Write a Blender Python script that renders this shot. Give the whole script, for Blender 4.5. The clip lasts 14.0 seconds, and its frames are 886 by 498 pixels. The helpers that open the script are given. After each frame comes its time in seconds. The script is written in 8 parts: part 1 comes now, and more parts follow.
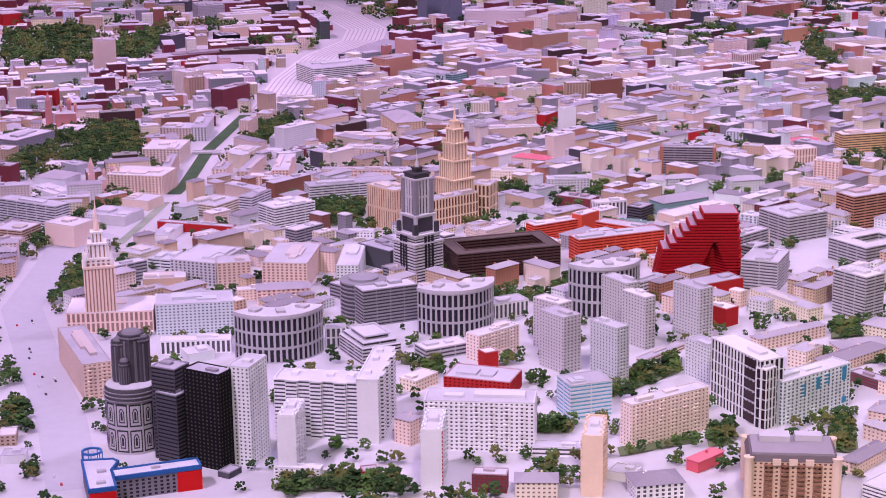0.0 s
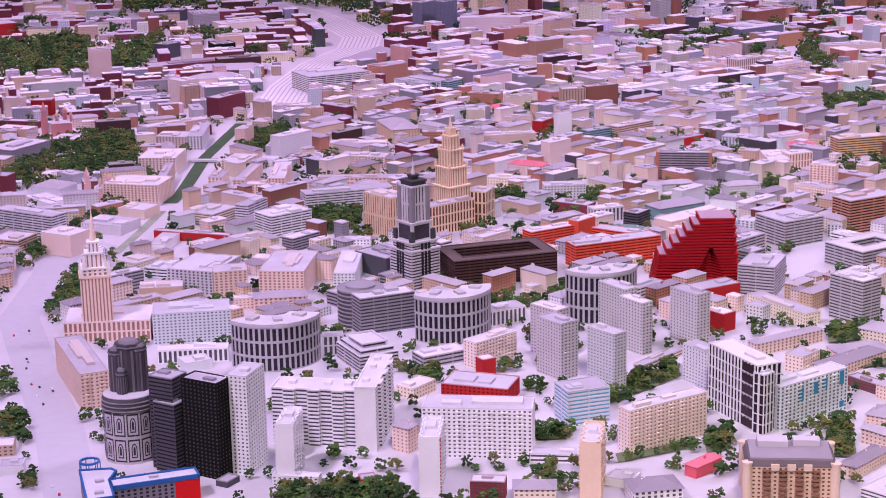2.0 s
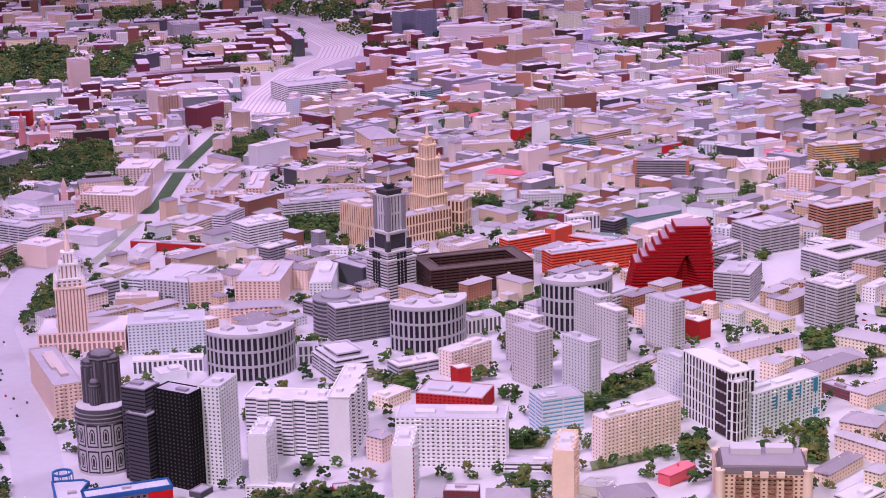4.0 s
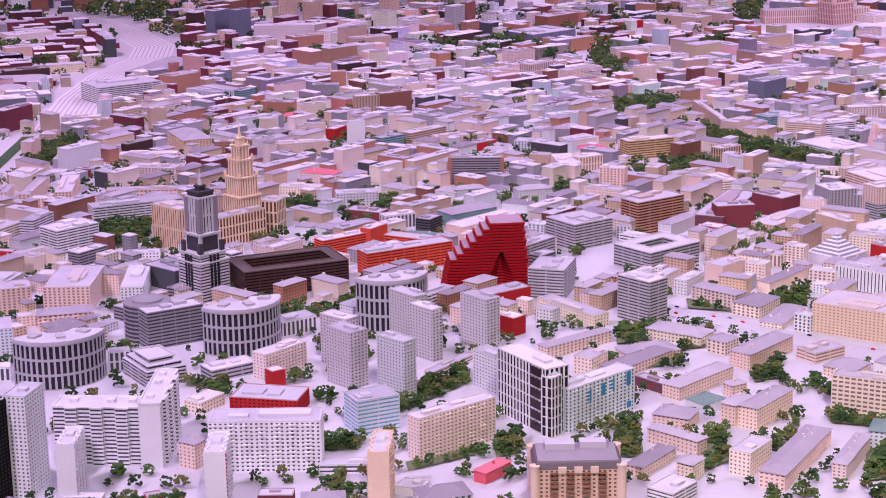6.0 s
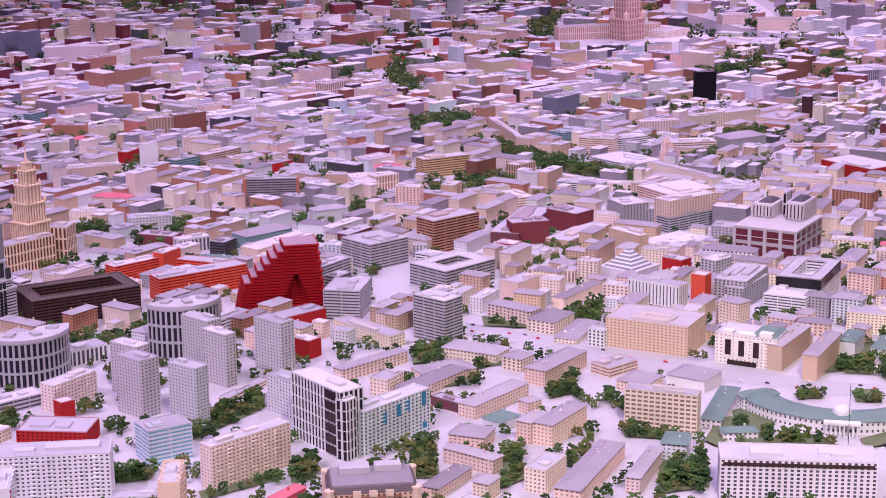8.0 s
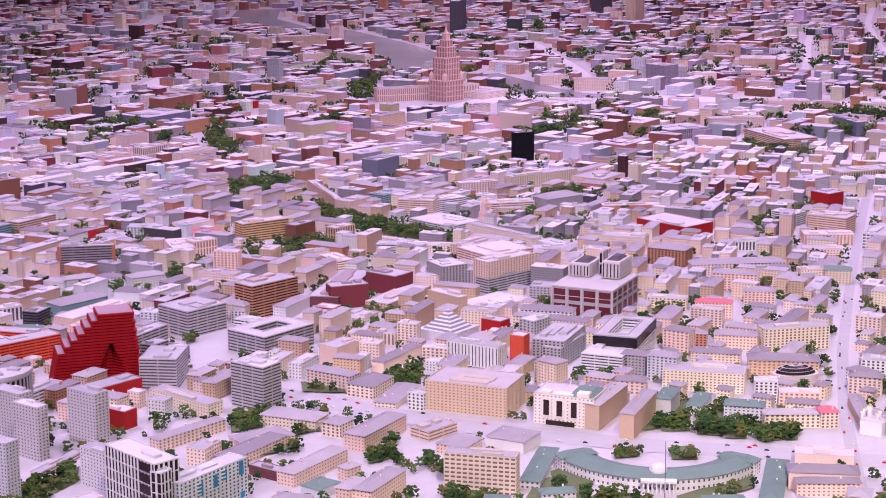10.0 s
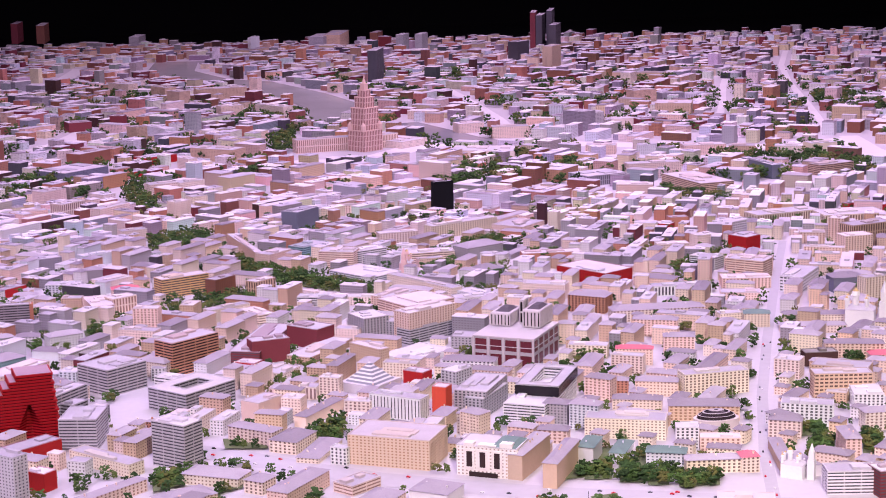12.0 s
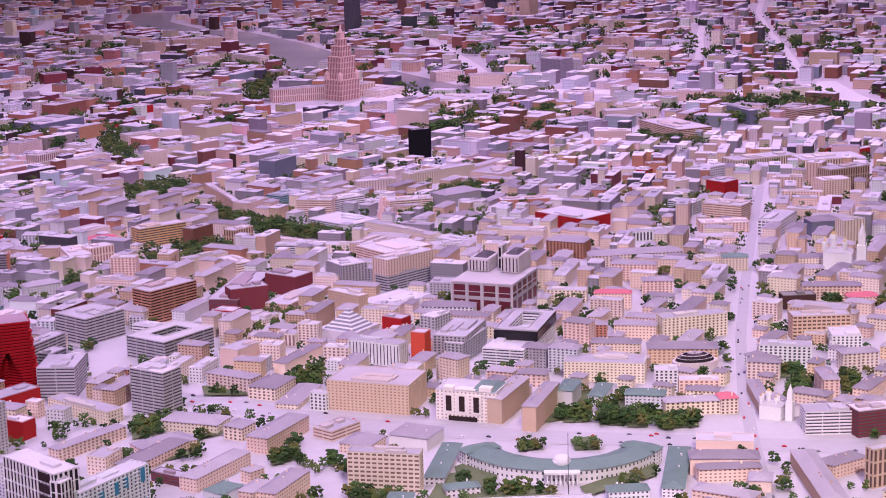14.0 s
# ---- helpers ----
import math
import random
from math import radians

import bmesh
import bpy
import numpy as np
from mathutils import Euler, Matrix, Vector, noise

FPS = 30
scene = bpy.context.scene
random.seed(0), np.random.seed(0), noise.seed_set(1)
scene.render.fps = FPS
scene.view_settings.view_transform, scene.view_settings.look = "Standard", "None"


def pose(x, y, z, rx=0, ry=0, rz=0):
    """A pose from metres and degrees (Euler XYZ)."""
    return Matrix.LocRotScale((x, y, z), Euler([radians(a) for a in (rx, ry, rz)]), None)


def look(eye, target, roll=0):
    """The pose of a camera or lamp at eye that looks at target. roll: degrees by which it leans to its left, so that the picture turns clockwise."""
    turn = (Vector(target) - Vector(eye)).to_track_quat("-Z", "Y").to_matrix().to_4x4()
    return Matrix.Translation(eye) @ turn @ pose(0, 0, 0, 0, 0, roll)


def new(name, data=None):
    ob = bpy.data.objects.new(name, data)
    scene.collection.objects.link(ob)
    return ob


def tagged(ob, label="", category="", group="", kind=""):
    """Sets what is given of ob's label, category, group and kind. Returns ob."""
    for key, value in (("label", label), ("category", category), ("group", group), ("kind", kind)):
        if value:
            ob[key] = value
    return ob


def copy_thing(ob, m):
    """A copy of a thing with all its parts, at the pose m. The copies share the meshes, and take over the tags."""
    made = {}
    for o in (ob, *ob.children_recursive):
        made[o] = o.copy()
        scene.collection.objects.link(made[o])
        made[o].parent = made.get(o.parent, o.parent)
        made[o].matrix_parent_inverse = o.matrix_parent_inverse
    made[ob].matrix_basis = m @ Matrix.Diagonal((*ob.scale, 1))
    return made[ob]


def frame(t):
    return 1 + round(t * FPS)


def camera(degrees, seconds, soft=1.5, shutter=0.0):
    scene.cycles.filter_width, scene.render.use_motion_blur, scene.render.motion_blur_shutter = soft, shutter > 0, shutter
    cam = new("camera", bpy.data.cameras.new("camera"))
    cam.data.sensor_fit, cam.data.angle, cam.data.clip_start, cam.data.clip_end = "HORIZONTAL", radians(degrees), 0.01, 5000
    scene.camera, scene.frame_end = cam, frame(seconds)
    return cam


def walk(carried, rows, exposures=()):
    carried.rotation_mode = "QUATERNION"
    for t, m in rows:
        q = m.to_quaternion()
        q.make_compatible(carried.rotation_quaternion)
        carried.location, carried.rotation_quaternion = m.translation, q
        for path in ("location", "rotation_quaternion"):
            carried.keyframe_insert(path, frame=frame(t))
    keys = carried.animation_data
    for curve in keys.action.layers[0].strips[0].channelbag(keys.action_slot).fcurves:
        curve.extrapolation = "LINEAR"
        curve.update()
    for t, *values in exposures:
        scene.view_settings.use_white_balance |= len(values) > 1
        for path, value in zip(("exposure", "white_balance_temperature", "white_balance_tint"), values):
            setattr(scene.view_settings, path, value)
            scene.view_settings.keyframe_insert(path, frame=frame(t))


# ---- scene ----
import itertools

cam = camera(27.54, 14.0, soft=1.0)
# seconds, eye x, y, z, yaw, pitch, roll
ROWS = [
    (0.0, -0.037, -0.025, 1.401, 9.98, -15.03, -0.75),
    (0.5, -0.033, -0.026, 1.398, 9.91, -14.95, -0.91),
    (1.0, -0.033, -0.023, 1.400, 9.86, -14.94, -0.95),
    (1.5, -0.036, -0.022, 1.400, 9.85, -14.88, -1.02),
    (2.0, -0.037, -0.024, 1.402, 9.87, -14.82, -1.12),
    (4.3, -0.008, -0.017, 1.402, 9.15, -14.51, -1.38),
    (4.5, -0.007, -0.013, 1.400, 8.68, -14.52, -1.39),
    (5.0, -0.001, -0.001, 1.399, 7.06, -14.64, -1.26),
    (5.5, 0.005, 0.006, 1.397, 5.50, -14.67, -1.09),
    (6.0, 0.012, 0.016, 1.395, 3.64, -14.69, -0.93),
    (6.5, 0.022, 0.024, 1.394, 1.93, -14.65, -0.82),
    (7.0, 0.030, 0.032, 1.394, 0.31, -14.57, -0.79),
    (7.5, 0.037, 0.042, 1.393, -1.24, -14.47, -0.68),
    (8.0, 0.047, 0.052, 1.395, -2.66, -14.22, -0.67),
    (8.5, 0.055, 0.056, 1.401, -4.35, -13.76, -0.61),
    (9.0, 0.066, 0.061, 1.403, -5.90, -13.29, -0.63),
    (9.2, 0.070, 0.065, 1.402, -6.44, -13.13, -0.61),
    (11.3, 0.082, 0.068, 1.412, -10.26, -11.23, -0.74),
    (11.5, 0.086, 0.064, 1.420, -10.42, -11.13, -1.00),
    (12.0, 0.087, 0.065, 1.420, -10.77, -10.95, -1.10),
    (12.5, 0.089, 0.067, 1.418, -10.96, -10.84, -1.20),
    (13.0, 0.089, 0.064, 1.416, -11.11, -10.98, -1.29),
    (13.5, 0.091, 0.067, 1.407, -11.28, -11.54, -1.34),
    (14.0, 0.090, 0.070, 1.399, -11.42, -12.48, -1.43),
]
# seconds, stops, kelvin, tint
EXPOSURES = [(0.0, 0.0, 6500, 10), (4.5, 0.0, 6500, 10), (5.5, -0.04, 6450, 12), (7.5, -0.08, 6450, 13), (9.0, -0.10, 6500, 12),
             (11.5, 0.04, 6750, 9), (12.5, 0.08, 6750, 8), (13.5, 0.0, 6700, 10), (14.0, -0.24, 6500, 20)]
walk(cam, [(t, pose(x, y, z, 90 + pitch, 0, yaw) @ pose(0, 0, 0, 0, 0, roll)) for t, x, y, z, yaw, pitch, roll in ROWS], EXPOSURES)

# ---- light: a dark hall, lit by lamps under its ceiling ----
world = bpy.data.worlds.new("hall_air")
scene.world = world
world.use_nodes = True
world.node_tree.nodes["Background"].inputs["Color"].default_value = (0.75, 0.6, 1.0, 1)
world.node_tree.nodes["Background"].inputs["Strength"].default_value = 0.0


def ceiling_lamp(x, y, z, aim, power, size, colour, spread=180):
    data = bpy.data.lights.new("ceiling_lamp", "AREA")
    data.shape, data.size, data.energy, data.color, data.spread = "DISK", size, power, colour, radians(spread)
    ob = new("ceiling_lamp", data)
    ob.matrix_world = look((x, y, z), aim)
    return ob


WARM, CREAM, VIOLET, PINK = (0.88, 0.665, 1.0), (1.0, 0.84, 0.80), (0.72, 0.565, 1.0), (0.93, 0.64, 1.0)
ceiling_lamp(-3.1, 0.5, 5.0, (-1.3, 4.0, 0), 84, 0.2, WARM, 90)
ceiling_lamp(0.9, -0.9, 4.8, (1.9, 4.3, 0), 80, 0.2, CREAM, 72)
ceiling_lamp(-0.7, 3.1, 5.4, (-0.4, 4.0, 0), 64, 0.2, (0.59, 0.53, 1.0))
ceiling_lamp(-4.4, 7.4, 5.4, (-3.7, 7.8, 0), 132, 0.2, (0.92, 0.63, 0.96), 110)
ceiling_lamp(1.6, 6.8, 5.4, (1.7, 7.4, 0), 192, 0.2, VIOLET)
ceiling_lamp(4.4, 8.7, 5.4, (4.4, 9.0, 0), 275, 0.2, PINK)
ceiling_lamp(0.0, 12.8, 5.4, (0.0, 12.8, 0), 125, 0.2, PINK)
ceiling_lamp(4.5, 15.0, 5.4, (4.5, 15.0, 0), 260, 0.2, PINK)


# ---- materials ----
def nodes_of(name):
    m = bpy.data.materials.new(name)
    m.use_nodes = True
    nt = m.node_tree
    return m, nt, nt.nodes["Principled BSDF"]


def add(nt, kind, **values):
    n = nt.nodes.new(kind)
    for k, v in values.items():
        if k == "attribute_name":
            n.attribute_name = v
        else:
            n.inputs[k].default_value = v
    return n


def calc(nt, op, a, b=None, c=None):
    n = nt.nodes.new("ShaderNodeMath")
    n.operation = op
    for i, v in enumerate((a, b, c)):
        if v is None:
            continue
        if isinstance(v, (int, float)):
            n.inputs[i].default_value = v
        else:
            nt.links.new(v, n.inputs[i])
    return n.outputs[0]


def mixed(nt, fac, a, b, mode="MIX"):
    n = nt.nodes.new("ShaderNodeMix")
    n.data_type, n.blend_type = "RGBA", mode
    for sock, v in ((n.inputs[0], fac), (n.inputs[6], a), (n.inputs[7], b)):
        if isinstance(v, (int, float)):
            sock.default_value = v
        elif isinstance(v, tuple):
            sock.default_value = (*v, 1)
        else:
            nt.links.new(v, sock)
    return n.outputs[2]


def worn(nt, colour, amount=0.25, coarse=9.0, fine=160.0):
    """Colour broken up by stains and by grain."""
    geo = nt.nodes.new("ShaderNodeNewGeometry")
    out = colour
    for scale, k in ((coarse, amount), (fine, amount * 0.6)):
        n = add(nt, "ShaderNodeTexNoise", Scale=scale, Detail=3.0)
        nt.links.new(geo.outputs["Position"], n.inputs["Vector"])
        f = calc(nt, "MULTIPLY_ADD", n.outputs["Fac"], k * 2, 1 - k)
        v = nt.nodes.new("ShaderNodeCombineColor")
        for i in range(3):
            nt.links.new(f, v.inputs[i])
        out = mixed(nt, 1.0, out, v.outputs[0], "MULTIPLY")
    return out


def tint_of(nt):
    return add(nt, "ShaderNodeAttribute", attribute_name="tint").outputs["Color"]


def painted(name, rough=0.7, amount=0.2, coarse=9.0, fine=160.0, bump=0.0):
    m, nt, p = nodes_of(name)
    nt.links.new(worn(nt, tint_of(nt), amount, coarse, fine), p.inputs["Base Color"])
    p.inputs["Roughness"].default_value = rough
    p.inputs["Specular IOR Level"].default_value = 0.12
    if bump:
        geo = nt.nodes.new("ShaderNodeNewGeometry")
        n = add(nt, "ShaderNodeTexNoise", Scale=fine * 2, Detail=4.0)
        nt.links.new(geo.outputs["Position"], n.inputs["Vector"])
        b = add(nt, "ShaderNodeBump", Strength=bump, Distance=0.001)
        nt.links.new(n.outputs["Fac"], b.inputs["Height"])
        nt.links.new(b.outputs["Normal"], p.inputs["Normal"])
    return m


WALL = painted("painted_plaster", 0.75, 0.10)
ROOF = painted("roof_plastic", 0.6, 0.18, 14.0, 220.0)
TRIM = painted("moulded_trim", 0.6, 0.08)
LEAF = painted("flock_foliage", 0.9, 0.45, 30.0, 260.0)
BARK = painted("twig_bark", 0.9, 0.3)
GLOSS = painted("car_enamel", 0.3, 0.05)
GROUND = painted("model_base_board", 0.55, 0.12, 2.5, 40.0, 0.25)
GRASS = painted("flock_turf", 0.95, 0.4, 12.0, 200.0, 0.6)
WATER = painted("resin_water", 0.15, 0.15, 3.0, 30.0)
DARK = painted("hall_cloth", 0.95, 0.2, 0.5, 8.0)


def glazing():
    m, nt, p = nodes_of("tinted_acrylic")
    nt.links.new(worn(nt, tint_of(nt), 0.3, 25.0, 120.0), p.inputs["Base Color"])
    p.inputs["Roughness"].default_value = 0.25
    p.inputs["Specular IOR Level"].default_value = 0.25
    return m


PANE = glazing()


def windowed():
    """Wall with small moulded windows, one to a unit of the map."""
    m, nt, p = nodes_of("small_windowed_wall")
    uv = nt.nodes.new("ShaderNodeUVMap")
    s = nt.nodes.new("ShaderNodeSeparateXYZ")
    nt.links.new(uv.outputs[0], s.inputs[0])
    fu, fv = calc(nt, "FRACT", s.outputs[0]), calc(nt, "FRACT", s.outputs[1])
    a = calc(nt, "MULTIPLY", calc(nt, "GREATER_THAN", fu, 0.27), calc(nt, "LESS_THAN", fu, 0.73))
    b = calc(nt, "MULTIPLY", calc(nt, "GREATER_THAN", fv, 0.32), calc(nt, "LESS_THAN", fv, 0.76))
    mask = calc(nt, "MULTIPLY", a, b)
    wall = worn(nt, tint_of(nt), 0.12)
    geo = nt.nodes.new("ShaderNodeNewGeometry")
    n = add(nt, "ShaderNodeTexNoise", Scale=7.0, Detail=1.0)
    nt.links.new(geo.outputs["Position"], n.inputs["Vector"])
    glass = mixed(nt, calc(nt, "MULTIPLY_ADD", n.outputs["Fac"], 0.7, 0.18), wall, (0.05, 0.04, 0.06))
    nt.links.new(mixed(nt, mask, wall, glass), p.inputs["Base Color"])
    nt.links.new(calc(nt, "MULTIPLY_ADD", mask, -0.4, 0.75), p.inputs["Roughness"])
    p.inputs["Specular IOR Level"].default_value = 0.12
    bp = add(nt, "ShaderNodeBump", Strength=0.6, Distance=0.001)
    nt.links.new(calc(nt, "SUBTRACT", 1.0, mask), bp.inputs["Height"])
    nt.links.new(bp.outputs["Normal"], p.inputs["Normal"])
    return m


SMALLWIN = windowed()

PAINT = {
    "white": (0.74, 0.73, 0.78), "ash": (0.55, 0.53, 0.58), "grey": (0.43, 0.41, 0.46), "peach": (0.80, 0.62, 0.56), "pinkwhite": (0.80, 0.67, 0.63),
    "cream": (0.80, 0.70, 0.59), "ochre": (0.74, 0.555, 0.43), "sand": (0.76, 0.57, 0.42), "tan": (0.60, 0.44, 0.34),
    "red": (0.40, 0.022, 0.025), "orange": (0.70, 0.10, 0.06), "maroon": (0.20, 0.045, 0.06), "brown": (0.26, 0.11, 0.08),
    "black": (0.008, 0.008, 0.011), "dark": (0.085, 0.08, 0.10), "ice": (0.66, 0.68, 0.74), "glass": (0.62, 0.66, 0.74),
    "yellow": (0.68, 0.46, 0.22), "rose": (0.72, 0.12, 0.17), "umber": (0.075, 0.038, 0.036), "teal": (0.22, 0.36, 0.38), "slate": (0.17, 0.18, 0.25), "rust": (0.50, 0.24, 0.17), "steel": (0.30, 0.28, 0.33), "redstripe": (0.72, 0.62, 0.66),
}
PANE_OF = {"ash": (0.13, 0.12, 0.15), "black": (0.10, 0.088, 0.068), "white": (0.09, 0.085, 0.11), "glass": (0.16, 0.42, 0.60), "red": (0.12, 0.01, 0.012), "dark": (0.02, 0.02, 0.025),
           "peach": (0.33, 0.21, 0.18), "cream": (0.22, 0.155, 0.13), "ochre": (0.36, 0.22, 0.15), "tan": (0.14, 0.09, 0.08), "grey": (0.085, 0.08, 0.10), "sand": (0.14, 0.06, 0.04), "umber": (0.018, 0.012, 0.014),
           "pinkwhite": (0.25, 0.17, 0.17), "orange": (0.22, 0.02, 0.015), "ice": (0.14, 0.15, 0.2), "redstripe": (0.42, 0.03, 0.04), "teal": (0.05, 0.10, 0.12), "rust": (0.03, 0.02, 0.025), "steel": (0.06, 0.055, 0.07)}
ROOFS = [(0.50, 0.47, 0.55), (0.57, 0.54, 0.62), (0.42, 0.39, 0.47), (0.64, 0.60, 0.68)]
HIPS = [(0.36, 0.32, 0.39), (0.42, 0.38, 0.45), (0.27, 0.235, 0.29)]
GREENROOF, ROSEROOF = (0.16, 0.24, 0.23), (0.62, 0.16, 0.22)
COLOUR_WORDS = {"ash": "ash grey", "pinkwhite": "pale pink", "ice": "icy white", "glass": "white and blue", "sand": "sand-coloured", "umber": "dark brown", "dark": "dark grey", "slate": "dark slate-blue", "redstripe": "white red-striped"}


# ---- mesh building ----
class Geo:
    """Vertices and faces of one mesh, each face with its tint and map."""

    def __init__(self, tint=(0.5, 0.5, 0.5)):
        self.v, self.f, self.t, self.uv, self.tint = [], [], [], [], tint

    def face(self, pts, uv=None, tint=None):
        k = len(self.v)
        self.v += [tuple(p) for p in pts]
        self.f.append(tuple(range(k, k + len(pts))))
        self.t.append(tint or self.tint)
        self.uv += uv or [(0.0, 0.0)] * len(pts)

    def prism(self, poly, z0, z1, top=True, tint=None, uv=None, scale=1.0, bottom=False):
        """Upright prism on an anticlockwise outline; scale shrinks its top; uv = bay and storey pitch."""
        n = len(poly)
        cx, cy = sum(p[0] for p in poly) / n, sum(p[1] for p in poly) / n
        up = [(cx + (x - cx) * scale, cy + (y - cy) * scale) for x, y in poly]
        for i in range(n):
            a, b, c, d = poly[i], poly[(i + 1) % n], up[(i + 1) % n], up[i]
            m = None
            if uv:
                w = max(1, round(math.dist(a, b) / uv[0]))
                hh = max(1, round((z1 - z0) / uv[1]))
                m = [(0, 0), (w, 0), (w, hh), (0, hh)]
            self.face([(*a, z0), (*b, z0), (*c, z1), (*d, z1)], m, tint)
        if top:
            self.face([(*p, z1) for p in up], None, tint)
        if bottom:
            self.face([(*p, z0) for p in reversed(poly)], None, tint)

    def box(self, x, y, w, d, z0, z1, rot=0.0, **k):
        c, s = math.cos(rot), math.sin(rot)
        self.prism([(x + c * a - s * b, y + s * a + c * b) for a, b in ((-w / 2, -d / 2), (w / 2, -d / 2), (w / 2, d / 2), (-w / 2, d / 2))], z0, z1, **k)

    def build(self, name, material, parent=None, label="", smooth=False):
        me = bpy.data.meshes.new(name)
        me.from_pydata(self.v, [], self.f)
        a = me.attributes.new("tint", "FLOAT_COLOR", "FACE")
        a.data.foreach_set("color", np.array([(*t, 1.0) for t in self.t], dtype=np.float32).ravel())
        u = me.uv_layers.new(name="UVMap")
        u.data.foreach_set("uv", np.array(self.uv, dtype=np.float32).ravel())
        me.materials.append(material)
        if smooth:
            me.polygons.foreach_set("use_smooth", [True] * len(me.polygons))
        ob = new(name, me)
        ob.parent = parent
        return tagged(ob, label)


def rect(w, d, x=0.0, y=0.0):
    return [(x - w / 2, y - d / 2), (x + w / 2, y - d / 2), (x + w / 2, y + d / 2), (x - w / 2, y + d / 2)]


def ellipse(rx, ry, n=32, x=0.0, y=0.0, a0=0.0, a1=360.0):
    k = n if a1 - a0 >= 360 else n + 1
    return [(x + rx * math.cos(radians(a0 + (a1 - a0) * i / n)), y + ry * math.sin(radians(a0 + (a1 - a0) * i / n))) for i in range(k)]


def pierced(wall, panes, a, b, z0, z1, nb, nf, fx, fy, depth, tint=None, ptint=None):
    """A wall from a to b with nb x nf recessed windows; fx, fy: where a window lies in its cell."""
    ax, ay = a
    ux, uy = b[0] - ax, b[1] - ay
    length = math.hypot(ux, uy)
    if length < 1e-6:
        return
    ux, uy = ux / length, uy / length
    ox, oy = -uy * depth, ux * depth  # inwards, for an anticlockwise outline

    def at(s, z, inner=False):
        return (ax + ux * s + (ox if inner else 0), ay + uy * s + (oy if inner else 0), z)

    cw, ch = length / nb, (z1 - z0) / nf
    zs = z0
    for j in range(nf):
        lo, hi = z0 + ch * (j + fy[0]), z0 + ch * (j + fy[1])
        wall.face([at(0, zs), at(length, zs), at(length, lo), at(0, lo)], None, tint)
        s0 = 0.0
        for i in range(nb):
            l, r = cw * (i + fx[0]), cw * (i + fx[1])
            wall.face([at(s0, lo), at(l, lo), at(l, hi), at(s0, hi)], None, tint)
            wall.face([at(l, lo), at(l, lo, 1), at(l, hi, 1), at(l, hi)], None, tint)
            wall.face([at(r, lo, 1), at(r, lo), at(r, hi), at(r, hi, 1)], None, tint)
            wall.face([at(l, lo), at(r, lo), at(r, lo, 1), at(l, lo, 1)], None, tint)
            wall.face([at(l, hi, 1), at(r, hi, 1), at(r, hi), at(l, hi)], None, tint)
            panes.face([at(l, lo, 1), at(r, lo, 1), at(r, hi, 1), at(l, hi, 1)], None, ptint)
            s0 = r
        wall.face([at(s0, lo), at(length, lo), at(length, hi), at(s0, hi)], None, tint)
        zs = hi
    wall.face([at(0, zs), at(length, zs), at(length, z1), at(0, z1)], None, tint)


# bay width, storey height, window's part of the bay and of the storey
PATTERN = {"g": (0.0105, 0.0082, (0.27, 0.73), (0.28, 0.76)), "b": (0.042, 0.0085, (0.02, 0.98), (0.35, 0.82)), "v": (0.0125, 0.032, (0.22, 0.78), (0.07, 0.93)),
           "s": (0.0125, 0.0082, (0.25, 0.75), (0.2, 0.85)), "q": (0.05, 0.05, (0.12, 0.88), (0.12, 0.88)), "w": (0.014, 0.0105, (0.14, 0.86), (0.3, 0.8)), "t": (0.011, 0.055, (0.33, 0.67), (0.06, 0.94)), "p": (0.0085, 0.17, (0.3, 0.7), (0.03, 0.97))}


def facade(wall, panes, poly, z0, z1, win, closed=True):
    bw, sh, fx, fy = PATTERN[win]
    n = len(poly)
    for i in range(n if closed else n - 1):
        a, b = poly[i], poly[(i + 1) % n]
        pierced(wall, panes, a, b, z0, z1, max(1, round(math.dist(a, b) / bw)), max(1, round((z1 - z0) / sh)), fx, fy, 0.0011)


# ---- where things stand, on a grid of 1 cm ----
GX0, GY0, CELL = -8.0, 2.6, 0.01
TAKEN = np.zeros((1700, 1800), dtype=bool)
FOREGROUND = [(-2.4, 2.6), (1.06, 2.6), (1.06, 4.25), (0.62, 4.70), (0.25, 4.62), (-0.02, 4.55), (-0.9, 4.45), (-1.7, 4.15), (-2.4, 4.4)]


def cells(x, y, w, d, rot, pad=0.0):
    c, s = math.cos(rot), math.sin(rot)
    a, b = np.meshgrid(np.linspace(-w / 2 - pad, w / 2 + pad, max(2, int((w + 2 * pad) / 0.008))), np.linspace(-d / 2 - pad, d / 2 + pad, max(2, int((d + 2 * pad) / 0.008))))
    i, j = ((x + c * a - s * b - GX0) / CELL).astype(int), ((y + s * a + c * b - GY0) / CELL).astype(int)
    return np.clip(i, 0, 1699), np.clip(j, 0, 1799)


def take(x, y, w, d, rot, pad=0.008):
    TAKEN[cells(x, y, w, d, rot, pad)] = True


def free(x, y, w, d, rot, pad=0.008):
    return not TAKEN[cells(x, y, w, d, rot, pad)].any()


def take_line(pts, width):
    for (x0, y0), (x1, y1) in zip(pts, pts[1:]):
        l = math.hypot(x1 - x0, y1 - y0)
        take((x0 + x1) / 2, (y0 + y1) / 2, l, width, math.atan2(y1 - y0, x1 - x0), 0.0)


def inside(poly, x, y):
    ok = False
    for (x0, y0), (x1, y1) in zip(poly, poly[1:] + poly[:1]):
        if (y0 > y) != (y1 > y) and x < x0 + (y - y0) / (y1 - y0) * (x1 - x0):
            ok = not ok
    return ok


RND = random.Random(7)


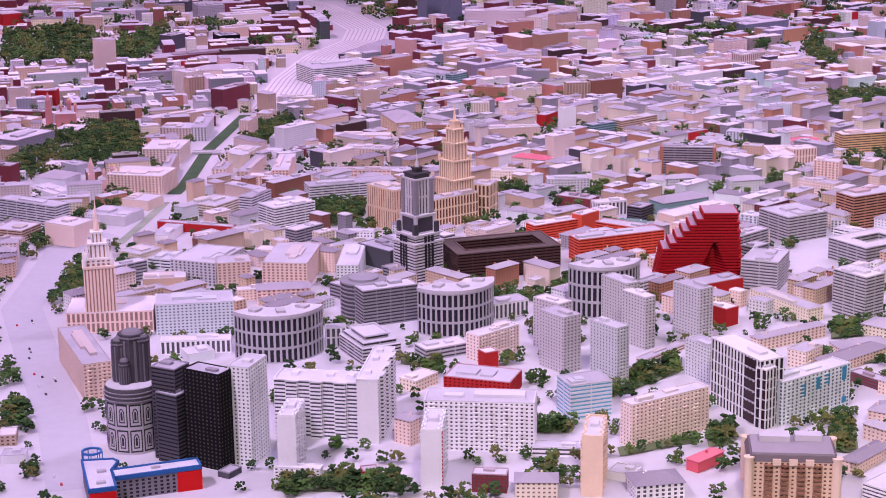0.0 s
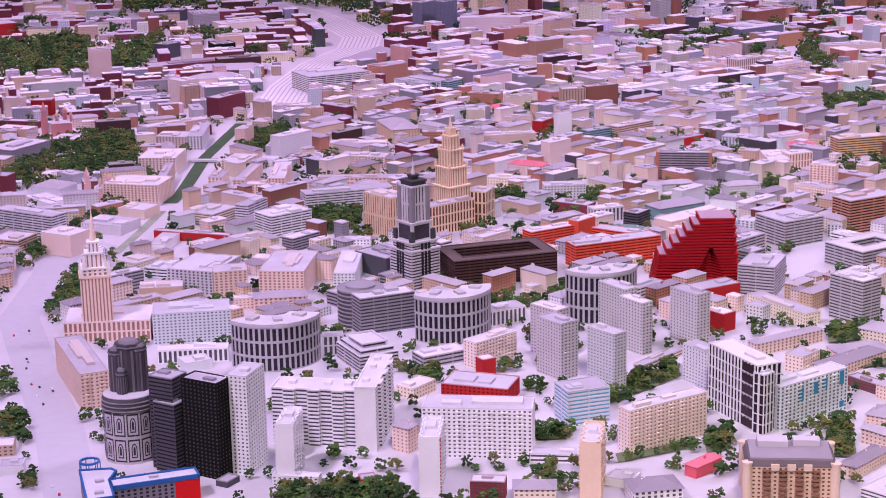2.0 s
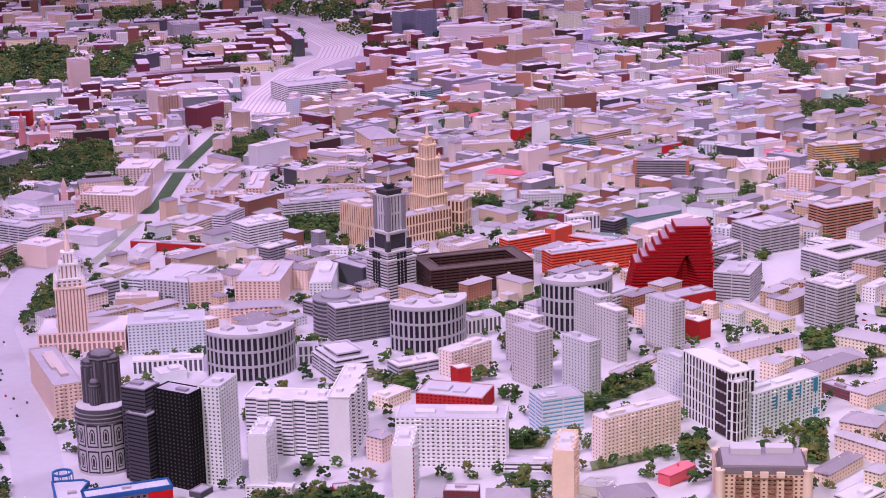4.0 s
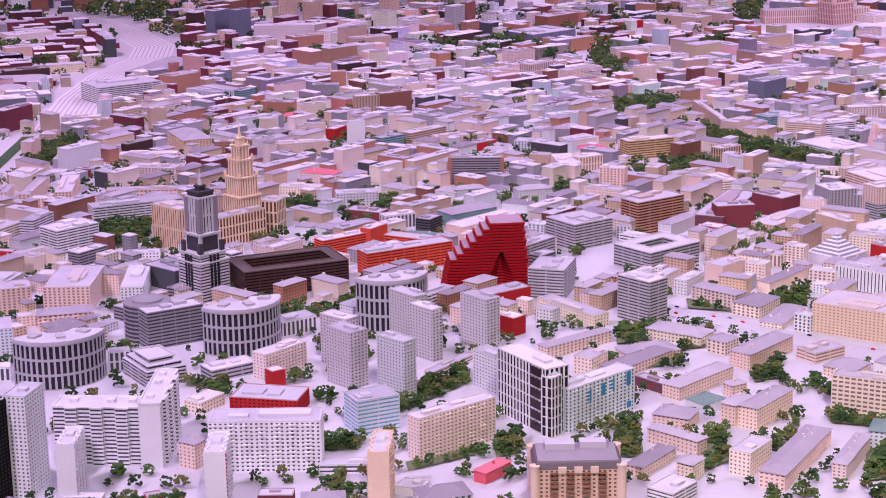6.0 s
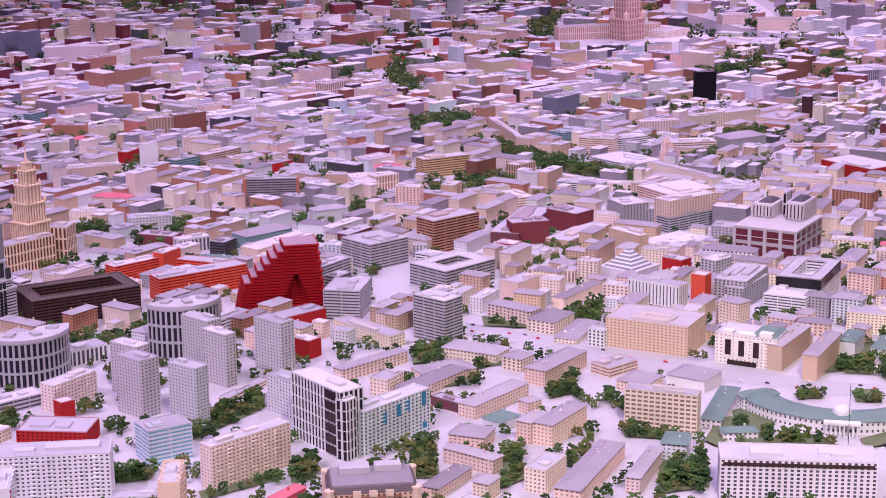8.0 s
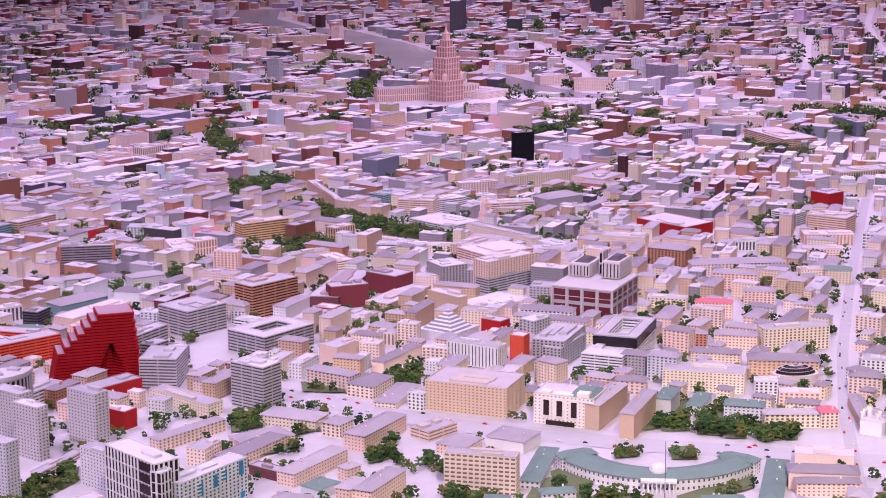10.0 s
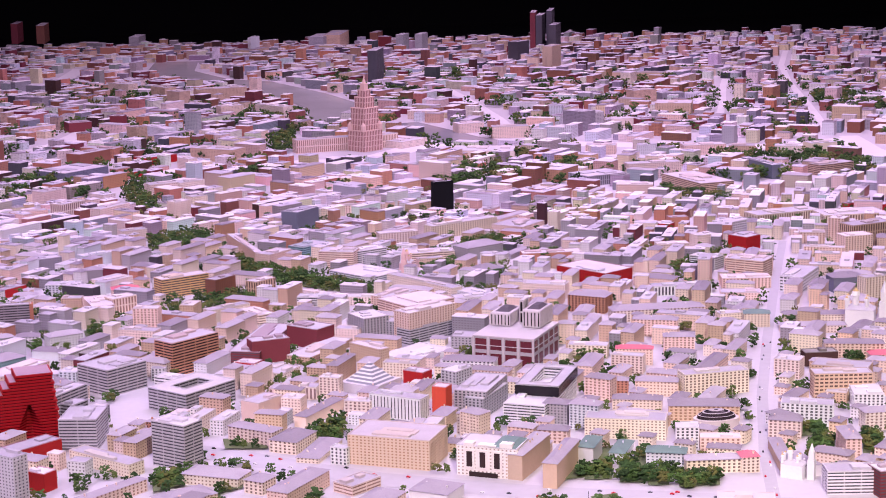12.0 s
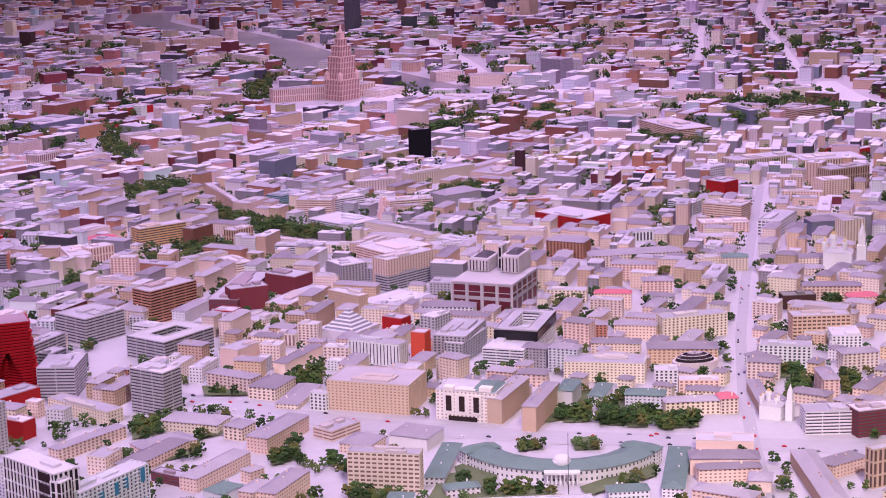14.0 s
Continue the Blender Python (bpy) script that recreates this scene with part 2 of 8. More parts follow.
def thing(name, x, y, rot=0.0, label="", category="building", group="", z=0.0):
    ob = new(name)
    ob.empty_display_size = 0.02
    ob.matrix_world = Matrix.Translation((x, y, z)) @ Matrix.Rotation(rot, 4, "Z")
    return tagged(ob, label, category, group)


def hip_roof(g, w, d, z, rise, over=0.003, tint=None):
    w, d = w + 2 * over, d + 2 * over
    a, b, c, e = [(*p, z) for p in rect(w, d)]
    if w >= d:
        p, q = (-(w - d) / 2 * 0.96 - 0.002, 0, z + rise), ((w - d) / 2 * 0.96 + 0.002, 0, z + rise)
        g.face([a, b, q, p], None, tint), g.face([b, c, q], None, tint), g.face([c, e, p, q], None, tint), g.face([e, a, p], None, tint)
    else:
        p, q = (0, -(d - w) / 2 * 0.96 - 0.002, z + rise), (0, (d - w) / 2 * 0.96 + 0.002, z + rise)
        g.face([a, b, p], None, tint), g.face([b, c, q, p], None, tint), g.face([c, e, q], None, tint), g.face([e, a, p, q], None, tint)
    g.face([e, c, b, a], None, tint)


def flat_roof(poly, h, tint, parent, lip=0.0022, high=0.0022, paint=None):
    g = Geo(tint)
    n = len(poly)
    cx, cy = sum(p[0] for p in poly) / n, sum(p[1] for p in poly) / n
    size = max(math.dist(p, (cx, cy)) for p in poly)
    k = 1 - lip * 1.4 / max(size, 0.01)
    inner = [(cx + (x - cx) * k, cy + (y - cy) * k) for x, y in poly]
    g.face([(*p, h) for p in inner])
    g.build("roof", ROOF, parent)
    r = Geo(paint or tint)
    for i in range(n):
        a, b, c, d = poly[i], poly[(i + 1) % n], inner[(i + 1) % n], inner[i]
        r.face([(*a, h), (*b, h), (*b, h + high), (*a, h + high)])
        r.face([(*a, h + high), (*b, h + high), (*c, h + high), (*d, h + high)])
        r.face([(*d, h + high), (*c, h + high), (*c, h), (*d, h)])
    r.build("parapet", TRIM, parent)


def roof_boxes(w, d, h, parent, count, tint):
    for _ in range(count):
        bw, bd = RND.uniform(0.12, 0.3) * w + 0.004, RND.uniform(0.25, 0.5) * d
        g = Geo(tint)
        x, y = RND.uniform(-0.33, 0.33) * w, RND.uniform(-0.2, 0.2) * d
        g.box(x, y, bw, bd, h, h + RND.uniform(0.004, 0.008))
        g.build("roof_housing", TRIM, parent)


def describe(wall, win, roof, h, storey=0.0082):
    word = COLOUR_WORDS.get(wall, wall)
    kind = {"g": "small windows", "b": "window bands", "v": "tall windows", "n": "blank walls", "s": "square windows", "w": "wide windows", "t": "narrow window slots", "p": "narrow window slots"}[win]
    top = {"f": "flat roof", "h": "hipped grey roof", "hg": "green hipped roof", "hr": "rose hipped roof"}[roof]
    return f"{word} model building with {kind} and {top}"


def building(name, x, y, w, d, h, rot, wall="white", win="g", roof="f", label="", detail=None, group="", roof_tint=None):
    """A model building: centre, length, depth, height, turn in degrees."""
    rot = radians(rot)
    take(x, y, w, d, rot)
    plain = bool(group)
    near = math.hypot(x, y) < 9.6 if detail is None else detail
    k = RND.uniform(0.88, 1.06)
    paint = tuple(min(0.85, c * k * RND.uniform(0.97, 1.03)) for c in PAINT[wall])
    label = label or describe(wall, win, roof, h)
    poly = rect(w, d)
    g = Geo(paint)
    p = Geo(PANE_OF.get(wall, (0.11, 0.09, 0.11)))
    if near and win != "n":
        facade(g, p, poly, 0, h, win)
    else:
        q = PATTERN["g"]
        g.prism(poly, 0, h, top=False, uv=(q[0], q[1]))
    skin = WALL if (near or win == "n") else SMALLWIN
    if plain:
        ob = tagged(g.build(name, skin), label, "building", group)
        ob.matrix_world = Matrix.Translation((x, y, 0)) @ Matrix.Rotation(rot, 4, "Z")
    else:
        ob = thing(name, x, y, rot, label, "building", group)
        g.build("wall", skin, ob)
    if p.f:
        tagged(p.build("glazing", PANE, ob, "dark recessed windows"), kind="stuff")
    if near and not plain and win in "gs" and name.startswith("apartment"):
        bw, sh = PATTERN[win][:2]
        q = Geo(tuple(min(0.85, 1.05 * c) for c in paint))
        nb, nf = max(1, round(w / bw)), max(1, round(h / sh))
        for i in range(1, nb - 1, 3):
            for s in (-1, 1):
                for j in range(1, nf):
                    z = h / nf * j
                    q.box((i + 0.5) * w / nb - w / 2, s * (d / 2 + 0.0013), w / nb * 1.15, 0.0026, z + 0.0002, z + h / nf * 0.36, bottom=True)
        tagged(q.build("balcony_front", TRIM, ob, "stacked moulded balconies"), kind="stuff")
    if roof == "f":
        rt = roof_tint or (RND.choice(ROOFS) if wall != "umber" else tuple(0.35 * c + 0.27 for c in paint))
        if plain and not near:
            r = Geo(rt)
            r.prism(rect(w + 0.002, d + 0.002), h, h + 0.002)
            if w * d > 0.003:
                r.box(RND.uniform(-0.3, 0.3) * w, 0, 0.2 * w, 0.45 * d, h + 0.002, h + 0.008)
            r.build("roof", ROOF, ob)
        else:
            flat_roof(poly, h, rt, ob, paint=tuple(0.4 * a + 0.6 * c for a, c in zip(paint, rt)) if wall != "black" else paint)
            if w * d > 0.002:
                roof_boxes(w, d, h, ob, 1 + (w * d > 0.006) + (w * d > 0.012), rt if wall in ("red", "orange") else tuple(0.6 * a + 0.4 * c for a, c in zip(rt, paint)))
    else:
        rt = roof_tint or (GREENROOF if roof == "hg" else ROSEROOF if roof == "hr" else tuple(0.9 * c for c in paint) if wall == "red" else RND.choice(HIPS))
        r = Geo(rt)
        hip_roof(r, w, d, h, 0.16 * min(w, d) + 0.003)
        r.build("roof", ROOF, ob)
        if near:
            for q in range(1 + int(max(w, d) / 0.09)):
                c = Geo(tuple(min(0.85, 1.05 * v) for v in paint))
                s = RND.uniform(-0.38, 0.38)
                px, py = (s * w, RND.uniform(-0.2, 0.2) * d) if w > d else (RND.uniform(-0.2, 0.2) * w, s * d)
                c.box(px, py, 0.004, 0.003, h, h + 0.012)
                c.build("chimney", TRIM, ob)
    return ob


# ---- the board, the hall ----
def setting(name, g, material, label=""):
    return tagged(g.build(name, material, None, label), category=name, kind="structure")


g = Geo((0.54, 0.51, 0.57))
g.prism([(-2.3, 2.65), (2.5, 2.65), (10.4, 17.0), (-10.8, 20.4)], -0.12, 0.0, bottom=True)
setting("ground", g, GROUND, "white moulded base board of the city model")
g = Geo((0.03, 0.03, 0.035))
g.box(1, 9, 40, 46, -0.9, -0.8)
setting("floor", g, DARK, "dark hall floor below the model")
g = Geo((0.012, 0.012, 0.014))
for i, (x, y, w, d) in enumerate(((1, 32, 40, 0.3), (1, -14, 40, 0.3), (-19, 9, 0.3, 46), (21, 9, 0.3, 46))):
    g = Geo((0.012, 0.012, 0.014))
    g.box(x, y, w, d, -0.8, 7.0)
    setting(("wall_south", "wall_north", "wall_east", "wall_west")[i], g, DARK, "black hall wall")
g = Geo((0.012, 0.012, 0.014))
g.box(1, 9, 40, 46, 7.0, 7.2)
setting("ceiling", g, DARK, "black hall ceiling")

# ---- landmark buildings ----
def tier(g, panes, w, d, z0, z1, win="s"):
    if win == "n":
        g.prism(rect(w, d), z0, z1)
    else:
        facade(g, panes, rect(w, d), z0, z1, win)
        g.face([(*p, z1) for p in rect(w, d)])


def tiered_tower(name, x, y, rot, tiers, wall, pane, spire, label, accents=()):
    """Stepped tower: tiers of (width, depth, from, to, pattern), each a part, and a spire."""
    ob = thing(name, x, y, radians(rot), label)
    for w, d, z0, z1, win, *own in tiers:
        g, p = Geo(own[0] if own else wall), Geo(pane)
        tier(g, p, w, d, z0, z1, win)
        c = 0.0025
        g.prism(rect(w + 2 * c, d + 2 * c), z1 - 0.003, z1 + 0.002, bottom=True)
        part_ = g.build("tower_tier", WALL, ob)
        if p.f:
            tagged(p.build("strip_glazing", PANE, part_), kind="stuff")
        take(x, y, w, d, radians(rot))
    z0, z1, r = spire
    s = Geo(wall)
    s.prism(ellipse(r, r, 8), z0, z0 + (z1 - z0) * 0.35, scale=0.55)
    s.prism(ellipse(r * 0.5, r * 0.5, 8), z0 + (z1 - z0) * 0.35, z1, scale=0.12)
    s.build("spire", TRIM, ob)
    for w, d, z0, z1, tint in accents:
        for sx in (-1, 1):
            for sy in (-1, 1):
                a = Geo(tint)
                a.box(sx * w, sy * d, 0.013, 0.013, z0, z1)
                a.build("corner_pier", WALL, ob)
    return ob


def turrets(ob, w, d, z, r, h, wall):
    for sx in (-1, 1):
        for sy in (-1, 1):
            g = Geo(wall)
            g.prism(ellipse(r, r, 8, sx * w / 2, sy * d / 2), z, z + h * 0.6)
            g.prism(ellipse(r * 1.05, r * 1.05, 8, sx * w / 2, sy * d / 2), z + h * 0.6, z + h, scale=0.1)
            g.build("turret", TRIM, ob)


def arc_points(cx, cy, r, a0, a1, n):
    return [(cx + r * math.cos(radians(a0 + (a1 - a0) * i / n)), cy + r * math.sin(radians(a0 + (a1 - a0) * i / n))) for i in range(n + 1)]


def curved_office(cx, cy, r, a0, a1, depth, h, rows, label):
    """Office with a bowed front: pale piers and dark tall windows, in rows of storeys."""
    ob = thing("curved_office", cx, cy, 0, label)
    n = max(8, int(abs(a1 - a0) / 180 * math.pi * r / 0.0145))
    front, back = arc_points(0, 0, r, a0, a1, n), arc_points(0, 0, r - depth, a1, a0, n // 2)
    g, p = Geo((0.40, 0.38, 0.43)), Geo((0.025, 0.022, 0.032))
    for a, b in zip(front, front[1:]):
        pierced(g, p, a, b, 0, h * 0.93, 1, rows, (0.19, 0.81), (0.07, 0.91), 0.002)
    for a, b in zip(back, back[1:]):
        pierced(g, p, a, b, 0, h * 0.93, 1, rows, (0.19, 0.81), (0.07, 0.91), 0.002)
    for a, b in ((front[-1], back[0]), (back[-1], front[0])):
        pierced(g, p, a, b, 0, h * 0.93, 3, rows, (0.2, 0.8), (0.1, 0.88), 0.002)
    g.build("wall", WALL, ob)
    tagged(p.build("glazing", PANE, ob, "tall dark windows"), kind="stuff")
    f2, b2 = arc_points(0, 0, r + 0.002, a0, a1, n), arc_points(0, 0, r - depth - 0.002, a1, a0, n // 2)
    c = Geo((0.48, 0.45, 0.51))
    c.prism(f2 + b2, h * 0.93, h, top=False, bottom=False)
    c.build("cornice", TRIM, ob)
    t = Geo((0.54, 0.51, 0.57))
    m = n // 2
    fr, bk = arc_points(0, 0, r + 0.002, a0, a1, m), arc_points(0, 0, r - depth - 0.002, a0, a1, m)
    for i in range(m):
        t.face([(*fr[i], h), (*fr[i + 1], h), (*bk[i + 1], h), (*bk[i], h)])
    t.build("roof", ROOF, ob)
    mid = arc_points(0, 0, r - depth / 2, a0, a1, 6)
    for k in (1, 3, 5):
        hs = Geo((0.45, 0.42, 0.47))
        hs.box(*mid[k], depth * 0.4, 0.022, h, h + 0.006, radians(a0 + (a1 - a0) * k / 6))
        hs.build("roof_housing", TRIM, ob)
    for q in arc_points(cx, cy, r - depth / 2, a0, a1, 10):
        take(*q, depth + 0.02, depth + 0.02, 0)


def courtyard_block(name, x, y, w, d, h, rot, t, wall, win, label, top=None):
    """Four wings round an open court."""
    ob = thing(name, x, y, radians(rot), label)
    paint = PAINT[wall]
    g, p = Geo(paint), Geo(PANE_OF.get(wall, (0.09, 0.08, 0.1)))
    facade(g, p, rect(w, d), 0, h, win)
    inner = rect(w - 2 * t, d - 2 * t)
    facade(g, p, inner[::-1], 0, h, win)
    g.build("wall", WALL, ob)
    tagged(p.build("glazing", PANE, ob), kind="stuff")
    outer = rect(w, d)
    rt = top or (tuple(0.75 * c + 0.06 for c in paint) if wall != "grey" else (0.58, 0.54, 0.60))
    for i in range(4):
        r = Geo(rt)
        a, b, c, e = outer[i], outer[(i + 1) % 4], inner[(i + 1) % 4], inner[i]
        r.face([(*a, h), (*b, h), (*c, h), (*e, h)])
        r.build("roof_wing", ROOF, ob)
    for poly, k in ((outer, 1), (inner[::-1], 1)):
        for a, b in zip(poly, poly[1:] + poly[:1]):
            cx, cy, ln = (a[0] + b[0]) / 2, (a[1] + b[1]) / 2, math.dist(a, b)
            l = Geo(top or tuple(min(0.8, 1.3 * c + 0.06) for c in paint))
            l.box(cx, cy, ln, 0.003, h, h + 0.003, math.atan2(b[1] - a[1], b[0] - a[0]))
            l.build("parapet", TRIM, ob)
    take(x, y, w, d, radians(rot))
    return ob


def red_stepped_office(ax, ay, bx, by, h, depth):
    """Red office of many thin projecting floors, its top falling in steps to one end, with a cleft front."""
    w, rot = math.hypot(bx - ax, by - ay), math.atan2(by - ay, bx - ax)
    ob = thing("red_stepped_office", ax, ay, rot, "deep red stepped office of thin projecting floors with a cleft front")
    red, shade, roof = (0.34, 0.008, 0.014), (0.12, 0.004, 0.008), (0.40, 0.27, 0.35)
    n = 23
    fh = h / n
    for i in range(n):
        z = i * fh
        f = i / (n - 1)
        step = int((f - 0.48) / 0.52 * 5.99) if f > 0.48 else -1
        left = 0.018 * f / 0.48 if step < 0 else 0.018 + 0.0185 * (step + 1)
        right = w - 0.020 * f + 0.004 * math.sin(i * 2.1)
        cleft_mid, half = w * 0.66, max(0.0, 0.052 * (1 - f / 0.62))
        front = [(left, 0.0)]
        for m_, hw in ((cleft_mid, half),):
            if hw > 0.003 and m_ - hw > left + 0.006:
                front += [(m_ - hw, 0.0), (m_ - hw * 0.25, 0.030), (m_ + hw * 0.25, 0.030), (m_ + hw, 0.0)]
        front += [(right, 0.0), (right, depth), (left, depth)]
        s = Geo(red)
        s.prism(front, z + fh * 0.42, z + fh, bottom=True)
        nxt = i + 1 < n
        slab = s.build("floor_slab", TRIM, ob)
        cx, cy = (left + right) / 2, depth / 2
        # set-back storey, its dark red standing in for shade between the floors
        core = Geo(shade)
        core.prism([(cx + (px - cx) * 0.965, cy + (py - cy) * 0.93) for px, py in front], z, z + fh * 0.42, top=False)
        core.build("shaded_storey", PANE, ob)
        after = int(((i + 1) / (n - 1) - 0.48) / 0.52 * 5.99) if (i + 1) / (n - 1) > 0.48 else -1
        if after != step or i == n - 1:
            t = Geo(roof)
            wide = right - left - 0.004 if i == n - 1 else 0.030
            t.face([(left + 0.003, 0.003, z + fh + 0.0012), (left + wide, 0.003, z + fh + 0.0012), (left + wide, depth - 0.003, z + fh + 0.0012), (left + 0.003, depth - 0.003, z + fh + 0.0012)])
            t.build("roof_step", ROOF, ob)
    c, s_ = math.cos(rot), math.sin(rot)
    take(ax + c * w / 2 - s_ * depth / 2, ay + s_ * w / 2 + c * depth / 2, w, depth, rot)


def round_corner(x, y, r, h):
    ob = thing("round_corner_office", x, y, 0, "dark grey round-cornered office with pale bands and a roof disc")
    z, n = 0.0, 9
    for k in range(n):
        g = Geo((0.075, 0.07, 0.09))
        g.prism(ellipse(r * 0.985, r * 0.985, 36), h * k / n, h * (k + 0.62) / n, top=False)
        g.build("glazed_band", PANE, ob)
        c = Geo((0.27, 0.25, 0.29))
        c.prism(ellipse(r, r, 36), h * (k + 0.62) / n, h * (k + 1) / n, bottom=True)
        c.build("ledge", TRIM, ob)
    t = Geo((0.30, 0.28, 0.33))
    t.prism(ellipse(r * 0.62, r * 0.62, 32), h, h + 0.006)
    t.build("roof_disc", ROOF, ob)
    take(x, y, 2 * r, 2 * r, 0)


def stepped_pavilion(x, y, w, d, h, rot):
    ob = thing("stepped_pavilion", x, y, radians(rot), "pale grey stepped office pavilion with window bands and a framed roof")
    for k, (a, z0, z1) in enumerate(((1.0, 0.0, h * 0.80), (0.86, h * 0.80, h), (0.60, h, h * 1.18))):
        g, p = Geo((0.50, 0.47, 0.54)), Geo((0.04, 0.036, 0.05))
        facade(g, p, rect(w * a, d * a), z0, z1, "b")
        g.face([(*q, z1) for q in rect(w * a, d * a)], None, (0.56, 0.53, 0.61))
        tier_ = g.build("storey_tier", WALL, ob)
        tagged(p.build("band_glazing", PANE, tier_), kind="stuff")
    for q, e in zip(rect(w * 0.64, d * 0.64), rect(w * 0.64, d * 0.64)[1:] + rect(w * 0.64, d * 0.64)[:1]):
        m = Geo((0.60, 0.57, 0.65))
        m.box((q[0] + e[0]) / 2, (q[1] + e[1]) / 2, math.dist(q, e), 0.003, h * 1.18, h * 1.18 + 0.004, math.atan2(e[1] - q[1], e[0] - q[0]))
        m.build("roof_frame", TRIM, ob)
    take(x, y, w, d, radians(rot))


def arched_drum(x, y, r, h, rot):
    ob = thing("round_office", x, y, radians(rot), "grey round office with framed arched windows and dark turrets")
    n = 12
    ring = ellipse(r, r * 0.9, n)
    pale, ink = (0.50, 0.47, 0.53), (0.045, 0.042, 0.052)
    g, fr = Geo(pale), Geo(pale)
    g.prism(ring, 0, h * 0.8, top=False)
    arch = ((-1, -1), (1, -1), (1, 0.5), (0.6, 0.9), (0, 1.05), (-0.6, 0.9), (-1, 0.5))
    square = ((-1, -1), (1, -1), (1, 1), (-1, 1))
    for a, b in zip(ring, ring[1:] + ring[:1]):
        ux, uy = (b[0] - a[0]), (b[1] - a[1])
        l = math.hypot(ux, uy)
        ux, uy = ux / l, uy / l
        mx, my = (a[0] + b[0]) / 2, (a[1] + b[1]) / 2
        for z in (h * 0.21, h * 0.60):
            for shape, rx, rz, tint_, out in ((square, 0.44, 0.170, ink, 0.0006), (square, 0.35, 0.146, pale, 0.0010), (arch, 0.21, 0.110, ink, 0.0014), (arch, 0.14, 0.090, pale, 0.0018), (arch, 0.08, 0.066, ink, 0.0022)):
                fr.face([(mx + ux * u * rx * l + uy * out, my + uy * u * rx * l - ux * out, z + v * rz * h) for u, v in shape], None, tint_)
    g.build("wall", WALL, ob)
    tagged(fr.build("arched_framing", TRIM, ob), kind="stuff")
    t = Geo((0.10, 0.092, 0.11))
    t.prism(ellipse(r * 1.02, r * 0.92, 28), h * 0.8, h * 0.99, scale=0.96)
    t.build("dark_attic", WALL, ob)
    for z, k in ((h * 0.80, 1.05), (h * 0.86, 1.05), (h * 0.92, 1.03)):
        c = Geo((0.26, 0.24, 0.28))
        c.prism(ellipse(r * k, r * 0.9 * k, 28), z, z + 0.0022, bottom=True)
        c.build("ledge", TRIM, ob)
    c = Geo((0.52, 0.49, 0.55))
    c.prism(ellipse(r * 0.95, r * 0.85, 28), h * 0.99, h)
    c.build("roof", ROOF, ob)
    for ox, oy, rr, z1, sides in ((0.003, 0.022, 0.030, 0.250, 8), (-0.022, 0.014, 0.018, 0.236, 8), (0.024, 0.016, 0.018, 0.243, 8), (-0.010, -0.008, 0.012, 0.196, 14)):
        q = Geo((0.075, 0.068, 0.085))
        q.prism(ellipse(rr, rr, sides, ox, oy), h, z1, scale=0.97)
        q.build("turret_shaft", WALL, ob)
        q = Geo((0.20, 0.18, 0.215))
        q.prism(ellipse(rr * 1.06, rr * 1.06, sides, ox, oy), z1 - 0.008, z1 - 0.005, bottom=True)
        q.prism(ellipse(rr * 0.75, rr * 0.75, sides, ox, oy), z1, z1 + 0.005, scale=0.8)
        q.build("turret_cap", TRIM, ob)
        for k in range(sides):
            a = (k + 0.5) * 6.2832 / sides
            q = Geo((0.16, 0.145, 0.175))
            q.box(ox + rr * 0.955 * math.cos(a), oy + rr * 0.955 * math.sin(a), 0.0022, rr * 0.16, h, z1 - 0.012, a)
            q.build("turret_rib", TRIM, ob)
    take(x, y, 2 * r, 2 * r, 0)


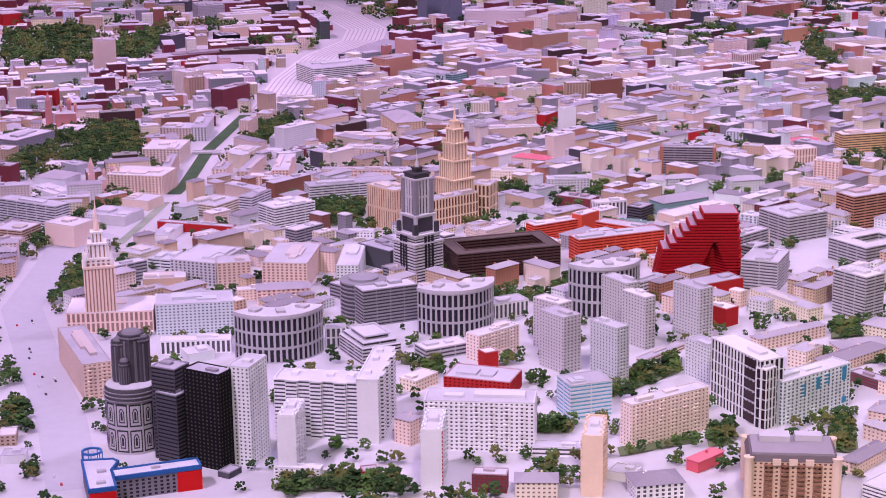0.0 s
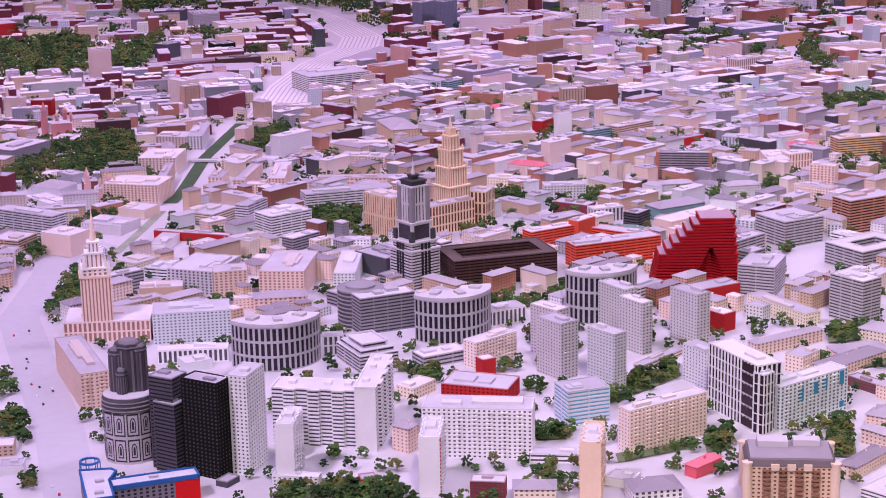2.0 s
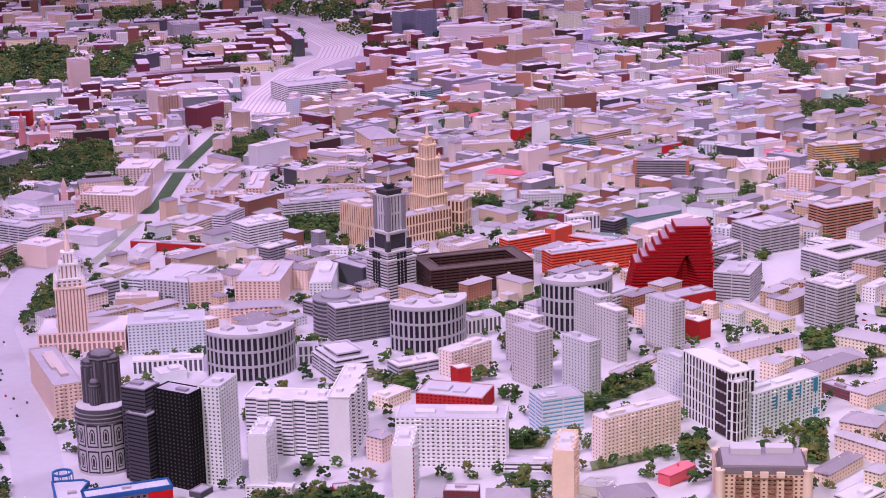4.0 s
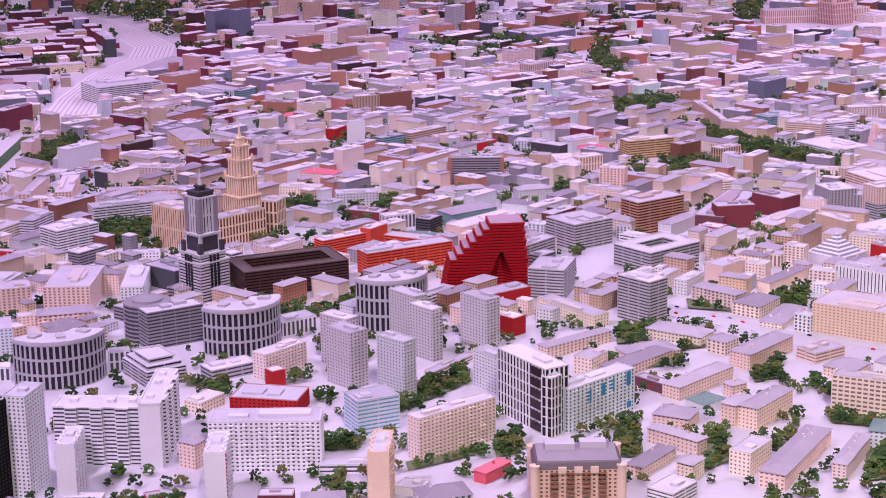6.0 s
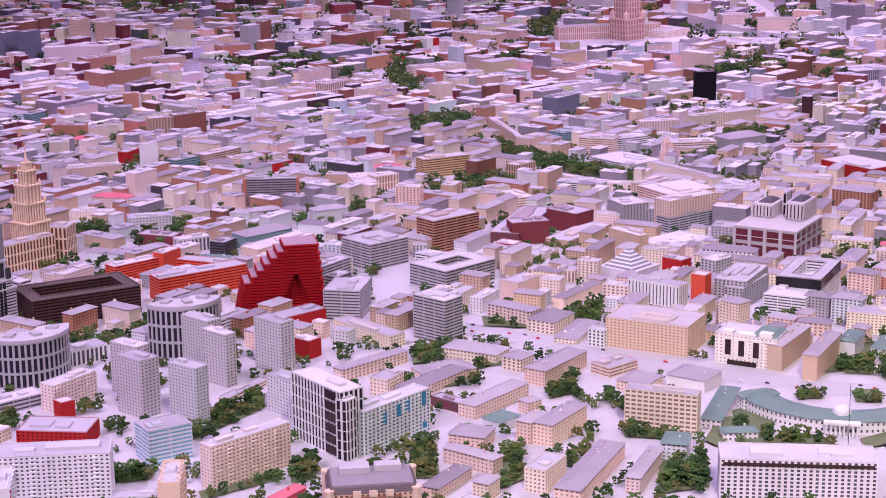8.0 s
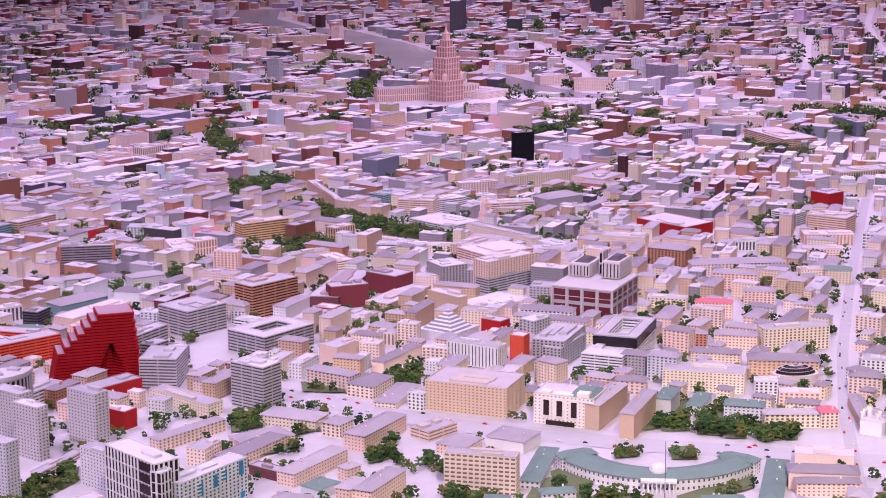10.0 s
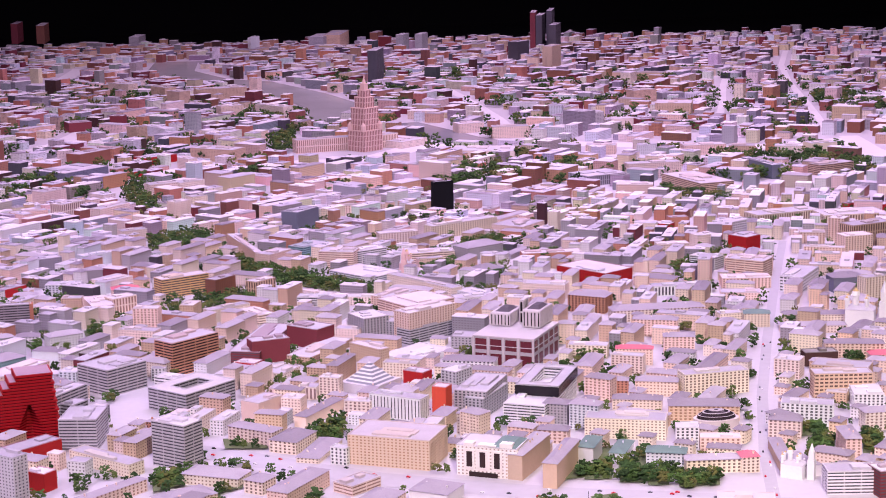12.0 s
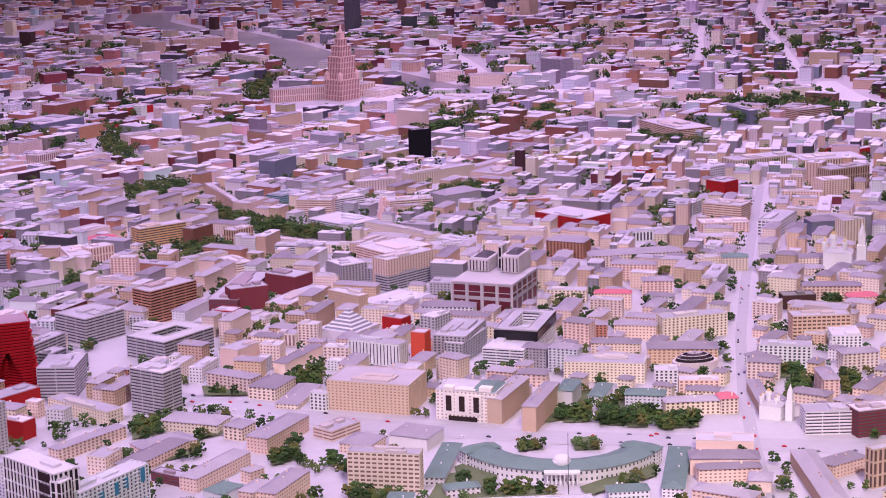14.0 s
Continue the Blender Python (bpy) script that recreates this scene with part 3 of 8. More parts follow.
def crescent_hospital(cx, cy, r, a0, a1, depth, h):
    """White crescent under a green roof, with a columned porch and a dome at its middle."""
    ob = thing("crescent_hospital", cx, cy, 0, "white crescent hospital with a green roof, columned porch and dome")
    n = 44
    front, back = arc_points(0, 0, r, a0, a1, n), arc_points(0, 0, r - depth, a1, a0, n)
    g, p = Geo((0.74, 0.72, 0.76)), Geo((0.10, 0.12, 0.13))
    for a, b in zip(front, front[1:]):
        pierced(g, p, a, b, 0, h, 1, 2, (0.3, 0.7), (0.3, 0.75), 0.001)
    for a, b in zip(back, back[1:]):
        pierced(g, p, a, b, 0, h, 1, 2, (0.3, 0.7), (0.3, 0.75), 0.001)
    for a, b in ((front[-1], back[0]), (back[-1], front[0])):
        pierced(g, p, a, b, 0, h, 4, 2, (0.3, 0.7), (0.3, 0.75), 0.001)
    g.build("wall", WALL, ob)
    tagged(p.build("glazing", PANE, ob), kind="stuff")
    t = Geo(GREENROOF)
    f, m, b = arc_points(0, 0, r + 0.003, a0, a1, n), arc_points(0, 0, r - depth / 2, a0, a1, n), arc_points(0, 0, r - depth - 0.003, a0, a1, n)
    for i in range(n):
        t.face([(*f[i], h), (*f[i + 1], h), (*m[i + 1], h + 0.011), (*m[i], h + 0.011)])
        t.face([(*m[i], h + 0.011), (*m[i + 1], h + 0.011), (*b[i + 1], h), (*b[i], h)])
    for e in (0, -1):
        t.face([(*f[e], h), (*m[e], h + 0.011), (*b[e], h)])
    t.build("roof", ROOF, ob)
    am = radians((a0 + a1) / 2)
    ux, uy = math.cos(am), math.sin(am)
    for k in range(8):
        s = (k - 3.5) * 0.0095
        c = Geo((0.78, 0.76, 0.80))
        c.prism(ellipse(0.0018, 0.0018, 8, ux * (r + 0.014) - uy * s, uy * (r + 0.014) + ux * s), 0, h - 0.004)
        c.build("column", TRIM, ob)
    pt = Geo((0.76, 0.74, 0.78))
    pt.box(ux * (r + 0.007), uy * (r + 0.007), 0.020, 0.080, h - 0.004, h + 0.0015, am)
    pt.build("porch", TRIM, ob)
    d = Geo((0.70, 0.68, 0.74))
    px, py = ux * (r - depth / 2), uy * (r - depth / 2)
    d.prism(ellipse(0.021, 0.021, 18, px, py), h, h + 0.012)
    for k in range(4):
        z0, z1 = h + 0.012 + 0.013 * math.sin(k * math.pi / 8), h + 0.012 + 0.013 * math.sin((k + 1) * math.pi / 8)
        r0, r1 = 0.020 * math.cos(k * math.pi / 8), 0.020 * math.cos((k + 1) * math.pi / 8)
        d.prism(ellipse(r0, r0, 16, px, py), z0, z1, scale=max(0.05, r1 / r0))
    d.build("dome", TRIM, ob)
    for e in (a0, a1):
        ca, sa = math.cos(radians(e)), math.sin(radians(e))
        mid, ln = r - depth / 2, depth + 0.012
        q, t = Geo((0.74, 0.72, 0.76)), Geo((0.10, 0.12, 0.13))
        poly = [(ca * mid + ca * u - sa * v, sa * mid + sa * u + ca * v) for u, v in rect(ln, 0.036)]
        facade(q, t, poly, 0, h + 0.004, "s")
        q.build("end_pavilion", WALL, ob)
        tagged(t.build("pavilion_glazing", PANE, ob), kind="stuff")
        t = Geo(GREENROOF)
        t.box(ca * mid, sa * mid, ln + 0.006, 0.042, h + 0.004, h + 0.013, radians(e), scale=0.45, bottom=True)
        t.build("pavilion_roof", ROOF, ob)
        take(cx + ca * mid, cy + sa * mid, ln, 0.05, radians(e))
    for q in arc_points(cx, cy, r - depth / 2, a0, a1, 14):
        take(*q, depth + 0.02, depth + 0.02, 0)


def fin_tower(name, x, y, w, d, h, rot, label):
    """White frame of fins over dark glass, with dark panels set into one side."""
    ob = thing(name, x, y, radians(rot), label)
    g, p = Geo((0.74, 0.72, 0.77)), Geo((0.022, 0.018, 0.028))
    for i, (a, b) in enumerate(zip(rect(w, d), rect(w, d)[1:] + rect(w, d)[:1])):
        pierced(g, p, a, b, 0, h, max(2, round(math.dist(a, b) / 0.0125)), 6, (0.16, 0.84), (0.03, 0.96), 0.002)
    g.build("wall", WALL, ob)
    tagged(p.build("glazing", PANE, ob, "dark glass strips"), kind="stuff")
    flat_roof(rect(w, d), h, (0.66, 0.63, 0.70), ob)
    roof_boxes(w, d, h, ob, 2, (0.6, 0.57, 0.63))
    for k in range(6):
        q = Geo((0.035, 0.016, 0.022))
        q.box(-w / 2 - 0.0012, -d / 2 + d * 0.17, 0.002, d * 0.2, h * k / 6 + 0.004, h * (k + 1) / 6 - 0.003)
        q.build("dark_panel", PANE, ob)
    take(x, y, w, d, radians(rot))
    return ob


def mansard_block(x, y, w, d, h, rot):
    ob = thing("mansard_apartment_block", x, y, radians(rot), "tan apartment block with brown balconies, round corners and a dark mansard")
    tan = (0.62, 0.45, 0.34)
    g, p = Geo(tan), Geo((0.12, 0.06, 0.045))
    facade(g, p, rect(w, d), 0, h * 0.84, "g")
    g.build("wall", WALL, ob)
    tagged(p.build("glazing", PANE, ob), kind="stuff")
    m = Geo((0.15, 0.12, 0.14))
    m.prism(rect(w * 1.01, d * 1.01), h * 0.84, h * 0.96, scale=0.93)
    m.build("mansard", ROOF, ob)
    t = Geo((0.30, 0.26, 0.31))
    t.prism(rect(w * 0.9, d * 0.86), h * 0.96, h)
    t.build("roof", ROOF, ob)
    for u, v, ww, dd in ((-0.18, 0.22, 0.34, 0.30), (0.20, 0.26, 0.30, 0.24)):
        t = Geo((0.52, 0.48, 0.56))
        t.box(u * w, v * d, ww * w, dd * d, h, h + 0.012)
        t.build("roof_housing", TRIM, ob)
    for sx in (-1, 1):
        for sy in (-1, 1):
            c = Geo((0.70, 0.54, 0.44))
            c.prism(ellipse(0.009, 0.009, 12, sx * w / 2 * 0.97, sy * d / 2 * 0.97), 0, h * 0.9)
            c.prism(ellipse(0.0105, 0.0105, 12, sx * w / 2 * 0.97, sy * d / 2 * 0.97), h * 0.9, h * 0.94, bottom=True)
            c.build("corner_turret", WALL, ob)
    for k in range(4):
        for j in range(9):
            q = Geo((0.26, 0.13, 0.09))
            q.box((-0.27 + 0.18 * k) * w, -d / 2 - 0.002, 0.017, 0.005, h * 0.84 * (j + 0.05) / 9, h * 0.84 * (j + 0.45) / 9, bottom=True)
            q.build("balcony", TRIM, ob)
    for k in range(3):
        q = Geo((0.70, 0.54, 0.44))
        q.prism([((-0.18 + 0.18 * k) * w - 0.008, -d / 2 - 0.004), ((-0.18 + 0.18 * k) * w + 0.008, -d / 2 - 0.004), ((-0.18 + 0.18 * k) * w + 0.008, -d / 2 + 0.006), ((-0.18 + 0.18 * k) * w - 0.008, -d / 2 + 0.006)], h * 0.78, h * 0.9)
        q.build("dormer", TRIM, ob)
    take(x, y, w, d, radians(rot))


def ministry(x, y, w, d, h, rot):
    """White public building: stepped parapet, three tall dark windows, a dark entry, a green-roofed wing."""
    ob = thing("government_building", x, y, radians(rot), "white government building with tall dark windows and a green-roofed wing")
    white = (0.80, 0.75, 0.72)
    g, p = Geo(white), Geo((0.40, 0.32, 0.30))
    facade(g, p, rect(w, d), 0, h * 0.86, "g")
    g.build("wall", WALL, ob)
    tagged(p.build("glazing", PANE, ob), kind="stuff")
    flat_roof(rect(w, d), h * 0.86, (0.58, 0.54, 0.60), ob)
    for k, (u, ww, z1) in enumerate(((-0.32, 0.2, 1.0), (0.30, 0.16, 0.95), (0.0, 0.3, 0.92))):
        q = Geo(white)
        q.box(-w / 2 + 0.012, u * d, 0.024, ww * d, h * 0.86, h * z1)
        q.build("raised_parapet", TRIM, ob)
    for u in (-0.18, 0.06, 0.28):
        f = Geo((0.78, 0.73, 0.70))
        f.box(-w / 2 - 0.001, u * d, 0.004, 0.026, h * 0.22, h * 0.78)
        f.build("window_frame", TRIM, ob)
        q = Geo((0.035, 0.02, 0.02))
        q.box(-w / 2 - 0.0028, u * d, 0.002, 0.015, h * 0.28, h * 0.72)
        q.build("tall_window", PANE, ob)
    q = Geo((0.03, 0.018, 0.018))
    q.box(-w / 2 - 0.001, 0.05 * d, 0.004, 0.075, 0.0, h * 0.13)
    q.build("entry", PANE, ob)
    hip = Geo(GREENROOF)
    hip.box(0, -d / 2 + 0.035, w * 1.01, 0.07, h * 0.865, h * 0.98, scale=0.55)
    hip.build("green_roof", ROOF, ob)
    for k in range(5):
        q = Geo((0.06, 0.14, 0.09))
        q.box(-w / 2 + w * (k + 0.5) / 5, -d / 2 - 0.0008, w * 0.11, 0.003, h * 0.2, h * 0.72)
        q.build("green_window", PANE, ob)
    take(x, y, w, d, radians(rot))


def blue_rimmed_school(x, y, rot, h):
    """A long dark wing and a short pale one, under grey roofs with blue rims; red walls at the ends; a blue ring on posts."""
    ob = thing("blue_rimmed_school", x, y, radians(rot), "grey two-winged school with blue roof rims and red end walls")
    wings = (([(0.0, 0.0), (0.172, 0.0), (0.172, 0.042), (0.0, 0.042)], (0.20, 0.18, 0.22), 0.125, 0.172),
             ([(-0.058, -0.048), (-0.006, -0.050), (-0.001, 0.040), (0.020, 0.084), (0.012, 0.100), (-0.048, 0.114)], (0.26, 0.24, 0.28), None, None))
    for poly, paint, r0, r1 in wings:
        g, p = Geo(paint), Geo((0.03, 0.03, 0.04))
        facade(g, p, poly, 0, h, "s")
        g.build("wall", WALL, ob)
        tagged(p.build("glazing", PANE, ob), kind="stuff")
        r = Geo((0.56, 0.53, 0.61))
        r.face([(*q, h + 0.001) for q in poly])
        r.build("roof", ROOF, ob)
        for q, e in zip(poly, poly[1:] + poly[:1]):
            m = Geo((0.03, 0.12, 0.36))
            m.box((q[0] + e[0]) / 2, (q[1] + e[1]) / 2, math.dist(q, e) + 0.004, 0.004, h - 0.005, h + 0.004, math.atan2(e[1] - q[1], e[0] - q[0]), bottom=True)
            m.build("blue_rim", TRIM, ob)
        for a, b in ((r0, r1),) if r0 else ():
            m = Geo((0.60, 0.012, 0.014))
            m.box((a + b) / 2, 0.021, b - a + 0.003, 0.045, 0, h - 0.006)
            m.build("red_end", TRIM, ob, "bright red end wall")
    m = Geo((0.60, 0.012, 0.014))
    m.box(-0.032, -0.0505, 0.052, 0.003, 0, h - 0.006, -0.04)
    m.build("red_end", TRIM, ob, "bright red end wall")
    for bx, by in ((-0.030, -0.02), (0.085, 0.024), (-0.020, 0.04)):
        m = Geo((0.46, 0.43, 0.50))
        m.box(bx, by, 0.018, 0.010, h + 0.001, h + 0.006)
        m.build("roof_housing", TRIM, ob)
    cx, cy = -0.025, 0.131
    o, i = ellipse(0.021, 0.021, 28, cx, cy), ellipse(0.017, 0.017, 28, cx, cy)
    m = Geo((0.04, 0.16, 0.45))
    for n in range(28):
        q, e, f, t = o[n], o[(n + 1) % 28], i[(n + 1) % 28], i[n]
        m.face([(*q, h + 0.010), (*e, h + 0.010), (*e, h + 0.014), (*q, h + 0.014)])
        m.face([(*q, h + 0.014), (*e, h + 0.014), (*f, h + 0.014), (*t, h + 0.014)])
        m.face([(*f, h + 0.010), (*t, h + 0.010), (*t, h + 0.014), (*f, h + 0.014)])
    m.build("roof_ring", TRIM, ob)
    for n in range(0, 28, 4):
        m = Geo((0.04, 0.16, 0.45))
        m.box(*o[n], 0.0018, 0.0018, h - 0.03, h + 0.010)
        m.build("ring_post", TRIM, ob)
    c, s = math.cos(radians(rot)), math.sin(radians(rot))
    take(x + c * 0.05 - s * 0.03, y + s * 0.05 + c * 0.03, 0.26, 0.16, radians(rot))


def glass_dome(x, y, rx, ry, z, h):
    ob = thing("glass_dome_hall", x, y, 0, "low hall under a dark latticed oval glass dome")
    g = Geo((0.60, 0.52, 0.54))
    g.prism(ellipse(rx * 1.15, ry * 1.2, 28), 0, z)
    g.build("wall", WALL, ob)
    d, n = Geo((0.03, 0.022, 0.028)), 4
    for k in range(n):
        z0, z1 = z + h * math.sin(k * math.pi / 2 / n), z + h * math.sin((k + 1) * math.pi / 2 / n)
        c0, c1 = math.cos(k * math.pi / 2 / n), math.cos((k + 1) * math.pi / 2 / n)
        d.prism(ellipse(rx * c0, ry * c0, 28), z0, z1, scale=max(0.02, c1 / c0))
        ring = Geo((0.40, 0.36, 0.40))
        ring.prism(ellipse(rx * c0 * 1.012, ry * c0 * 1.012, 28), z0, z0 + 0.0012)
        ring.build("lattice_ring", TRIM, ob)
    d.build("dome", PANE, ob)
    take(x, y, 2.3 * rx, 2.4 * ry, 0)


def glass_pyramid(x, y, w, h, rot):
    ob = thing("pyramid_hall", x, y, radians(rot), "white banded pyramid hall on a low podium")
    g = Geo((0.58, 0.55, 0.62))
    g.prism(rect(w, w), 0, h * 0.35)
    g.build("podium", WALL, ob)
    for k in range(6):
        for name, a, b, tint in (("glass_band", 0.0, 0.55, (0.25, 0.25, 0.32)), ("white_band", 0.55, 1.0, (0.74, 0.72, 0.77))):
            s0, s1 = 1 - (k + a) / 6, 1 - (k + b) / 6
            q = Geo(tint)
            q.prism(rect(w * 0.8 * s0, w * 0.8 * s0), h * 0.35 + h * 0.65 * (k + a) / 6, h * 0.35 + h * 0.65 * (k + b) / 6, scale=max(0.02, s1 / s0))
            q.build(name, TRIM, ob)
    take(x, y, w, w, radians(rot))


def church(x, y, rot, k, wall, label):
    ob = thing("church", x, y, radians(rot), label, "church")
    g = Geo(wall)
    g.box(0, 0, 0.055 * k, 0.04 * k, 0, 0.035 * k)
    g.build("nave", WALL, ob)
    r = Geo((0.55, 0.52, 0.58))
    r.box(0, 0, 0.057 * k, 0.042 * k, 0.035 * k, 0.042 * k, scale=0.6)
    r.build("roof", ROOF, ob)
    for ox, oy, rr, z in ((0.01, 0, 0.009, 0.06), (-0.012, 0.011, 0.005, 0.052), (-0.012, -0.011, 0.005, 0.052), (0.026, 0.011, 0.005, 0.052), (0.026, -0.011, 0.005, 0.052)):
        d = Geo(wall)
        d.prism(ellipse(rr * k * 0.7, rr * k * 0.7, 10, ox * k, oy * k), 0.036 * k, z * k)
        d.prism(ellipse(rr * k, rr * k, 10, ox * k, oy * k), z * k, (z + rr) * k, scale=0.7)
        d.prism(ellipse(rr * k * 0.7, rr * k * 0.7, 10, ox * k, oy * k), (z + rr) * k, (z + 1.7 * rr) * k, scale=0.25, tint=(0.62, 0.45, 0.22))
        d.build("cupola", TRIM, ob)
    b = Geo(wall)
    b.box(-0.045 * k, 0, 0.018 * k, 0.018 * k, 0, 0.05 * k)
    b.box(-0.045 * k, 0, 0.013 * k, 0.013 * k, 0.05 * k, 0.07 * k)
    b.prism(ellipse(0.008 * k, 0.008 * k, 8, -0.045 * k, 0), 0.07 * k, 0.092 * k, scale=0.1)
    b.build("bell_tower", WALL, ob)
    take(x, y, 0.1 * k, 0.05 * k, radians(rot))




def columned_complex(x, y, w, d, h, rot):
    """Dark red block with a white cornice and piers, carrying two white towers with tall black windows."""
    ob = thing("columned_office_complex", x, y, radians(rot), "dark red office with white piers and white black-windowed towers")
    g, p = Geo((0.40, 0.37, 0.42)), Geo((0.13, 0.026, 0.040))
    facade(g, p, rect(w, d), 0, h, "q")
    g.build("wall", WALL, ob)
    tagged(p.build("glazing", PANE, ob), kind="stuff")
    white = (0.54, 0.49, 0.54)
    for z0, z1, k in ((h, h + 0.004, 0.004), (h * 0.70, h * 0.72, 0.003)):
        c = Geo(white)
        c.prism(rect(w + k, d + k), z0, z1, bottom=True)
        c.build("cornice", TRIM, ob)
    n = max(3, round(w / 0.05))
    for i in range(n + 1):
        c = Geo(white)
        c.box(-w / 2 + w * i / n, -d / 2 - 0.0015, 0.0055, 0.005, 0, h)
        c.build("pier", TRIM, ob)
    for i in range(3):
        c = Geo(white)
        c.box(-w / 2 - 0.0015, -d / 2 + d * (i + 0.5) / 3, 0.005, 0.0055, 0, h)
        c.build("pier", TRIM, ob)
    for u, v, ww, dd, up in ((-0.30, 0.30, 0.34, 0.5, 0.036), (0.22, 0.32, 0.30, 0.5, 0.050), (-0.02, 0.34, 0.07, 0.2, 0.072)):
        t = Geo(white)
        q = Geo((0.012, 0.010, 0.014))
        z = h + 0.006
        poly = [(u * w + a, v * d + c) for a, c in rect(ww * w, dd * d)]
        facade(t, q, poly, z, z + up, "t" if ww > 0.1 else "v")
        t.prism(poly, z + up, z + up + 0.004, scale=0.96)
        t.build("upper_tower", WALL, ob)
        tagged(q.build("tower_glazing", PANE, ob), kind="stuff")
        if ww > 0.1:
            r = Geo((0.10, 0.085, 0.11))
            r.box(u * w, v * d, ww * w * 0.7, dd * d * 0.7, z + up + 0.004, z + up + 0.014, scale=0.5)
            r.build("dark_hipped_roof", ROOF, ob)
    take(x, y, w, d, radians(rot))


def end_on_tower(x, y, w, d, h, rot, wall, label, stripe=None):
    """Slab tower: windows and balconies on its long sides, blank ends, a crenellated roof edge."""
    ob = thing("apartment_tower", x, y, radians(rot), label)
    paint = PAINT[wall]
    g, p = Geo(paint), Geo(PANE_OF[wall])
    for k, (a, b) in enumerate(zip(rect(w, d), rect(w, d)[1:] + rect(w, d)[:1])):
        if k % 2:
            g.face([(*a, 0), (*b, 0), (*b, h), (*a, h)])
        else:
            facade(g, p, [a, b], 0, h, "s", closed=False)
    g.build("wall", WALL, ob)
    tagged(p.build("glazing", PANE, ob), kind="stuff")
    r = Geo((0.56, 0.53, 0.62))
    r.face([(*q, h) for q in rect(w, d)])
    r.build("roof", ROOF, ob)
    n = max(3, round(w / 0.013))
    for k in range(n):
        for v in (-1, 1):
            q = Geo(tuple(min(0.85, 1.05 * c) for c in paint))
            u = -w / 2 + w * (k + 0.5) / n
            q.box(u, v * (d / 2 - (0.0016 if k % 2 else 0.0062)), w / n, 0.0028, h, h + 0.0042)
            q.build("roof_edge", TRIM, ob)
            if k % 2:
                continue
            q = Geo(tuple(0.85 * c for c in paint))
            for j in range(1, round(h / 0.0082)):
                q.box(u, v * (d / 2 + 0.0012), w / n * 0.9, 0.0024, j * 0.0082, j * 0.0082 + 0.003, bottom=True)
            tagged(q.build("balcony_stack", TRIM, ob), kind="stuff")
    for u in (-1, 1):
        q = Geo(tuple(min(0.85, 1.05 * c) for c in paint))
        q.box(u * (w / 2 - 0.0012), 0, 0.0024, d, h, h + 0.0042)
        q.build("roof_edge", TRIM, ob)
    q = Geo((0.60, 0.57, 0.65))
    q.box(0.1 * w, 0, 0.25 * w, 0.4 * d, h, h + 0.007)
    q.build("roof_housing", TRIM, ob)
    if stripe:
        q = Geo(stripe)
        q.box(-w / 2 + 0.004, -d / 2 - 0.0008, 0.006, 0.0026, 0, h * 0.99)
        q.build("corner_stripe", TRIM, ob, "dark red corner stripe")
    take(x, y, w, d, radians(rot))


def top_band(ob, w, d, h):
    """Black glazed top storey round the walls of a block."""
    for cx, cy, ww, dd in ((0, -d / 2, w + 0.004, 0.004), (0, d / 2, w + 0.004, 0.004), (-w / 2, 0, 0.004, d - 0.005), (w / 2, 0, 0.004, d - 0.005)):
        q = Geo((0.018, 0.015, 0.02))
        q.box(cx, cy, ww, dd, h * 0.68, h * 0.97, bottom=True)
        q.build("black_top_storey", PANE, ob)


def pleated_slab(x, y, w, d, h, rot, bays, label):
    """White slab whose one long side is a row of banded bays, every other one standing forward."""
    ob = thing("pleated_apartment_slab", x, y, radians(rot), label)
    g, p = Geo((0.72, 0.70, 0.76)), Geo((0.075, 0.07, 0.10))
    front = []
    for k in range(bays):
        o = -d / 2 - (0.007 if k % 2 else 0.0)
        front += [(-w / 2 + w * k / bays, o), (-w / 2 + w * (k + 0.94) / bays, o)]
    front.append((w / 2, -d / 2))
    outline = front + [(w / 2, d / 2), (-w / 2, d / 2)]
    facade(g, p, front, 0, h, "b", closed=False)
    for a, b in zip(outline[len(front) - 1:], outline[len(front):] + outline[:1]):
        g.face([(*a, 0), (*b, 0), (*b, h), (*a, h)])
    g.build("wall", WALL, ob)
    tagged(p.build("glazing", PANE, ob), kind="stuff")
    r = Geo((0.60, 0.57, 0.65))
    r.face([(*q, h) for q in outline])
    r.build("roof", ROOF, ob)
    for a, b in zip(outline, outline[1:] + outline[:1]):
        if math.dist(a, b) > 0.012:
            q = Geo((0.74, 0.72, 0.78))
            q.box((a[0] + b[0]) / 2, (a[1] + b[1]) / 2, math.dist(a, b), 0.0024, h, h + 0.0032, math.atan2(b[1] - a[1], b[0] - a[0]))
            q.build("parapet", TRIM, ob)
    for u in (-0.3, 0.12, 0.36):
        q = Geo((0.66, 0.63, 0.70))
        q.box(u * w, 0.1 * d, 0.05 * w + 0.006, 0.3 * d, h, h + 0.007)
        q.build("roof_housing", TRIM, ob)
    take(x, y, w, d, radians(rot))

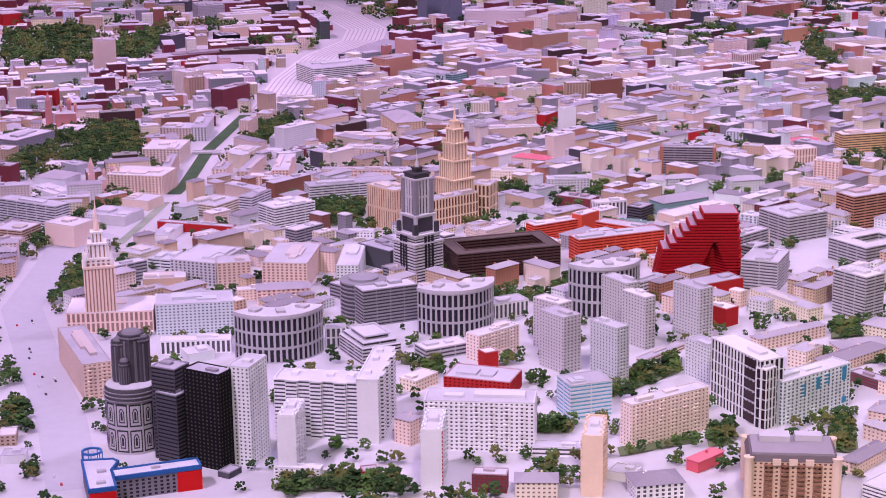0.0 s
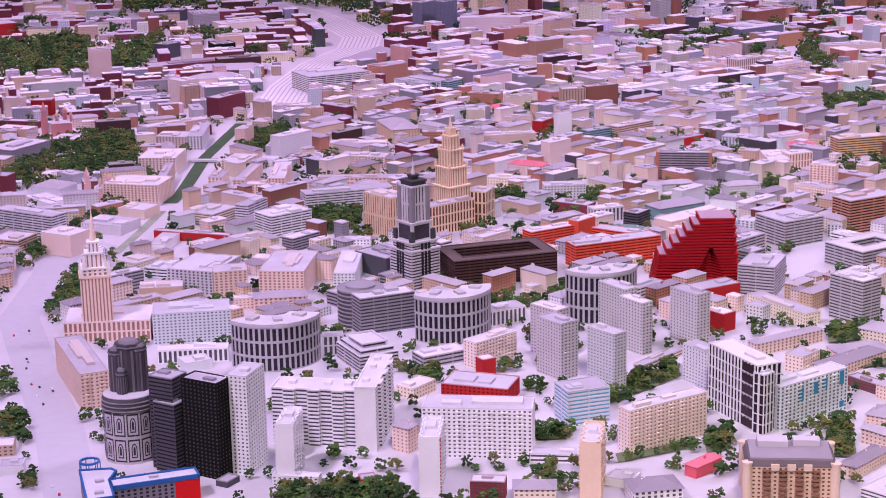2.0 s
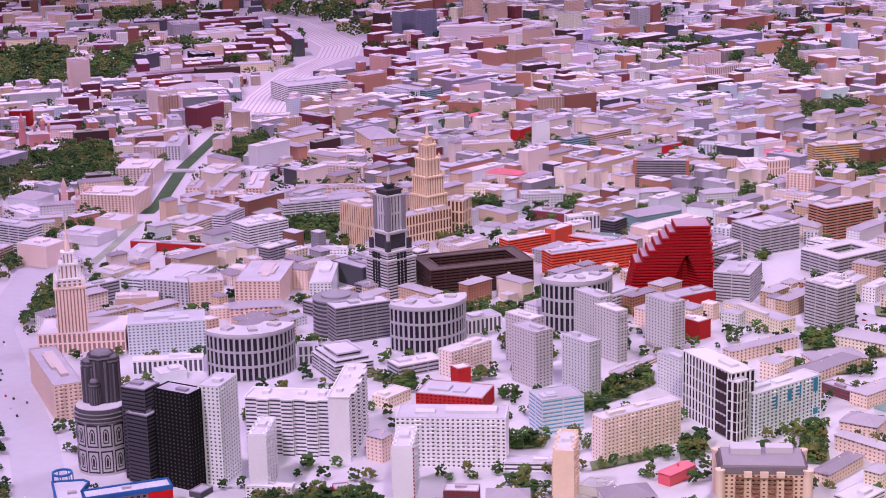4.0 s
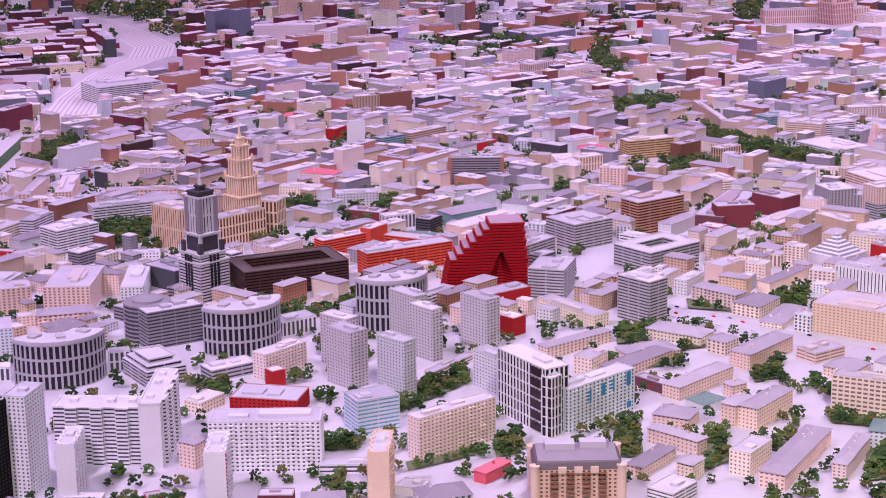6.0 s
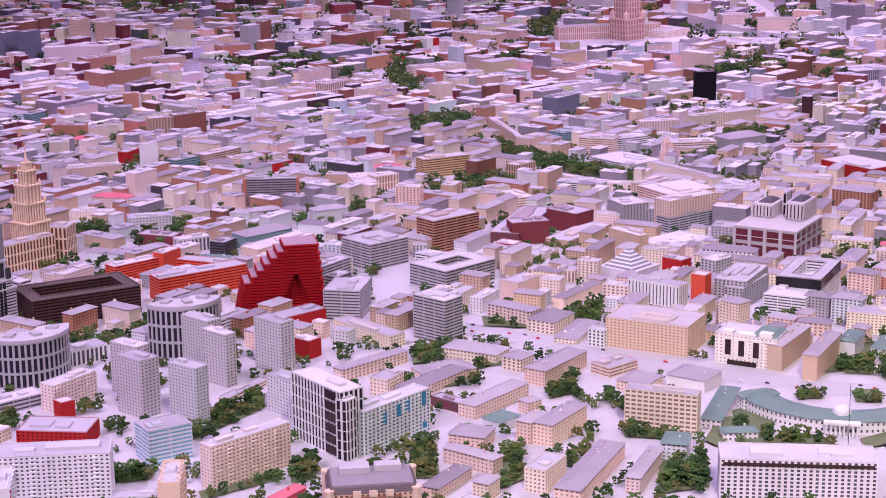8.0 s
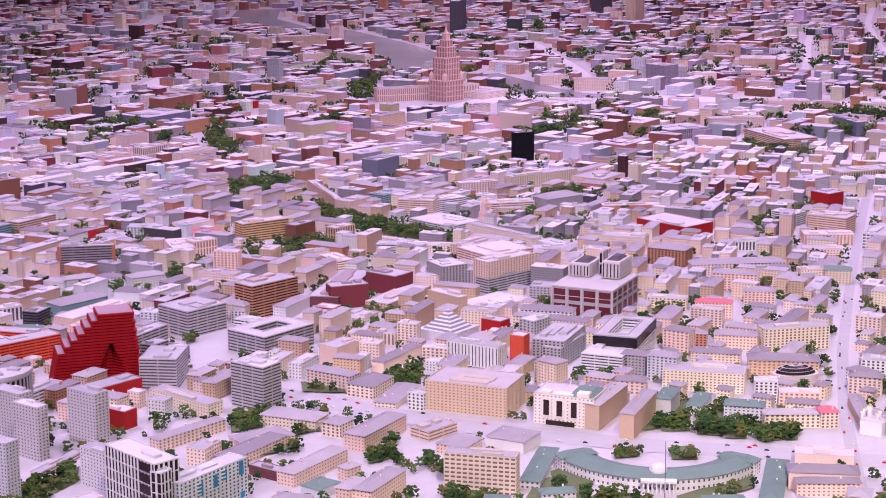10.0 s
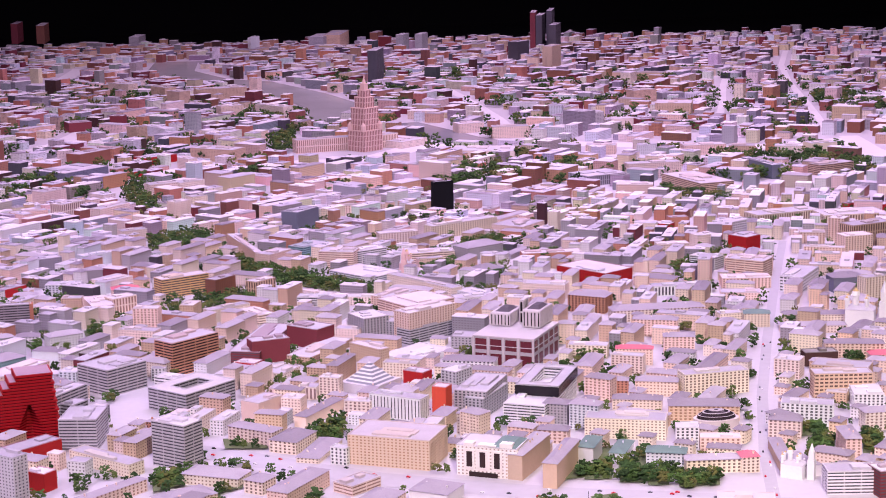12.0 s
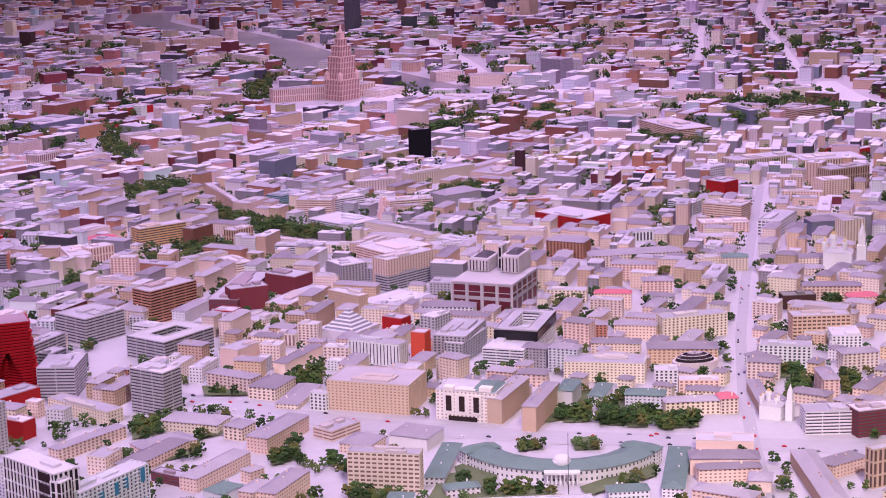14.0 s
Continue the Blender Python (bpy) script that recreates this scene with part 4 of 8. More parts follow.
hotel = tiered_tower("spired_hotel", -1.685, 4.230, 22, ((0.078, 0.070, 0.0, 0.172, "p"), (0.064, 0.058, 0.172, 0.192, "s", (0.78, 0.72, 0.72)), (0.044, 0.042, 0.192, 0.230, "t", (0.80, 0.75, 0.76)), (0.028, 0.028, 0.230, 0.258, "t", (0.80, 0.76, 0.78))), (0.80, 0.62, 0.54), (0.36, 0.20, 0.16), (0.258, 0.345, 0.009), "peach stepped hotel tower with a white crown and spire")
turrets(hotel, 0.070, 0.062, 0.172, 0.005, 0.03, (0.78, 0.72, 0.74))
turrets(hotel, 0.054, 0.050, 0.192, 0.004, 0.024, (0.78, 0.72, 0.74))
gates = tiered_tower("stepped_skyscraper", -0.972, 5.531, 50, ((0.086, 0.086, 0.0, 0.125, "t"), (0.072, 0.072, 0.125, 0.185, "t"), (0.056, 0.056, 0.185, 0.240, "s"), (0.040, 0.040, 0.240, 0.284, "s"), (0.024, 0.024, 0.284, 0.308, "n")), (0.78, 0.60, 0.45), (0.26, 0.15, 0.09), (0.308, 0.362, 0.007), "sand-coloured stepped skyscraper with a small spire")
turrets(gates, 0.070, 0.070, 0.185, 0.005, 0.02, (0.78, 0.58, 0.42))
turrets(gates, 0.052, 0.052, 0.240, 0.004, 0.018, (0.78, 0.58, 0.42))
turrets(gates, 0.034, 0.034, 0.284, 0.003, 0.014, (0.78, 0.58, 0.42))
dark = tiered_tower("grey_office_tower", -0.957, 4.801, 48, ((0.100, 0.100, 0.0, 0.112, "b"), (0.088, 0.088, 0.112, 0.134, "b"), (0.070, 0.070, 0.134, 0.188, "q"), (0.056, 0.056, 0.188, 0.290, "t"), (0.050, 0.050, 0.290, 0.304, "n", (0.06, 0.055, 0.065)), (0.020, 0.020, 0.304, 0.318, "n", (0.06, 0.055, 0.065))), (0.56, 0.53, 0.58), (0.05, 0.044, 0.06), (0.318, 0.368, 0.006), "dark grey stepped office tower with pale bands and an antenna", ((0.036, 0.036, 0.12, 0.165, (0.06, 0.055, 0.07)), (0.026, 0.026, 0.165, 0.288, (0.24, 0.22, 0.26))))
for k in range(4):
    for s in (-1, 0, 1):
        strip = Geo((0.03, 0.027, 0.035))
        strip.box(0.0506 * math.cos(k * math.pi / 2) - s * 0.012 * math.sin(k * math.pi / 2), 0.0506 * math.sin(k * math.pi / 2) + s * 0.012 * math.cos(k * math.pi / 2), 0.003, 0.007, 0.0, 0.132, k * math.pi / 2)
        strip.build("glass_strip", PANE, dark)
courtyard_block("brown_office_block", -0.742, 4.919, 0.306, 0.172, 0.077, 27, 0.034, "umber", "b", "dark brown office block round an open courtyard")
courtyard_block("grey_office_block", 0.311, 5.158, 0.201, 0.151, 0.063, 42, 0.045, "grey", "b", "grey office block round an open courtyard")
red_stepped_office(-0.294, 4.843, -0.052, 4.881, 0.193, 0.10)
round_corner(-1.035, 4.433, 0.062, 0.098)
curved_office(-1.190, 4.124, 0.120, -133, 0, 0.075, 0.120, 3, "grey curved office with pale piers and tall dark windows")
curved_office(-0.793, 4.376, 0.111, -130, 20, 0.075, 0.122, 3, "grey curved office with pale piers and tall dark windows")
curved_office(-0.426, 4.580, 0.105, -137, 1, 0.075, 0.138, 3, "grey curved office with pale piers and tall dark windows")
crescent_hospital(1.163, 4.039, 0.252, -166, -42, 0.080, 0.030)
stepped_pavilion(-0.949, 4.105, 0.143, 0.103, 0.053, -54)
arched_drum(-1.319, 3.427, 0.056, 0.146, 10)
fin_tower("striped_office_tower", -0.036, 3.820, 0.063, 0.189, 0.151, 35, "white finned office tower over dark glass with dark panels")
fin_tower("striped_office_tower", 0.006, 3.732, 0.036, 0.030, 0.136, 53, "low white finned wing beside a striped tower")
slab = building("apartment_block", 0.099, 3.837, 0.215, 0.053, 0.099, 46, "ice", "s", "f", "icy white apartment slab with bright blue panels")
for u, z0, z1 in ((-0.40, 0.55, 0.85), (0.02, 0.62, 0.90), (0.30, 0.66, 0.93), (0.80, 0.66, 0.98), (0.82, 0.12, 0.26)):
    q = Geo((0.05, 0.25, 0.42))
    q.box(u * 0.215 / 2, -0.053 / 2 - 0.0006, 0.013, 0.002, z0 * 0.099, z1 * 0.099)
    q.build("blue_panel", TRIM, slab)
mansard_block(0.055, 3.375, 0.175, 0.115, 0.100, 4)
ministry(1.018, 4.340, 0.101, 0.158, 0.090, 59)
blue_rimmed_school(-1.257, 3.140, 29, 0.048)
black = courtyard_block("black_topped_office", 1.300, 4.900, 0.122, 0.228, 0.086, -28, 0.032, "white", "b", "white office with a black top storey round a court", (0.46, 0.43, 0.50))
top_band(black, 0.122, 0.228, 0.086)
building("office_block", 1.262, 4.846, 0.118, 0.290, 0.056, -30, "white", "b", "f", "white banded lower storeys round a black-topped office")
columned_complex(1.339, 5.440, 0.197, 0.243, 0.092, -33)
glass_dome(1.688, 4.567, 0.055, 0.035, 0.028, 0.022)
glass_pyramid(0.835, 5.192, 0.13, 0.085, 45)
far_tower = tiered_tower("riverside_skyscraper", 1.601, 10.366, 35, ((0.150, 0.130, 0.0, 0.120, "v"), (0.118, 0.105, 0.120, 0.250, "v"), (0.080, 0.080, 0.250, 0.310, "v"), (0.052, 0.052, 0.310, 0.350, "v"), (0.032, 0.032, 0.350, 0.385, "n")), (0.70, 0.49, 0.45), (0.26, 0.12, 0.12), (0.385, 0.440, 0.014), "rose stepped skyscraper with a spire above the river")
building("skyscraper_wing", 1.354, 10.403, 0.334, 0.080, 0.078, 10, "peach", "v", "f", "rose wing of the riverside skyscraper", True)
building("skyscraper_wing", 1.719, 10.476, 0.179, 0.080, 0.075, 35, "peach", "v", "f", "rose wing of the riverside skyscraper", True)
turrets(far_tower, 0.13, 0.11, 0.120, 0.016, 0.05, (0.70, 0.49, 0.45))
building("far_tower", 4.21, 16.90, 0.343, 0.050, 0.356, 73, "maroon", "g", "f")
building("far_tower", 4.27, 16.87, 0.332, 0.058, 0.329, 70, "dark", "g", "f")
building("far_tower", 4.37, 16.88, 0.435, 0.050, 0.371, 72, "dark", "g", "f")
building("far_tower", 4.31, 16.49, 0.299, 0.070, 0.260, 67, "dark", "g", "f")
building("far_tower", 3.81, 15.84, 0.199, 0.100, 0.165, 46, "dark", "g", "f")
building("far_tower", 3.80, 14.61, 0.230, 0.085, 0.218, 57, "tan", "g", "f")
building("far_tower", 2.26, 14.17, 0.319, 0.072, 0.273, 71, "dark", "g", "f")
building("far_tower", 2.86, 17.99, 0.226, 0.075, 0.134, 67, "brown", "g", "f")
building("far_tower", 2.99, 17.20, 0.213, 0.072, 0.161, 65, "grey", "g", "f")
building("far_tower", 3.16, 17.12, 0.213, 0.071, 0.166, 65, "grey", "g", "f")
building("far_tower", 2.28, 17.86, 0.439, 0.146, 0.126, 72, "grey", "g", "f")
building("far_tower", 2.47, 18.07, 0.609, 0.165, 0.133, 74, "tan", "g", "f")
building("far_tower", -0.71, 20.00, 0.365, 0.070, 0.209, 83, "maroon", "g", "f")
building("far_tower", -0.44, 19.91, 0.457, 0.084, 0.190, 85, "brown", "g", "f")
building("far_tower", 1.62, 17.84, 0.216, 0.066, 0.131, 73, "white", "g", "f")
building("far_tower", 0.53, 19.02, 0.389, 0.100, 0.098, 78, "grey", "g", "f")
church(2.542, 5.562, 150, 1.7, (0.80, 0.79, 0.82), "white church with gilded cupolas and a bell tower")
church(1.730, 4.114, 140, 1.0, (0.77, 0.76, 0.79), "small white church with a bell tower")
church(1.233, 6.858, 70, 1.15, (0.76, 0.52, 0.52), "pale red and white church with a tall bell tower")
church(-2.792, 6.837, 20, 1.5, (0.62, 0.26, 0.26), "dark rose church with a tall bell tower")
church(-2.207, 5.728, 20, 1.3, (0.74, 0.46, 0.46), "rose-coloured church with a bell tower")
pleated_slab(-0.942, 3.568, 0.188, 0.070, 0.128, -1, 7, "long white apartment slab of banded pleated bays")
pleated_slab(-0.830, 3.623, 0.225, 0.046, 0.144, 92, 7, "white apartment slab with a blank end and stepped balconies")
# ---- the buildings that stand out ----
building("office_tower", -1.125, 3.357, 0.049, 0.091, 0.208, 69, "black", "g", "f")
building("apartment_tower", -1.053, 3.397, 0.087, 0.048, 0.215, 80, "white", "g", "f")
building("apartment_block", -1.582, 3.836, 0.066, 0.306, 0.086, 32, "peach", "g", "f", roof_tint=(0.40, 0.37, 0.44))
end_on_tower(-0.955, 3.367, 0.104, 0.038, 0.127, 93, "white", "white slab tower with a blank end and a crenellated roof edge")
end_on_tower(-0.653, 3.339, 0.116, 0.042, 0.125, 95, "white", "white slab tower with a blank end and a red corner stripe", (0.42, 0.03, 0.05))
building("apartment_block", -0.588, 3.543, 0.233, 0.082, 0.110, 3, "white", "g", "f")
end_on_tower(-0.330, 3.351, 0.121, 0.042, 0.125, 91, "ochre", "tan slab tower with a blank end and stacked side balconies")
building("office_block", -1.444, 4.263, 0.198, 0.105, 0.080, 18, "ice", "g", "f")
building("apartment_tower", -0.477, 4.070, 0.054, 0.090, 0.139, 46, "ash", "g", "f")
building("apartment_tower", -0.512, 4.219, 0.044, 0.090, 0.125, 52, "ash", "g", "f")
building("apartment_tower", -0.352, 3.979, 0.039, 0.090, 0.145, 49, "ash", "g", "f")
building("apartment_tower", -0.360, 4.426, 0.042, 0.105, 0.125, 44, "ash", "g", "f")
building("apartment_tower", -0.304, 4.273, 0.033, 0.087, 0.133, 45, "ash", "g", "f")
building("apartment_tower", -0.174, 4.367, 0.046, 0.097, 0.133, 45, "ash", "g", "f")
building("shop_building", -0.097, 4.477, 0.045, 0.056, 0.048, 48, "red", "n", "f")
building("apartment_block", -0.650, 4.146, 0.136, 0.046, 0.066, 52, "pinkwhite", "g", "f")
building("shop_building", -0.648, 4.055, 0.036, 0.035, 0.041, 39, "red", "n", "f")
building("office_block", -0.636, 3.889, 0.160, 0.096, 0.040, -9, "red", "g", "f")
building("office_block", -0.390, 3.769, 0.101, 0.077, 0.080, 29, "glass", "b", "f")
building("apartment_block", -0.205, 3.644, 0.210, 0.040, 0.097, 42, "pinkwhite", "g", "f")
building("apartment_tower", -0.133, 4.041, 0.047, 0.088, 0.090, 41, "white", "g", "f")
building("office_tower", 0.243, 4.597, 0.071, 0.111, 0.118, 46, "grey", "b", "f")
building("office_tower", 0.005, 4.845, 0.131, 0.102, 0.085, 76, "grey", "b", "f")
building("apartment_block", 0.061, 4.613, 0.052, 0.227, 0.034, 41, "cream", "g", "f")
building("apartment_block", 0.802, 4.497, 0.142, 0.223, 0.078, 60, "ochre", "g", "f", roof_tint=(0.50, 0.45, 0.52))
building("office_block", 0.870, 4.879, 0.052, 0.163, 0.066, 51, "white", "t", "f")
building("office_block", 0.990, 4.870, 0.042, 0.042, 0.086, 55, "orange", "n", "f")
building("office_block", 0.977, 5.185, 0.049, 0.070, 0.051, 45, "red", "n", "f")
building("office_block", 0.713, 3.866, 0.039, 0.166, 0.091, 67, "cream", "w", "f")
front_block = building("office_block", 0.920, 3.467, 0.313, 0.095, 0.085, -9, "white", "s", "f")
for v in (-1, 1):
    q = Geo((0.05, 0.03, 0.03))
    q.box(0, v * 0.0482, 0.300, 0.002, 0.072, 0.079)
    q.build("loggia_band", PANE, front_block, "dark loggia band below the eaves")
building("villa", 0.416, 3.544, 0.100, 0.048, 0.052, 58, "cream", "g", "f")
building("town_house", 0.512, 3.565, 0.298, 0.055, 0.035, 64, "peach", "g", "h")
building("town_house", 0.625, 3.565, 0.188, 0.030, 0.037, 66, "pinkwhite", "g", "h")
building("town_house", 0.713, 3.689, 0.076, 0.053, 0.041, 72, "ice", "g", "hg")
building("town_block", 0.280, 3.803, 0.073, 0.083, 0.030, 66, "peach", "g", "h")
building("town_block", 0.273, 3.660, 0.036, 0.130, 0.035, 50, "peach", "g", "h")
building("town_block", 0.348, 4.048, 0.211, 0.048, 0.034, 49, "peach", "g", "h")
building("office_block", 0.247, 4.043, 0.033, 0.097, 0.023, 45, "maroon", "b", "f")
building("town_block", 0.518, 4.269, 0.197, 0.058, 0.041, 52, "peach", "g", "h")
building("town_block", 0.480, 3.843, 0.163, 0.048, 0.051, 55, "peach", "g", "h")
building("town_block", 0.428, 4.003, 0.044, 0.033, 0.030, 36, "peach", "g", "h")
building("apartment_block", 0.242, 4.296, 0.137, 0.085, 0.017, 26, "peach", "g", "h")
building("apartment_block", 0.330, 4.425, 0.076, 0.154, 0.027, 59, "cream", "g", "h")
building("office_block", 0.664, 4.285, 0.102, 0.064, 0.025, 38, "peach", "b", "f")
building("office_block", 0.707, 4.155, 0.088, 0.079, 0.025, 53, "peach", "g", "h")
building("office_block", 0.840, 4.164, 0.094, 0.101, 0.031, 53, "white", "n", "h")
building("apartment_tower", 0.100, 4.169, 0.075, 0.051, 0.044, 57, "pinkwhite", "g", "f")
slate_slab = building("office_tower", -0.262, 6.236, 0.183, 0.030, 0.095, 1, "steel", "b", "f")
for u in (-1, 1):
    q = Geo((0.42, 0.17, 0.12))
    q.box(u * 0.183 / 2, 0, 0.012, 0.036, 0.0, 0.0965)
    q.build("end_wall", WALL, slate_slab, "rust-brown blank end wall")
building("apartment_tower", -0.753, 6.857, 0.065, 0.028, 0.110, 40, "white", "n", "f")
building("office_block", 0.358, 6.688, 0.194, 0.065, 0.071, 25, "yellow", "b", "f")
building("office_tower", 1.640, 8.223, 0.103, 0.028, 0.133, 14, "black", "n", "f")
building("office_block", 1.125, 6.036, 0.202, 0.169, 0.077, 27, "peach", "b", "f")
building("office_block", 0.568, 5.760, 0.385, 0.101, 0.040, 68, "maroon", "b", "f")
building("office_block", 0.744, 5.650, 0.272, 0.086, 0.024, 53, "tan", "g", "f")
building("office_block", 0.880, 5.499, 0.038, 0.142, 0.057, 34, "tan", "g", "f")
building("office_block", 1.433, 4.559, 0.081, 0.216, 0.054, 68, "cream", "g", "f")
building("office_block", 2.176, 4.861, 0.089, 0.163, 0.071, 56, "tan", "g", "f")
building("town_house", 1.280, 4.373, 0.101, 0.042, 0.048, 61, "ice", "n", "hg")
building("town_house", 1.371, 4.395, 0.116, 0.040, 0.021, 61, "ice", "n", "hg")
building("town_house", 1.456, 4.282, 0.053, 0.099, 0.040, 67, "ice", "g", "hg")
building("church", 1.765, 4.159, 0.054, 0.111, 0.029, 8, "white", "n", "h")
building("department_store", 1.821, 3.985, 0.122, 0.067, 0.057, -11, "white", "b", "f")
building("office_block", 2.621, 6.877, 0.089, 0.093, 0.069, 31, "red", "n", "f")
building("office_block", 2.472, 6.419, 0.091, 0.148, 0.069, 47, "peach", "b", "f")
building("office_block", 1.898, 6.532, 0.156, 0.242, 0.047, 33, "red", "g", "f")
building("office_block", 2.084, 6.359, 0.062, 0.153, 0.032, 54, "peach", "g", "h")
building("office_block", 1.827, 10.501, 0.231, 0.223, 0.040, 40, "pinkwhite", "g", "f")
building("apartment_tower", -3.084, 8.099, 0.090, 0.101, 0.161, 31, "peach", "n", "f")
building("office_block", -2.637, 7.566, 0.244, 0.076, 0.030, 11, "dark", "b", "f")
building("office_block", -2.496, 7.548, 0.094, 0.090, 0.112, 56, "pinkwhite", "g", "f")
building("office_block", -2.232, 7.295, 0.183, 0.065, 0.091, 68, "maroon", "g", "f")
building("office_block", -3.006, 8.882, 0.111, 0.080, 0.073, 66, "dark", "n", "f")
building("office_block", -2.769, 9.055, 0.114, 0.108, 0.050, 35, "black", "n", "f")
building("office_block", -3.128, 9.918, 0.152, 0.190, 0.096, 27, "grey", "b", "f")
building("office_block", -2.347, 6.929, 0.301, 0.067, 0.041, 48, "tan", "g", "f")
building("apartment_tower", -1.989, 6.708, 0.083, 0.045, 0.067, 82, "peach", "g", "f")
building("office_block", -2.320, 5.354, 0.039, 0.316, 0.041, 53, "white", "b", "f")
building("shed", -1.740, 5.224, 0.258, 0.028, 0.027, -9, "red", "n", "f")
building("hotel_wing", -1.153, 5.365, 0.075, 0.133, 0.131, 51, "sand", "t", "f")
building("office_block", -1.153, 4.816, 0.244, 0.062, 0.057, 97, "white", "g", "f")
building("office_block", -1.083, 4.920, 0.073, 0.137, 0.059, 53, "dark", "n", "f")
building("town_house", -0.533, 3.302, 0.070, 0.037, 0.038, 2, "maroon", "g", "f")
building("town_house", -0.439, 3.291, 0.083, 0.050, 0.035, 7, "cream", "g", "h")
building("shop_building", -0.424, 3.515, 0.100, 0.039, 0.019, 3, "white", "b", "f")
building("town_house", -0.114, 3.486, 0.085, 0.030, 0.025, 54, "rose", "n", "hr")
building("town_house", -0.745, 3.536, 0.039, 0.043, 0.057, 63, "peach", "g", "h")
building("town_house", -0.788, 3.893, 0.083, 0.051, 0.027, 61, "cream", "g", "f")
building("apartment_block", -0.243, 4.186, 0.167, 0.028, 0.014, 58, "pinkwhite", "b", "f")
building("office_block", -1.217, 3.389, 0.053, 0.060, 0.202, 72, "dark", "b", "f")
building("office_wing", -1.207, 3.369, 0.046, 0.056, 0.151, 68, "dark", "b", "f")
building("skyscraper_wing", -0.969, 5.416, 0.182, 0.056, 0.095, 48, "sand", "v", "f")
building("skyscraper_wing", -0.874, 5.538, 0.076, 0.054, 0.109, 77, "sand", "v", "f")
building("office_block", -0.616, 5.286, 0.199, 0.049, 0.056, 40, "orange", "b", "f")
building("office_block", -0.423, 5.111, 0.281, 0.065, 0.068, 32, "orange", "b", "f")
building("office_block", -0.418, 5.292, 0.164, 0.054, 0.050, -25, "orange", "b", "f")
building("office_block", -0.537, 5.341, 0.083, 0.040, 0.070, 57, "orange", "n", "f")
building("hotel_podium", -1.667, 4.264, 0.221, 0.140, 0.053, 14, "peach", "v", "f")
building("office_block", -0.964, 4.384, 0.153, 0.059, 0.097, 34, "steel", "b", "f")
building("office_wing", -1.050, 4.170, 0.052, 0.034, 0.049, 17, "white", "v", "f")
building("office_wing", -0.663, 4.482, 0.101, 0.061, 0.041, 37, "white", "v", "f")
building("station_hall", -1.921, 8.784, 0.421, 0.192, 0.028, 76, "dark", "n", "h")
building("office_tower", -1.836, 9.859, 0.127, 0.066, 0.168, 62, "slate", "b", "f")
building("office_tower", -1.700, 9.794, 0.107, 0.062, 0.179, 56, "slate", "b", "f")
building("exhibition_hall", -1.461, 9.807, 0.326, 0.095, 0.091, 6, "redstripe", "v", "f")
building("office_block", -1.151, 9.977, 0.472, 0.087, 0.058, 67, "pinkwhite", "v", "f")
building("apartment_tower", -1.577, 10.764, 0.115, 0.066, 0.123, 65, "tan", "g", "f")
building("apartment_tower", -1.421, 10.698, 0.115, 0.066, 0.112, 63, "tan", "g", "f")
building("apartment_tower", -1.194, 10.747, 0.115, 0.063, 0.086, 61, "tan", "g", "f")
building("apartment_tower", -0.963, 10.698, 0.118, 0.066, 0.122, 61, "tan", "g", "f")
building("office_tower", -0.481, 10.381, 0.133, 0.043, 0.138, 73, "brown", "n", "f")
building("office_block", -0.065, 9.757, 0.313, 0.230, 0.057, 44, "slate", "b", "f")
building("apartment_block", -0.164, 8.932, 0.146, 0.081, 0.073, 44, "pinkwhite", "g", "f")
building("apartment_block", -0.073, 8.569, 0.153, 0.074, 0.067, 46, "pinkwhite", "v", "f")
building("apartment_block", 0.120, 8.393, 0.205, 0.060, 0.068, 48, "pinkwhite", "g", "f")
building("office_block", -1.365, 7.921, 0.097, 0.041, 0.055, 58, "teal", "b", "f")
building("office_block", -1.523, 8.035, 0.162, 0.202, 0.040, 50, "ice", "g", "f")
building("office_block", -0.855, 7.071, 0.098, 0.043, 0.045, 67, "red", "n", "f")
building("office_block", -0.627, 6.885, 0.116, 0.051, 0.046, 45, "teal", "b", "f")
building("office_block", -0.501, 6.987, 0.197, 0.058, 0.051, 49, "tan", "b", "f")
building("office_block", -0.266, 6.844, 0.113, 0.047, 0.031, 46, "red", "n", "f")
building("office_block", -1.088, 6.688, 0.080, 0.037, 0.079, 48, "white", "g", "f")
building("office_block", -0.947, 6.733, 0.201, 0.060, 0.054, 20, "peach", "g", "f")
building("office_block", -0.649, 5.888, 0.141, 0.062, 0.053, 13, "white", "g", "f")
building("town_block", -0.278, 5.973, 0.108, 0.045, 0.045, 19, "white", "g", "h")
building("town_block", -0.061, 5.957, 0.115, 0.054, 0.048, 22, "white", "g", "h")
building("apartment_tower", -0.565, 6.135, 0.057, 0.029, 0.071, 69, "pinkwhite", "g", "f")
building("apartment_tower", -0.489, 6.130, 0.058, 0.031, 0.075, 65, "pinkwhite", "g", "f")
building("office_block", -0.382, 5.528, 0.072, 0.053, 0.052, 62, "dark", "b", "f")
building("office_block", -0.486, 5.597, 0.106, 0.047, 0.047, 30, "white", "v", "f")
building("office_block", -0.268, 5.674, 0.179, 0.080, 0.044, 39, "teal", "g", "h")
building("apartment_block", -0.211, 5.513, 0.256, 0.075, 0.050, 49, "peach", "g", "f")
building("office_block", 0.500, 6.659, 0.112, 0.051, 0.062, 45, "brown", "g", "f")
building("office_block", 0.645, 6.623, 0.104, 0.052, 0.053, 40, "tan", "v", "f")
building("apartment_tower", 0.368, 6.265, 0.081, 0.049, 0.057, 65, "tan", "g", "f")
building("apartment_block", 0.490, 6.230, 0.166, 0.046, 0.046, 29, "cream", "g", "f")
